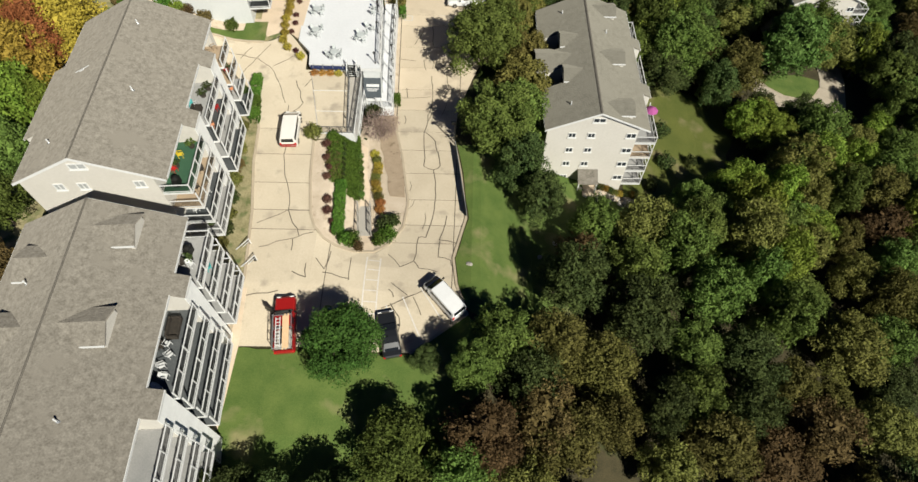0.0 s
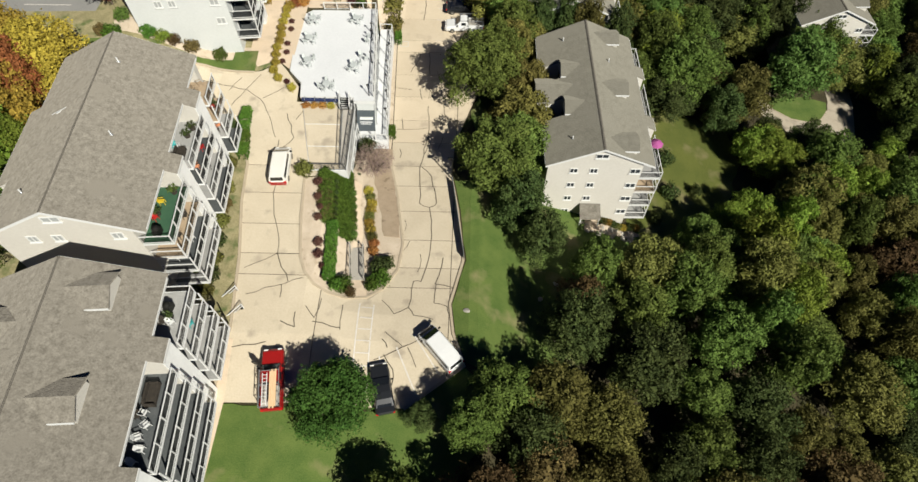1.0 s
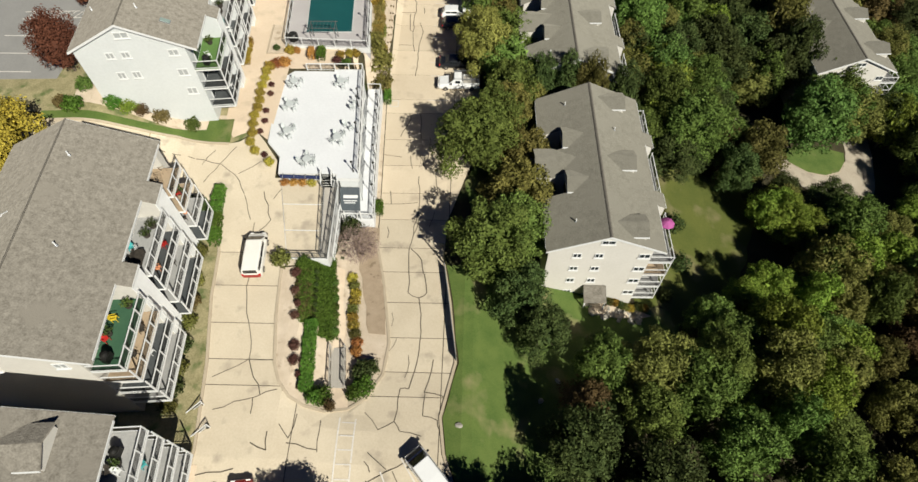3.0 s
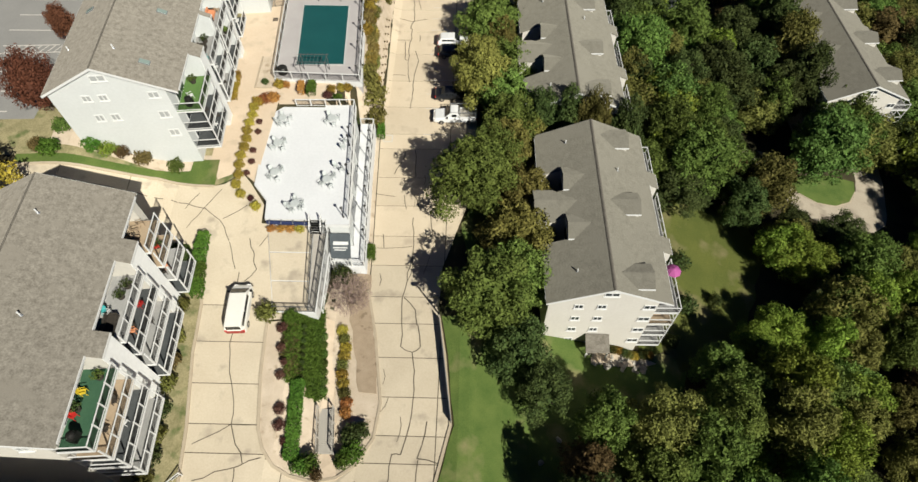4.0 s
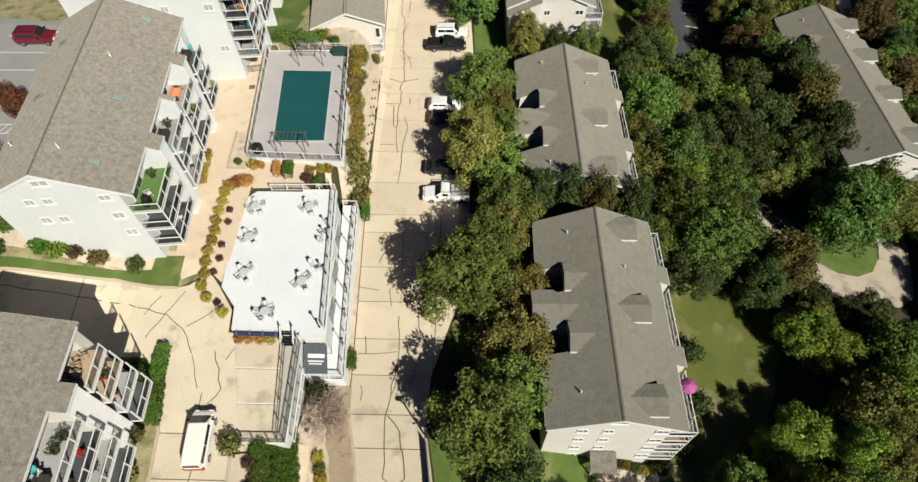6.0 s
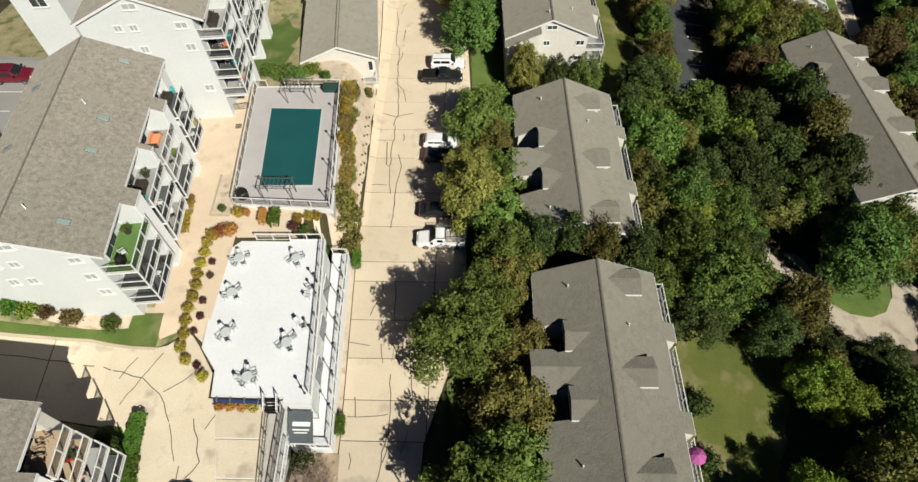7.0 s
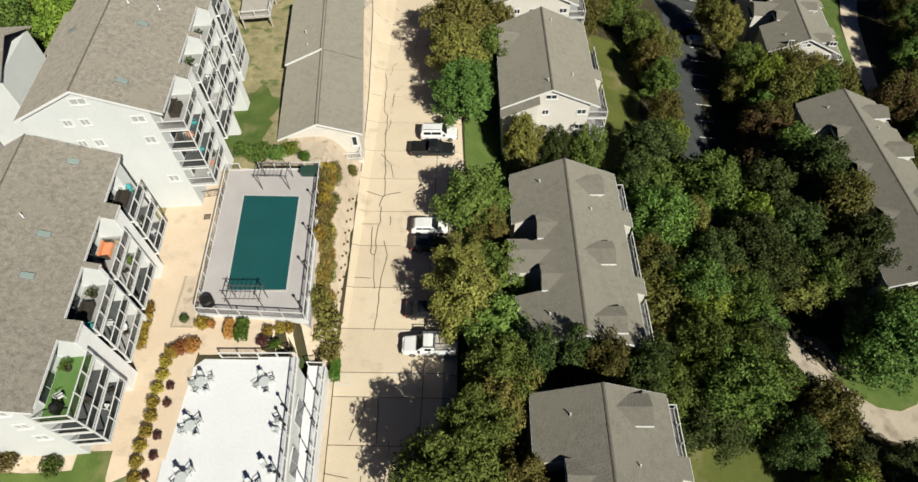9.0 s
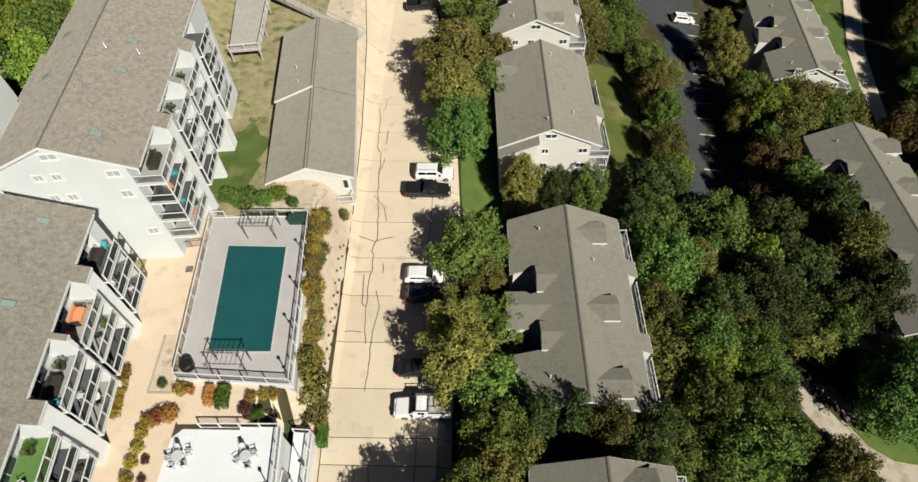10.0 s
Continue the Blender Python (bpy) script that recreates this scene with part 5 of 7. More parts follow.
for a, b in zip(POOLT, POOLT[1:] + POOLT[:1]):
    beam(bm, (*a, 2.55), (*b, 2.55), 0.14, 0.66)
part("edge_band", bm, TRIM, terr)
fence = thing("pool_fence", Matrix(), "dark metal picket fence with pale rails round the pool", "fence")
railing(fence, [(-23.8, 73.6, 2.86), (-13.15, 73.12, 2.86), (-14.72, 92.6, 2.86), (-21.8, 92.5, 2.86)], 1.15, 2.0, TRIM, DARKMETAL, 0.15, 0.06)
railing(fence, [(-23.8, 73.6, 2.86), (-25.4, 92.3, 2.86), (-24.0, 92.35, 2.86)], 1.15, 2.0, TRIM, DARKMETAL, 0.15, 0.06)
for x, y in ((-14.5, 87.7), (-14.2, 83.0), (-13.9, 78.6), (-13.55, 74.0)):
    lamp_post(x, y, 2.86, 1.9, "pool lamps")


def pergola(x0, x1, y0, y1, z):
    p = thing("pergola_frame", Matrix(), "open grey metal pergola frame on the pool terrace", "pergola", "pool pergolas")
    for x in (x0, x1):
        for y in (y0, y1):
            bm = B()
            beam(bm, (x, y, z), (x, y, z + 2.2), 0.07)
            part("post", bm, GREYM, p)
        bm = B()
        beam(bm, (x, y0 - 0.3, z + 2.2), (x, y1 + 0.3, z + 2.2), 0.07)
        part("beam", bm, GREYM, p)
    for y in (y0, y1):
        bm = B()
        beam(bm, (x0 - 0.3, y, z + 2.28), (x1 + 0.3, y, z + 2.28), 0.06)
        part("beam", bm, GREYM, p)
    for k in range(1, 7):
        bm = B()
        x = x0 + (x1 - x0) * k / 7
        beam(bm, (x, y0 - 0.2, z + 2.34), (x, y1 + 0.2, z + 2.34), 0.035)
        part("slat", bm, GREYM, p)


pergola(-20.5, -17.3, 74.0, 75.4, 2.86)
pergola(-20.9, -17.8, 89.5, 91.4, 2.86)
bm = B()
lathe(bm, [(0.5, 0), (0.62, 0.15), (0.62, 0.85), (0.5, 1.0)], 14)
ob = part("covered_grill", bm, DARKMETAL)
ob.matrix_world = pose(-23.0, 74.6, 2.85)
tagged(ob, "black covered grill at the pool terrace corner", "grill")
bm = B()
box(bm, -0.9, 0.9, -0.45, 0.45, 0, 0.75)
box(bm, -0.95, 0.95, -0.5, 0.5, 0.76, 0.84)
ob = part("storage_box", bm, GREENM)
ob.matrix_world = pose(-15.9, 91.9, 2.85)
tagged(ob, "dark green storage box on the pool terrace", "storage box")


# where the walkway meets the pool: a short railing, a drain grate and a kerbed bed
gate = thing("short_railing", Matrix(), "short grey railing between walkway and pool fence", "railing")
railing(gate, [(-28.1, 88.3, H(-28.1, 88.3) + 0.02), (-25.5, 88.8, H(-25.5, 88.8) + 0.02)], 1.0, 1.3, GREYM, DARKMETAL, 0.16, 0.05)
grate = thing("drain_grate", pose(-26.3, 85.7, H(-26.3, 85.7) + 0.03, 0, 0, 6), "brown cast drain grate in the walkway", "drain")
bm = B()
for a in ((-0.36, 0.36, -0.36, -0.3), (-0.36, 0.36, 0.3, 0.36), (-0.36, -0.3, -0.3, 0.3), (0.3, 0.36, -0.3, 0.3)):
    box(bm, *a, 0, 0.03)
part("frame", bm, BARK, grate)
for k in range(6):
    bm = B()
    box(bm, -0.3, 0.3, -0.28 + k * 0.1, -0.22 + k * 0.1, 0, 0.025)
    part("bar", bm, BARK, grate)
bm = B()
strip(bm, [(-26.4, 78.0), (-26.2, 72.2), (-24.0, 72.2)], 0.08, 0.14, 0.2, 0.8)
tagged(part("kerb_bed", bm, KERB), "low concrete edging round a dry bed", "kerb", kind="structure")
patch("dry_bed", [(-26.3, 78.0), (-26.1, 72.3), (-24.1, 72.3), (-24.5, 78.0)], GRAVEL, 0.06, "dry gravel bed beside the pool terrace", "gravel bed", skirt=0.03)


# low house beside the drive
def low_house():
    h = thing("low_house", pose(-16.05, 98.9, 0, 0, 0, 6.2), "long low cream house with a tan gabled roof", "house")
    zr, s, hw = 4.15, 0.41, 5.2
    for y0, y1, dz, xw in ((0, 14.2, 0.0, 0.0), (14.2, 28.5, 0.28, 0.25)):
        bm = B()
        poly = [(-hw + 0.4, -4), (hw - 0.55, -4), (hw - 0.55, zr + dz - s * (hw - 0.55) - 0.05), (0, zr + dz - 0.05), (-hw + 0.4, zr + dz - s * (hw - 0.4) - 0.05)]
        a = [bm.verts.new((x, y0 + (0.15 if dz == 0 else 0.0), z)) for x, z in poly]
        b = [bm.verts.new((x, y1 - 0.01, z)) for x, z in poly]
        bm.faces.new(a)
        bm.faces.new(b[::-1])
        for i in range(5):
            bm.faces.new((a[i], b[i], b[(i + 1) % 5], a[(i + 1) % 5]))
        bmesh.ops.recalc_face_normals(bm, faces=bm.faces)
        part("wall", bm, SIDING, h)
        bm = B()
        g0, g1 = y0 - (0.35 if dz == 0 else 0.3), y1 + (0.4 if dz else 0)
        for sd, e in ((1, hw), (-1, hw + xw)):
            lo = [(0, g0, zr + dz), (sd * e, g0, zr + dz - s * e), (sd * e, g1, zr + dz - s * e), (0, g1, zr + dz)]
            hexa(bm, [(p[0], p[1], p[2] - 0.02) for p in lo] + [(p[0], p[1], p[2] + 0.15) for p in lo])
        bmesh.ops.remove_doubles(bm, verts=bm.verts, dist=1e-4)
        bmesh.ops.recalc_face_normals(bm, faces=bm.faces)
        r = part("roof", bm, SHINGLE2, h)
        for off in (-0.17, 0.17):
            bm = B()
            box(bm, off - 0.03, off + 0.03, g0, g1, zr + dz + 0.08, zr + dz + 0.17)
            part("ridge_cap", bm, RIDGE, r)
        for sd, e in ((1, hw), (-1, hw + xw)):
            bm = B()
            hexa(bm, [(0, g0 - 0.05, zr + dz - 0.12), (sd * e, g0 - 0.05, zr + dz - s * e - 0.12), (sd * e, g0, zr + dz - s * e - 0.12), (0, g0, zr + dz - 0.12),
                      (0, g0 - 0.05, zr + dz + 0.14), (sd * e, g0 - 0.05, zr + dz - s * e + 0.14), (sd * e, g0, zr + dz - s * e + 0.14), (0, g0, zr + dz + 0.14)])
            bmesh.ops.recalc_face_normals(bm, faces=bm.faces)
            if dz == 0 or sd < 0:
                part("fascia", bm, TRIM, r)
            else:
                bm.free()
    window_unit(h, pose(4.0, 0.14, 0.6, 0, 0, 180), 0.7, 1.6, 1)
    bm = B()
    box(bm, -0.6, 4.7, -1.1, 0.1, -1.6, -1.35)
    porch = part("porch", bm, WOODG, h)
    railing(h, [(-0.5, -1.05, -1.35), (4.6, -1.05, -1.35), (4.6, 0.0, -1.35)], 0.95, 1.7, TRIM, DARKMETAL, 0.3)
    for x, y in ((-2.2, 16), (-2.6, 19)):
        bm = B()
        rod(bm, (x, y, zr + 0.28 - s * 2.4), (x, y, zr + 0.28 - s * 2.4 + 0.5), 0.07, 0.07, 8)
        part("vent_pipe", bm, TRIM, h)


low_house()

# raised timber deck north of the lawn, with its long ramp
tdeck = thing("timber_deck", Matrix(), "raised pale timber deck on posts", "deck")
bm = B()
prism(bm, [(-31.6, 122.6), (-27.2, 123.2), (-29.0, 141), (-34.6, 141)], 2.2, 2.4)
part("deck_floor", bm, WOODG, tdeck)
for p in ((-31.4, 122.8), (-27.4, 123.4), (-28.0, 129), (-28.7, 135)):
    bm = B()
    beam(bm, (*p, -1), (*p, 2.2), 0.2)
    part("post", bm, WOODG, tdeck)
railing(tdeck, [(-31.5, 122.7, 2.4), (-27.3, 123.3, 2.4), (-29.0, 140.8, 2.4)], 1.0, 1.8, TRIM, WOODG, 0.3)
ramp = thing("timber_ramp", Matrix(), "pale timber access ramp with railings", "ramp")
bm = B()
hexa(bm, [(-29, 137.2, 1.9), (-14.2, 128.6, 0.1), (-13.6, 129.8, 0.1), (-28.4, 138.4, 1.9), (-29, 137.2, 2.1), (-14.2, 128.6, 0.3), (-13.6, 129.8, 0.3), (-28.4, 138.4, 2.1)])
part("ramp_floor", bm, WOODG, ramp)
railing(ramp, [(-29, 137.2, 2.1), (-14.2, 128.6, 0.3)], 1.0, 1.8, WOODG, WOODG, 0.3)
railing(ramp, [(-28.4, 138.4, 2.1), (-13.6, 129.8, 0.3)], 1.0, 1.8, WOODG, WOODG, 0.3)

# stone-edged planting under the valley gable, entry roof and patio
entry = thing("entry_porch", pose(15.0, 44.2, 0), "small shingled entry porch roof on posts", "porch")
bm = B()
hexa(bm, [(-1.3, -1.6, -8.3), (1.3, -1.6, -8.3), (1.3, 0.3, -7.6), (-1.3, 0.3, -7.6), (-1.3, -1.6, -8.15), (1.3, -1.6, -8.15), (1.3, 0.3, -7.45), (-1.3, 0.3, -7.45)])
part("porch_roof", bm, SHINGLE, entry)
for x in (-1.15, 1.15):
    bm = B()
    beam(bm, (x, -1.45, -11.5), (x, -1.45, -8.25), 0.14)
    part("post", bm, TRIM, entry)

patch("stone_bed", rough([(14.4, 42.0), (20.3, 42.4), (22.6, 43.4), (20.6, 44.4), (16.6, 44.3), (16.2, 43.0), (14.4, 43.0)], 0.25, 0.6), GRAVEL, 0.08, "pale rubble bed under the valley gable", "gravel bed", skirt=0.05)
patio = thing("patio_slab", pose(15.0, 43.2, H(15.0, 43.2) + 0.12), "tan stone slab patio before an entry porch", "patio")
for i in range(3):
    for j in range(2):
        bm = B()
        box(bm, -1.5 + i * 1.0, -0.54 + i * 1.0, -0.9 + j * 0.85, -0.1 + j * 0.85, -0.3, 0.0)
        part("paving_stone", bm, PATHC, patio)

# umbrella on a valley balcony
umb = thing("umbrella", pose(22.3, 49.0, -2.5), "magenta canvas umbrella on a balcony", "umbrella")
bm = B()
lathe(bm, [(0.85, 1.35), (0.82, 1.4), (0.5, 1.64), (0.08, 1.85)], 8)
part("canopy", bm, PINK, umb)
bm = B()
rod(bm, (0, 0, 0), (0, 0, 1.9), 0.03, 0.03, 6)
part("pole", bm, DARKMETAL, umb)

# fence along the bank
bank = thing("bank_fence", Matrix(), "long low dark green mesh fence above the bank", "fence")
pts = [(-2.25, 43.6), (-1.65, 39.6), (-1.15, 36), (-0.65, 32.7)]
for a, b in zip(pts, pts[1:]):
    bm = B()
    za, zb = H(*a), H(*b)
    hexa(bm, [(a[0] - 0.03, a[1], za), (a[0] + 0.03, a[1], za), (b[0] + 0.03, b[1], zb), (b[0] - 0.03, b[1], zb), (a[0] - 0.03, a[1], za + 1.0), (a[0] + 0.03, a[1], za + 1.0), (b[0] + 0.03, b[1], zb + 1.0), (b[0] - 0.03, b[1], zb + 1.0)])
    bmesh.ops.recalc_face_normals(bm, faces=bm.faces)
    part("panel", bm, GREENM, bank)
    bm = B()
    beam(bm, (*a, za + 1.03), (*b, zb + 1.03), 0.07)
    part("top_rail", bm, STEEL, bank)
for k in range(6):
    p = Vector(pts[0]).lerp(Vector(pts[-1]), k / 5)
    bm = B()
    rod(bm, (p.x, p.y, H(p.x, p.y) - 0.2), (p.x, p.y, H(p.x, p.y) + 1.15), 0.04, 0.04, 6)
    part("post", bm, STEEL, bank)
sl = thing("street_lamp", pose(-2.3, 44.2, H(-2.3, 44.2)), "dark street lamp with a box head at the drive's edge", "lamp post")
bm = B()
lathe(bm, [(0.09, 0), (0.07, 3.6)], 8)
part("pole", bm, DARKMETAL, sl)
bm = B()
box(bm, -0.45, 0.1, -0.16, 0.16, 3.6, 3.8)
part("lamp_head", bm, DARKMETAL, sl)
bm = B()
box(bm, -0.4, 0.05, -0.12, 0.12, 3.57, 3.6)
part("lens", bm, LAMPG, sl)

# white wing west of the north building
tower = thing("white_wing", pose(-46.5, 92.0, 0, 0, 0, 5.5), "tall plain white house wing with a small shingled roof", "building")
bm = B()
box(bm, -2.5, 2.5, 0, 8, 2, 16.2)
part("wall", bm, SIDINGW, tower)
bm = B()
for y0, y1 in ((-0.5, 4.0), (8.5, 4.0)):
    lo = [(-2.9, y0, 16.1), (2.9, y0, 16.1), (2.9, y1, 18.2), (-2.9, y1, 18.2)]
    hexa(bm, lo + [(q[0], q[1], q[2] + 0.16) for q in lo])
bmesh.ops.remove_doubles(bm, verts=bm.verts, dist=1e-4)
bmesh.ops.recalc_face_normals(bm, faces=bm.faces)
part("roof", bm, SHINGLE, tower)
window_unit(tower, pose(0.3, 0, 15.0, 0, 0, 180), 1.8, 1.1)

# things left out on the balconies


def planter(m, leaves="deep", label="leafy potted plant on a balcony"):
    p = thing("potted_plant", m, label, "plant", "balcony plants")
    bm = B()
    lathe(bm, [(0.2, 0), (0.26, 0.05), (0.32, 0.42), (0.28, 0.43)], 12)
    part("pot", bm, WICKER, p)
    me = leaf_mesh("foliage", [(0, 0, 0.75), (0.2, 0.1, 0.6), (-0.2, -0.1, 0.65)], [0.42, 0.3, 0.3], 160, 0.1, np.random.default_rng(6), LEAVES[leaves])
    o = new("foliage", me)
    o.parent = p
    return p


def bench(m, mat, label):
    b = thing("outdoor_sofa", m, label, "sofa", "balcony seats")
    bm = B()
    box(bm, -0.8, 0.8, -0.38, 0.34, 0.1, 0.42)
    part("seat", bm, mat, b)
    bm = B()
    box(bm, -0.8, 0.8, 0.34, 0.5, 0.1, 0.82)
    part("backrest", bm, mat, b)
    for x in (-0.9, 0.8):
        bm = B()
        box(bm, x, x + 0.1, -0.38, 0.5, 0.05, 0.62)
        part("armrest", bm, WICKER, b)
    return b


def grill(m, label="black gas grill on a balcony"):
    g = thing("grill", m, label, "grill", "balcony grills")
    bm = B()
    box(bm, -0.4, 0.4, -0.25, 0.25, 0.1, 0.8)
    part("cart", bm, DARKMETAL, g)
    bm = B()
    lathe(bm, [(0.32, 0.8), (0.36, 0.9), (0.3, 1.08), (0.12, 1.16)], 12)
    part("lid", bm, DARKMETAL, g)
    return g


def put(house, x, y, z, turn=0.0):
    return house.matrix_world @ pose(x, y, z, 0, 0, turn)


bl, bll, bmid, bn, br = HOUSES[:5]
SEATS = {}


def seat(mat, m, label):
    if mat.name not in SEATS:
        SEATS[mat.name] = patio_chair(m, mat, label, "balcony chairs")
    else:
        copy_thing(SEATS[mat.name], m)


# upper drive building
planter(put(bl, 7.3, 13.6, 9.45), "deep")
planter(put(bl, 7.0, 12.6, 9.45), "deep")
bench(put(bl, 6.9, 10.0, 9.45, 90), WICKER, "dark wicker sofa on a balcony")
seat(REDP, put(bl, 6.2, 2.6, 9.45, 60), "red plastic chair on a balcony")
seat(YELLOWP, put(bl, 6.4, 4.4, 9.45, 100), "yellow plastic chair on a balcony")
grill(put(bl, 6.8, 1.0, 9.45, 80))
planter(put(bl, 7.2, 5.6, 9.45), "green")
for k in range(4):
    seat(DECKT, put(bl, 6.6 + 0.3 * (k % 2), 17.7 + k * 0.75, 9.45, 80 + 15 * k), "tan woven chair on a balcony")
for k, (li, yy) in enumerate(((1, 2.2), (1, 10.5), (1, 19), (2, 3.5), (2, 12.5), (2, 18.4), (1, 13))):
    seat((WICKER, ORANGEP, REDP, TRIM)[k % 4], put(bl, 7.5, yy, 9.45 - 2.35 * li, 70 + 30 * k), "%s chair on a shaded balcony" % ("dark wicker", "orange fabric", "red plastic", "white plastic")[k % 4])
# lawn building
for k in range(5):
    seat(TRIM, put(bll, 6.6 + 0.4 * (k % 2), 12.6 + k * 0.9, 8.5, 60 + 25 * k), "white plastic chair on a shaded balcony")
bench(put(bll, 6.9, 17.6, 8.5, 90), WICKER, "dark wicker sofa on a balcony")
grill(put(bll, 6.6, 24.9, 8.5, 80))
seat(TRIM, put(bll, 7.0, 23.6, 8.5, 60), "white plastic chair on a shaded balcony")
# walkway building
grill(put(bmid, 6.9, 0.9, 10.05, 80))
planter(put(bmid, 6.6, 4.3, 10.05), "green")
bench(put(bmid, 6.8, 9.2, 10.05, 90), WICKER, "dark wicker sofa on a balcony")
planter(put(bmid, 6.8, 11.0, 10.05), "deep")
bench(put(bmid, 6.8, 15.6, 10.05, 90), ORANGEP, "orange-cushioned sofa on a balcony")
seat(ORANGEP, put(bmid, 6.9, 13.7, 10.05, 60), "orange fabric chair on a shaded balcony")
bench(put(bmid, 6.8, 21.6, 10.05, 90), WICKER, "dark wicker sofa on a balcony")
for k, (li, yy) in enumerate(((1, 2.5), (1, 9.5), (1, 15), (2, 3.0), (2, 10), (2, 21.5), (1, 21))):
    seat((WICKER, TRIM)[k % 2], put(bmid, 7.4, yy, 10.05 - 2.65 * li, 60 + 35 * k), "%s chair on a shaded balcony" % ("dark wicker", "white plastic")[k % 2])
# pool-side north building
bench(put(bn, 6.8, 2.6, 13.9, 90), WICKER, "dark wicker sofa on a balcony")
planter(put(bn, 6.8, 9.8, 13.9), "deep")
grill(put(bn, 6.7, 8.3, 13.9, 80))
planter(put(bn, 6.8, 14.6, 13.9), "deep")
for k, (li, yy, mt) in enumerate(((1, 1.6, ORANGEP), (1, 3.4, TEALP), (2, 2.2, TEALP), (3, 2.8, ORANGEP), (1, 9.0, WICKER), (2, 9.8, TRIM), (3, 1.4, TRIM))):
    seat(mt, put(bn, 7.4, yy, 13.9 - 2.65 * li, 50 + 40 * k), "bright fabric chair on a shaded balcony")


# more furniture on the shaded balconies, level by level
rb = random.Random(31)
for house, top, drop, levels, bays in ((bl, 9.45, 2.35, 4, ((0.6, 6.0), (9.0, 14.2), (17.4, 20.2))), (bll, 8.5, 2.35, 4, ((12.4, 18.8), (21.9, 26.6))),
                                       (bmid, 10.05, 2.65, 3, ((0.5, 4.9), (7.7, 11.6), (13.0, 16.8), (19.6, 23.2))), (bn, 13.9, 2.65, 4, ((0.5, 4.7), (7.5, 11.2), (12.8, 16.2), (19.0, 22.4)))):
    for y0, y1 in bays:
        for li in range(levels):
            z = top - drop * li
            for _ in range(rb.randint(1, 2)):
                y = rb.uniform(y0, y1)
                k = rb.random()
                m = put(house, rb.uniform(6.0, 7.6), y, z, rb.uniform(0, 360))
                if k < 0.35:
                    seat(WICKER, m, "dark wicker chair on a shaded balcony")
                elif k < 0.6:
                    seat(TRIM, m, "white plastic chair on a shaded balcony")
                elif k < 0.68:
                    seat(TEALP, m, "turquoise fabric chair on a shaded balcony")
                elif k < 0.75:
                    seat(DECKT, m, "tan woven chair on a balcony")
                elif k < 0.9:
                    planter(m, rb.choice(("deep", "green")))
                else:
                    grill(m)


# outdoor stairs at the ends of the apartment fronts
def outdoor_stair(m, width, run, rise, label):
    """Treads between two stringers with pale handrails; local y runs up the flight."""
    st = thing("outdoor_stair", m, label, "stairs", "outdoor stairs")
    n = max(3, round(rise / 0.18))
    tread = None
    for i in range(n):
        mm = Matrix.Translation((0, run * (i + 0.5) / n, rise * (i + 1) / n))
        if tread is None:
            bm = B()
            box(bm, -width / 2, width / 2, -run / n * 0.5, run / n * 0.42, -0.05, 0)
            tread = part("tread", bm, DARKMETAL, st)
            tread.matrix_local = mm
        else:
            again(tread, st, mm)
    for s in (-1, 1):
        x = s * (width / 2 + 0.04)
        bm = B()
        beam(bm, (x, 0, 0.05), (x, run, rise), 0.06, 0.26)
        part("stringer", bm, DARKMETAL, st)
        bm = B()
        beam(bm, (x, 0, 0.95), (x, run, rise + 0.95), 0.07)
        part("handrail", bm, TRIM, st)
        bm = B()
        beam(bm, (x, 0, 0.55), (x, run, rise + 0.55), 0.05)
        part("middle_rail", bm, TRIM, st)
        bm = B()
        for k in range(int(run / 0.14)):
            y = run * k / int(run / 0.14)
            beam(bm, (x, y, rise * y / run + 0.1), (x, y, rise * y / run + 0.93), 0.03)
        tagged(part("infill", bm, DARKMETAL, st), kind="stuff")
        for k in range(3):
            bm = B()
            beam(bm, (x, run * k / 2, rise * k / 2), (x, run * k / 2, rise * k / 2 + 1.0), 0.07)
            part("post", bm, TRIM, st)
    return st


outdoor_stair(pose(-25.4, 24.6, H(-25.4, 24.6) - 1.7, 0, 0, -62), 2.2, 3.0, 1.75, "dark metal stair with white handrails beside balconies")
outdoor_stair(pose(-15.4, 51.1, 1.5), 1.1, 1.2, 1.0, "short dark metal stair up to the sun deck")

# ---- vehicles ----
def loft(bm, sections):
    rings = [[bm.verts.new(p) for p in s] for s in sections]
    n = len(rings[0])
    for a, b in zip(rings, rings[1:]):
        for i in range(n):
            bm.faces.new((a[i], a[(i + 1) % n], b[(i + 1) % n], b[i]))
    bm.faces.new(rings[0][::-1])
    bm.faces.new(rings[-1])
    bmesh.ops.recalc_face_normals(bm, faces=bm.faces)


def ring(y, w, z0, z1, r=0.12, tw=None):
    """A rounded section across the car at y, of half-width w."""
    t = tw if tw is not None else w - r * 0.6
    return [(-w, y, z0 + r), (-w + r, y, z0), (w - r, y, z0), (w, y, z0 + r), (w, y, z1 - r * 1.6), (t, y, z1 - r * 0.25), (t - r, y, z1), (-t + r, y, z1), (-t, y, z1 - r * 0.25), (-w, y, z1 - r * 1.6)]


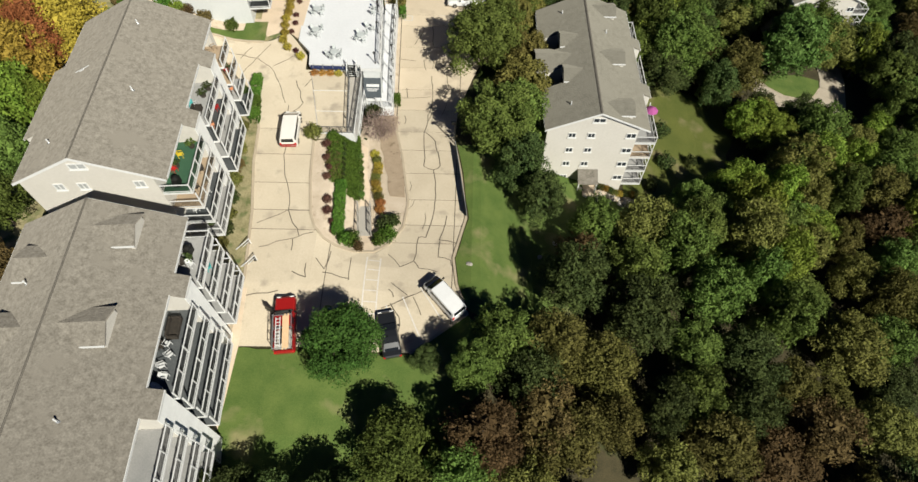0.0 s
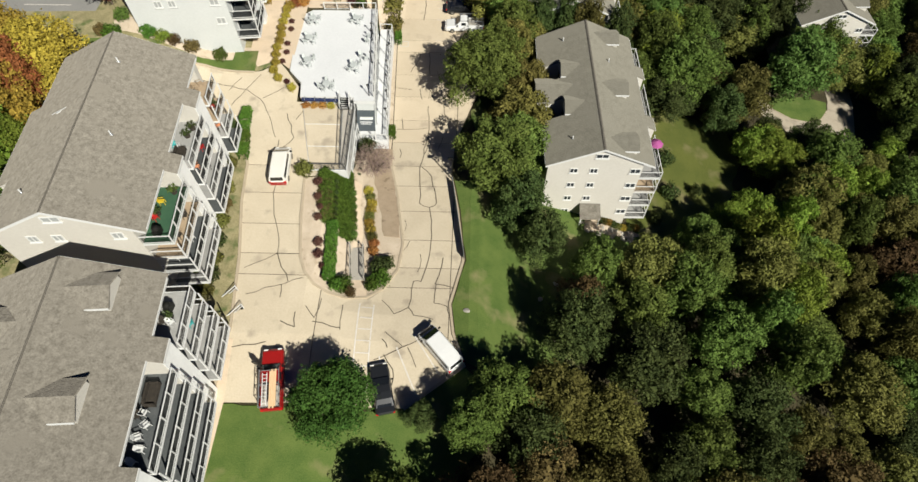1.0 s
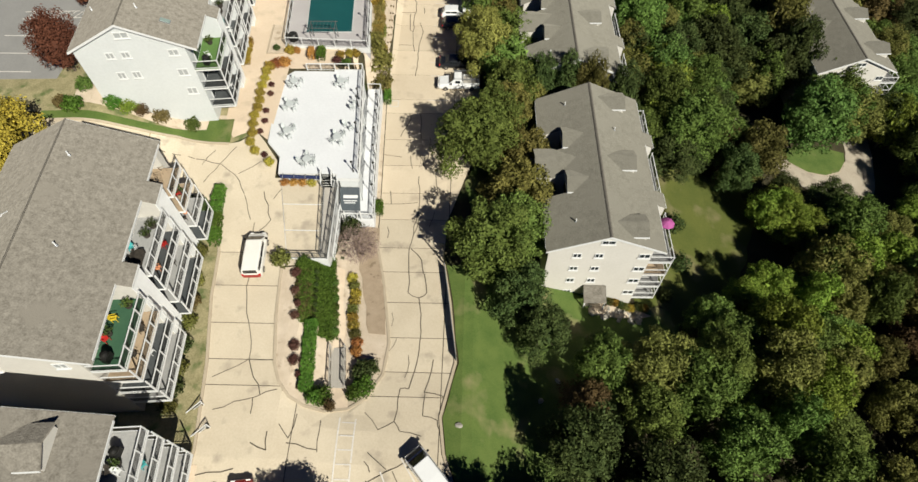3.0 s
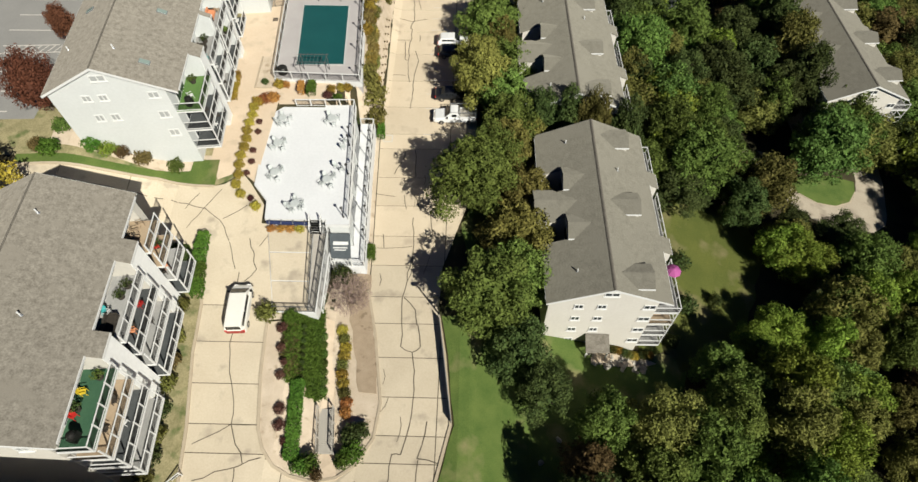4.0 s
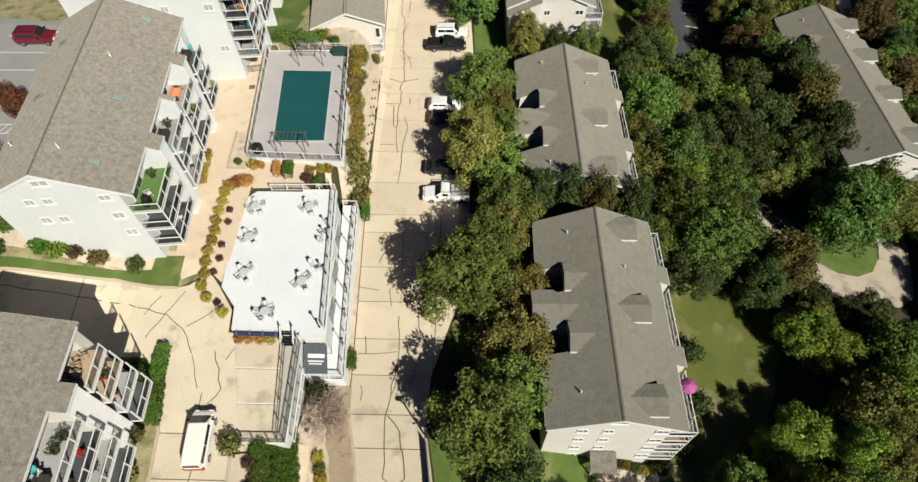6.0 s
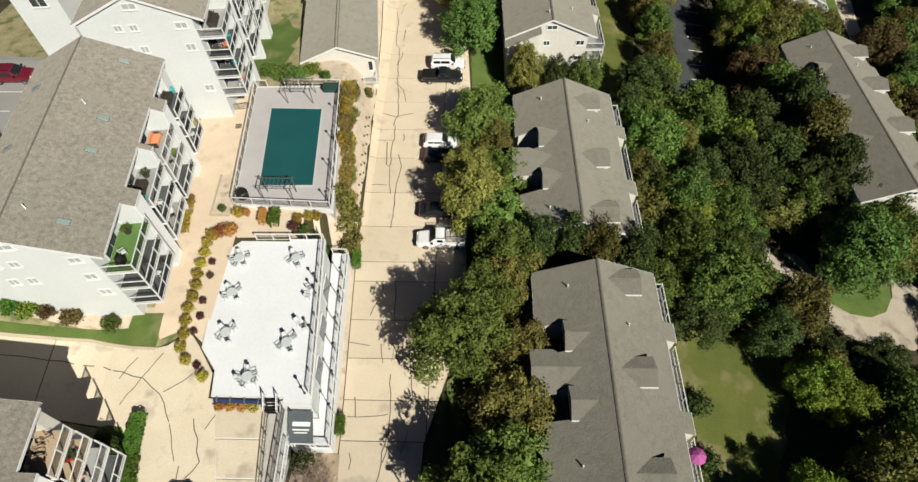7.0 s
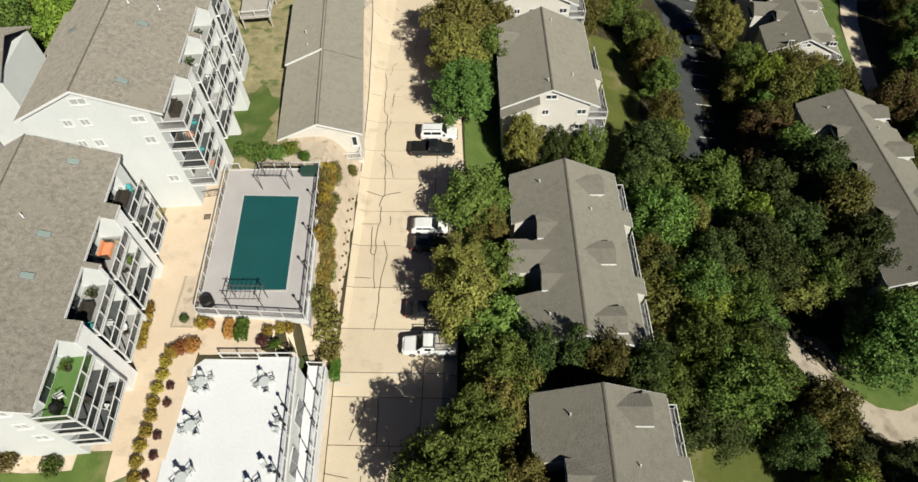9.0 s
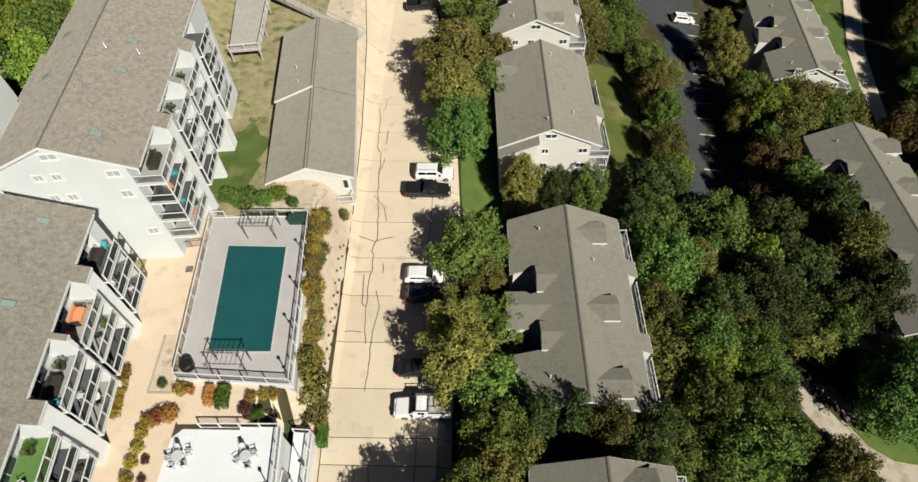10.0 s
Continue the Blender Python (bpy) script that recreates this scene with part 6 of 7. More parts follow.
SHAPES = {
    # length, half-width, bonnet height, belt height, roof height; cabin stations from the rear, in parts of the length
    "van": (5.0, 0.98, 1.12, 1.18, 1.85, (0.01, 0.03, 0.72, 0.86)),
    "suv": (4.9, 0.97, 1.08, 1.15, 1.80, (0.01, 0.06, 0.58, 0.72)),
    "hatch": (4.4, 0.9, 0.92, 1.0, 1.5, (0.03, 0.12, 0.55, 0.73)),
    "sedan": (4.8, 0.92, 0.9, 0.98, 1.42, (0.13, 0.27, 0.53, 0.69)),
    "pickup": (5.7, 1.0, 1.12, 1.18, 1.83, (0.40, 0.43, 0.60, 0.72)),
}


def vehicle(kind, paint, m, label, rack=False, lit=False):
    L, w, zb, zl, zt, (c0, c1, c2, c3) = SHAPES[kind]
    car = thing({"van": "van", "suv": "car", "hatch": "car", "sedan": "car", "pickup": "pickup_truck"}[kind], m, label, {"van": "van", "pickup": "truck"}.get(kind, "car"), "parked vehicles")
    y = lambda k: -L / 2 + L * k
    bm = B()
    bed = kind == "pickup"
    rear = 0.95 if bed else zl
    loft(bm, [ring(y(0), w * 0.93, 0.42, rear - 0.1), ring(y(0.03), w, 0.3, rear), ring(y(0.25), w, 0.26, rear), ring(y(0.4), w, 0.26, rear if bed else zl), ring(y(c3 - 0.02), w, 0.26, zl), ring(y(c3 + 0.04), w, 0.26, zb), ring(y(0.95), w * 0.97, 0.28, zb - 0.12), ring(y(0.99), w * 0.88, 0.34, zb - 0.3), ring(y(1.0), w * 0.8, 0.4, zb - 0.42)])
    body = part("body", bm, paint, car)
    bm = B()
    tw = w * 0.8
    loft(bm, [ring(y(c0), w * 0.95, zl - 0.12, zl + 0.03, 0.05), ring(y(c1), tw + 0.05, zl - 0.12, zt - 0.06, 0.1, tw), ring(y((c1 + c2) / 2), tw + 0.08, zl - 0.12, zt, 0.1, tw), ring(y(c2), tw + 0.06, zl - 0.12, zt - 0.03, 0.1, tw), ring(y(c3), w * 0.93, zl - 0.12, zl + 0.03, 0.05)])
    part("cabin", bm, paint, car)
    # glass
    bm = B()
    e = 0.02
    hexa(bm, [(-w * 0.86, y(c3) + e, zl + 0.06), (w * 0.86, y(c3) + e, zl + 0.06), (tw * 0.9, y(c2) + e + 0.03, zt - 0.1), (-tw * 0.9, y(c2) + e + 0.03, zt - 0.1),
              (-w * 0.86, y(c3) + e, zl + 0.1), (w * 0.86, y(c3) + e, zl + 0.1), (tw * 0.9, y(c2) + e + 0.05, zt - 0.05), (-tw * 0.9, y(c2) + e + 0.05, zt - 0.05)])
    bmesh.ops.recalc_face_normals(bm, faces=bm.faces)
    part("windshield", bm, CARGLASS, car)
    bm = B()
    hexa(bm, [(-tw * 0.9, y(c0) - 0.02 + 0.0, zl + 0.06), (tw * 0.9, y(c0) - 0.02, zl + 0.06), (tw * 0.85, y(c1) - 0.03, zt - 0.14), (-tw * 0.85, y(c1) - 0.03, zt - 0.14),
              (-tw * 0.9, y(c0) + 0.05, zl + 0.06), (tw * 0.9, y(c0) + 0.05, zl + 0.06), (tw * 0.85, y(c1) + 0.04, zt - 0.14), (-tw * 0.85, y(c1) + 0.04, zt - 0.14)])
    bmesh.ops.recalc_face_normals(bm, faces=bm.faces)
    part("rear_window", bm, CARGLASS, car)
    cuts = [c1 + 0.02, c2 - 0.02] if bed else [c1 + 0.03, (c1 + c2) / 2 - 0.02, c2 - 0.01]
    for sx in (-1, 1):
        for a, b in zip(cuts, cuts[1:]):
            bm = B()
            x0, x1 = sx * (w * 0.95), sx * (tw + 0.075)
            hexa(bm, [(x0 - sx * 0.06, y(a + 0.01), zl + 0.06), (x0 - sx * 0.06, y(b - 0.005), zl + 0.06), (x1 - sx * 0.05, y(b - 0.01), zt - 0.2), (x1 - sx * 0.05, y(a + 0.015), zt - 0.2),
                      (x0 - sx * 0.01, y(a + 0.01), zl + 0.06), (x0 - sx * 0.01, y(b - 0.005), zl + 0.06), (x1 + sx * 0.02, y(b - 0.01), zt - 0.2), (x1 + sx * 0.02, y(a + 0.015), zt - 0.2)])
            bmesh.ops.recalc_face_normals(bm, faces=bm.faces)
            part("side_window", bm, CARGLASS, car)
        bm = B()
        box(bm, *sorted((sx * w, sx * (w + 0.22))), y(c3) - 0.35, y(c3) - 0.2, zl + 0.02, zl + 0.2)
        part("mirror", bm, DARKMETAL if kind != "hatch" else paint, car)
        bm = B()
        box(bm, *sorted((sx * w * 0.45, sx * w * 0.82)), y(0.972), y(0.99), zb - 0.36, zb - 0.2)
        part("headlight", bm, LAMPG, car)
        bm = B()
        box(bm, *sorted((sx * w * 0.72, sx * w * 0.97)), y(0) - 0.02, y(0.03), 0.7, rear - 0.08)
        part("tail_light", bm, REDLENS, car)
    wheel = None
    for sx in (-1, 1):
        for k in (0.19, 0.81):
            mw = pose(sx * (w - 0.1), y(k), 0.34, 0, 90 * sx, 0)
            if wheel is None:
                bm = B()
                lathe(bm, [(0.2, -0.11), (0.32, -0.11), (0.34, -0.06), (0.34, 0.08), (0.32, 0.12), (0.2, 0.12)], 18)
                wheel = part("wheel", bm, RUBBER, car)
                wheel.matrix_local = mw
                bm = B()
                lathe(bm, [(0.05, 0.1), (0.19, 0.12), (0.2, 0.13), (0.06, 0.14)], 12)
                part("rim", bm, CHROME, wheel)
            else:
                o = again(wheel, car, mw)
                rim_ob = new("rim", wheel.children[0].data)
                rim_ob.parent = o
    bm = B()
    box(bm, -w * 0.9, w * 0.9, y(1.0) - 0.1, y(1.0) + 0.06, 0.36, 0.58)
    part("bumper", bm, DARKMETAL if kind in ("van", "suv") else CHROME, car)
    if bed:
        bm = B()
        for a in ((-w * 0.9, w * 0.9, y(0.015), y(0.03)), (-w * 0.97, -w * 0.86, y(0.03), y(0.395)), (w * 0.86, w * 0.97, y(0.03), y(0.395))):
            box(bm, a[0], a[1], a[2], a[3], 0.9, 1.22)
        part("bed_wall", bm, paint, car)
        bm = B()
        box(bm, -w * 0.85, w * 0.85, y(0.035), y(0.39), 0.955, 0.975)
        part("bed_liner", bm, WOODG if rack else DARKMETAL, car)
    if rack:
        for sx in (-1, 1):
            bm = B()
            beam(bm, (sx * w * 0.88, y(0.03), 1.9), (sx * w * 0.88, y(0.62), 1.95), 0.06)
            part("rack_rail", bm, STEEL, car)
            for k in (0.04, 0.2, 0.38):
                bm = B()
                beam(bm, (sx * w * 0.9, y(k), 1.1), (sx * w * 0.88, y(k), 1.9), 0.05)
                part("rack_post", bm, STEEL, car)
        for k in (0.04, 0.2, 0.38, 0.6):
            bm = B()
            beam(bm, (-w * 0.9, y(k), 1.93), (w * 0.9, y(k), 1.93), 0.06)
            part("rack_bar", bm, STEEL, car)
    elif kind == "suv":
        for sx in (-1, 1):
            bm = B()
            beam(bm, (sx * tw * 0.8, y(0.1), zt + 0.05), (sx * tw * 0.8, y(0.55), zt + 0.05), 0.05)
            part("roof_rail", bm, DARKMETAL, car)
    return car


WHITE = car_paint("white_car_paint", (0.60, 0.60, 0.59))
CREAM = car_paint("cream_car_paint", (0.62, 0.60, 0.55))
RED = car_paint("red_car_paint", (0.24, 0.009, 0.008))
BLACK = car_paint("black_car_paint", (0.012, 0.013, 0.015))
MAROON = car_paint("maroon_car_paint", (0.10, 0.01, 0.018))
SILVER = car_paint("silver_car_paint", (0.35, 0.36, 0.38))


def park(kind, paint, x, y, heading, label, **kw):
    """heading: degrees anticlockwise from north (+y)."""
    a = radians(heading)
    f, s = Vector((-math.sin(a), math.cos(a))), Vector((math.cos(a), math.sin(a)))
    zf, zr = H(x + 1.5 * f.x, y + 1.5 * f.y), H(x - 1.5 * f.x, y - 1.5 * f.y)
    zl, zt = H(x - 0.8 * s.x, y - 0.8 * s.y), H(x + 0.8 * s.x, y + 0.8 * s.y)
    m = pose(x, y, (zf + zr) / 2 + 0.05) @ pose(0, 0, 0, 0, 0, heading) @ pose(0, 0, 0, math.degrees(math.atan2(zf - zr, 3)), math.degrees(math.atan2(zl - zt, 1.6)), 0)
    return vehicle(kind, paint, m, label, **kw)


truck = park("pickup", RED, -17.95, 17.95, 7, "red pickup truck with an open door and loaded rack", rack=True)
bm = B()
for x in (-0.55, -0.15):
    beam(bm, (x, -2.6, 2.02), (x, 0.35, 2.02), 0.06)
for k in range(9):
    beam(bm, (-0.55, -2.4 + k * 0.32, 2.02), (-0.15, -2.4 + k * 0.32, 2.02), 0.05)
lad = part("ladder", bm, TRIM)
lad.matrix_world = truck.matrix_world.copy()
tagged(lad, "white aluminium ladder on a truck rack", "ladder")
PINE = surface("fresh_pine", (0.55, 0.36, 0.2), (0.66, 0.46, 0.28), 2.0, 0.7, 10, 0.05)
plank0 = None
for k in range(4):
    m = truck.matrix_world @ pose(0.16 + k * 0.155, -1.25 + 0.16 * (k % 2), 2.0)
    if plank0 is None:
        bm = B()
        box(bm, -0.07, 0.07, -1.6, 1.7, 0, 0.09)
        plank0 = part("plank", bm, PINE)
        plank0.matrix_world = m
        tagged(plank0, "fresh pine plank on a truck rack", "plank", "planks")
    else:
        plank0 = copy_thing(plank0, m)
bm = B()
hexa(bm, [(0, 0, 0.35), (0.95, 0, 0.35), (0.95, 0.09, 0.35), (0, 0.09, 0.35), (0, 0, 1.15), (0.95, 0, 1.15), (0.95, 0.09, 1.15), (0, 0.09, 1.15)])
hexa(bm, [(0.05, 0.02, 1.15), (0.9, 0.02, 1.15), (0.9, 0.06, 1.15), (0.05, 0.06, 1.15), (0.15, 0.0, 1.7), (0.75, 0.0, 1.7), (0.75, 0.05, 1.7), (0.15, 0.05, 1.7)])
d = part("door", bm, DARKMETAL, truck, "open dark-lined door")
d.matrix_local = pose(-1.0, 1.35, 0.05, 0, 0, 155)
park("sedan", BLACK, -8.05, 17.8, 14, "black sedan half hidden beside a round tree")
bayvan = park("van", WHITE, -2.65, 21.8, 41, "white passenger van with a dark bonnet in a marked bay")
bm = B()
hexa(bm, [(-0.84, 1.98, 1.10), (0.84, 1.98, 1.10), (0.78, 2.3, 0.99), (-0.78, 2.3, 0.99), (-0.84, 1.98, 1.15), (0.84, 1.98, 1.15), (0.78, 2.3, 1.04), (-0.78, 2.3, 1.04)])
bmesh.ops.recalc_face_normals(bm, faces=bm.faces)
part("bonnet_cover", bm, DARKMETAL, bayvan, "black bonnet cover")
upvan = park("van", CREAM, -21.55, 42.4, 3, "white van with a red-banded tail on the upper drive")
bm = B()
for z0, z1 in ((0.5, 0.66), (0.76, 0.98)):
    box(bm, -0.86, 0.86, -2.56, -2.49, z0, z1)
part("tail_band", bm, RED, upvan)
park("pickup", WHITE, -1.5, 73.2, 91, "white work pickup with a steel ladder rack", rack=True)
park("hatch", WHITE, -2.3, 88.8, -90, "white hatchback parked under a tree")
park("hatch", BLACK, -2.1, 86.2, -90, "dark hatchback in the shade of a tree")
park("sedan", BLACK, -1.9, 77.4, -90, "dark sedan in the shade of a tree")
park("suv", WHITE, -1.9, 104.7, -90, "white sport utility car with a roof rack")
park("pickup", BLACK, -2.6, 101.7, -90, "black pickup truck in a parking bay")
park("pickup", BLACK, -5.6, 143.2, -84, "black pickup truck at the far end of the drive")
park("suv", WHITE, 46.4, 164.3, -84, "white sport utility car on the asphalt lot")
park("sedan", SILVER, 46.9, 148.6, -84, "silver sedan in the shade on the asphalt lot")
park("sedan", BLACK, 45.6, 151.6, -84, "dark sedan in the shade on the asphalt lot")
park("suv", MAROON, -52.0, 88.6, -88, "maroon sport utility car on the upper lot")
park("sedan", BLACK, -52.5, 42.0, 10, "dark car half hidden under trees")

# ---- trees and shrubs ----
def crown_clumps(r, R, height, n, low):
    """Clump centres over an uneven egg of radius R between low and height, the widest part below the middle."""
    cs, rs_ = [], []
    turn, lean = r.uniform(0, 6.28), r.uniform(0.08, 0.22)
    for i in range(n):
        h = ((i + r.random()) / n) ** 0.85
        a = i * 2.4 + r.uniform(-0.5, 0.5)
        wide = math.sqrt(max(0.03, 1 - ((h - 0.40) / 0.63) ** 2)) * (1 + lean * math.sin(a + turn))
        k = R * wide * (0.52 + 0.36 * r.random())
        cs.append((k * math.cos(a), k * math.sin(a), low + (height - low) * (0.06 + 0.9 * h)))
        rs_.append(R * (0.15 + 0.15 * r.random()) * (0.72 + 0.28 * wide))
    return cs, rs_


def make_tree(seed, R, height, leaves, label, group, count=3600, size=0.27, low=0.24, clumps=26):
    """A tapered trunk with limbs, and a clumped crown. Built at the origin; returns the thing."""
    r = np.random.default_rng(seed)
    t = thing("tree", Matrix(), label, "tree", group)
    cs, q = crown_clumps(r, R, height, clumps, height * low)
    bm = B()
    top = Vector((r.uniform(-0.2, 0.2), r.uniform(-0.2, 0.2), height * 0.62))
    rod(bm, (0, 0, -1.0), (0, 0, height * 0.3), 0.09 * R ** 0.7, 0.065 * R ** 0.7, 8)
    rod(bm, (0, 0, height * 0.3), top, 0.065 * R ** 0.7, 0.03 * R ** 0.7, 7)
    for i in r.choice(len(cs), min(11, len(cs)), replace=False):
        h = height * r.uniform(0.22, 0.5)
        rod(bm, (0, 0, h), Vector(cs[i]), 0.035 * R ** 0.7, 0.012, 5)
    part("trunk", bm, BARK, t)
    # the inner foliage: fewer, broader sprays round the limbs
    mid = height * (low + 1) / 2
    inner = [(0, 0, mid - height * 0.16), (0, 0, mid), (0, 0, mid + height * 0.15)]
    me = leaf_mesh("crown", cs, q, count, size, r, leaves, inner=(inner, [R * 0.60, R * 0.60, R * 0.38], 1700, 0.40))
    o = new("crown", me)
    o.parent = t
    return t


KINDS = {}
for key, seed, R, h, leaves, label, n, size, low, cl in (
        ("green_a", 1, 4.0, 8.6, "green", "broad green-leaved tree with a clumped crown", 8800, 0.155, 0.2, 46),
        ("green_b", 2, 4.0, 9.2, "green", "tall green-leaved tree with an uneven crown", 8800, 0.155, 0.2, 40),
        ("deep_a", 3, 4.0, 9.0, "deep", "dark green tree with a dense crown", 8800, 0.155, 0.16, 44),
        ("deep_b", 4, 4.0, 9.8, "deep", "dark green tree with an open lumpy crown", 8800, 0.155, 0.2, 36),
        ("bright_a", 5, 4.0, 8.4, "bright", "fresh yellow-green tree with a loose crown", 8800, 0.155, 0.2, 40),
        ("olive_a", 6, 4.0, 8.6, "olive", "olive-brown autumn tree with a clumped crown", 8800, 0.155, 0.2, 42),
        ("olive_b", 7, 4.0, 9.4, "olive", "olive autumn tree with an uneven crown", 8800, 0.155, 0.2, 38),
        ("rust_a", 8, 4.0, 8.8, "rust", "rust-brown autumn tree with thinning leaves", 7000, 0.14, 0.2, 40),
        ("amber_a", 9, 4.0, 8.8, "amber", "golden amber autumn tree behind apartments", 8800, 0.155, 0.2, 42),
        ("orange_a", 10, 4.0, 8.2, "russet", "russet autumn tree by the apartments", 7000, 0.14, 0.2, 38),
        ("blue_a", 11, 4.0, 9.0, "blue", "fresh green leafy tree beside the drive", 8800, 0.155, 0.14, 40),
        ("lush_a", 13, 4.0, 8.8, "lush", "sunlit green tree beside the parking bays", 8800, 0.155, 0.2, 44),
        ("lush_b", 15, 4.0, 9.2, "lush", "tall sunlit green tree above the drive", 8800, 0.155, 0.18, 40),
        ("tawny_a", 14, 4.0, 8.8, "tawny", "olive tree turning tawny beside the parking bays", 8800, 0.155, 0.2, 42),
        ("flame_a", 16, 4.0, 8.6, "orange", "bright orange autumn tree behind apartments", 8800, 0.15, 0.2, 42),
        ("round_a", 12, 4.0, 6.6, "round", "dense round green tree on the lawn's edge", 17000, 0.14, 0.06, 80)):
    KINDS[key] = (seed, R, h, leaves, label, n, size, low, cl)
BUILT = {}
rv = random.Random(77)


def tree(key, x, y, R, height=None, group="estate trees"):
    seed, R0, h0, leaves, label, n, size, low, cl = KINDS[key]
    s = R / R0
    k = (height / h0) if height else s ** 0.6
    if key not in BUILT:
        BUILT[key] = make_tree(seed, R0, h0, LEAVES[leaves], label, group, n, size, low, cl)
        t = BUILT[key]
        t.matrix_world = pose(x, y, H(x, y) - 0.1, 0, 0, rv.uniform(0, 360)) @ Matrix.Diagonal((s, s, k, 1))
        return t
    first = BUILT[key]
    keep = first.scale.copy()
    first.scale = (1, 1, 1)
    t = copy_thing(first, pose(x, y, H(x, y) - 0.1, 0, 0, rv.uniform(0, 360)) @ Matrix.Diagonal((s, s, k, 1)))
    first.scale = keep
    return tagged(t, group=group)


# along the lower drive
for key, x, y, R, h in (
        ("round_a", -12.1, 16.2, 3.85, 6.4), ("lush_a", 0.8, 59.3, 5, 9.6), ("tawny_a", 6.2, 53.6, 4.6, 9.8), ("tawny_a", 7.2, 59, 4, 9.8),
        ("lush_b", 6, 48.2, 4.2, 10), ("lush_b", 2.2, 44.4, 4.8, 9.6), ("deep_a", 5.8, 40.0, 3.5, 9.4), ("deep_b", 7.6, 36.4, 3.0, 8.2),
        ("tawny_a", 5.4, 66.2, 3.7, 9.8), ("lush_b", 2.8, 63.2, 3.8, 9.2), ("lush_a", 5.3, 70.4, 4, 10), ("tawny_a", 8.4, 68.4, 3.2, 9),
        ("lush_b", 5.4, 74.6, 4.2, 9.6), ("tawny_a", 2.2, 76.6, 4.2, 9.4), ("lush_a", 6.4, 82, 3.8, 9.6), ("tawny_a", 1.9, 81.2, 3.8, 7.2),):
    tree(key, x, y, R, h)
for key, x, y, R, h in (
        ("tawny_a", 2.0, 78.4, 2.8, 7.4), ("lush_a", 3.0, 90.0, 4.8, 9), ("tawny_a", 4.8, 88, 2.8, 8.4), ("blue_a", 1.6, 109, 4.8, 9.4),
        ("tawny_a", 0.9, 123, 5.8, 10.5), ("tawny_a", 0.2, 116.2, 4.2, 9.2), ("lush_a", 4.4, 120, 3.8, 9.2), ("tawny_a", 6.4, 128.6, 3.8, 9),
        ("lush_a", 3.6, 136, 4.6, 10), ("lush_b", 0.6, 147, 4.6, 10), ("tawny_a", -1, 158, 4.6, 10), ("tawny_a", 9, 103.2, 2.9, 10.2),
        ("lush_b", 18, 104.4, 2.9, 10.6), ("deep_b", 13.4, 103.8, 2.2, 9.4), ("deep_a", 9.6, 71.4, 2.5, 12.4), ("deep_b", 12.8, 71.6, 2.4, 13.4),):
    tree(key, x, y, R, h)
for key, x, y, R, h in (
        ("olive_a", 16.2, 71.3, 2.8, 14.6), ("deep_b", 20.2, 71.4, 2.8, 14.6), ("rust_a", 12.4, 30, 3, 6.4), ("green_b", 3.2, 17.2, 3.4, 7.8),
        ("green_b", 0.2, 14, 2.6, 6.4), ("deep_b", -4.2, 15.2, 1.5, 3.4), ("green_a", -6.4, 6.8, 4, 7.6), ("rust_a", 1.6, 8.2, 3.9, 8.6),
        ("olive_a", 8.9, 8.8, 4.2, 9.2), ("deep_a", 6, 13.4, 3.6, 9), ("green_b", -10.6, 0, 3.4, 8), ("olive_b", -2.4, -1.2, 4.2, 10),
        ("green_a", -0.6, 4.2, 3.2, 8), ("olive_a", 5.4, 3.6, 3.6, 9), ("deep_a", -16.2, 1.6, 3.3, 7), ("deep_b", -20.6, 2.4, 2.8, 6.4), ("deep_a", -15.5, -2.5, 4.2, 10), ("deep_b", -19.5, -1, 3.2, 7),):
    tree(key, x, y, R, h)
# valley trees round the lawn and the lane
for key, x, y, R, h in (
        ("green_a", 26.8, 93.4, 5.2, 13), ("green_b", 35.6, 102.2, 5.6, 13), ("deep_a", 38.3, 92.3, 5.2, 13), ("blue_a", 29.3, 83, 4.6, 13),
        ("deep_b", 44.1, 103.6, 5, 12.5), ("deep_a", 54.6, 105.8, 5.2, 12.5), ("blue_a", 54.9, 80.6, 6.2, 12.8), ("green_a", 56.6, 84.8, 4.2, 10.5), ("deep_b", 54, 65.6, 3.2, 7),
        ("olive_a", 56, 126.5, 4.5, 13), ("green_a", 61, 126.6, 4.5, 13), ("olive_b", 65.4, 128.4, 4, 12), ("green_b", 60.4, 88, 4.8, 12.5),
        ("deep_b", 41.2, 73.6, 3.0, 7.5), ("deep_a", 46.6, 66.2, 3.0, 6.0), ("deep_b", 51, 63.8, 3.2, 6), ("olive_a", 56.4, 62.2, 3.2, 5.5),):
    tree(key, x, y, R, h, "valley woods")
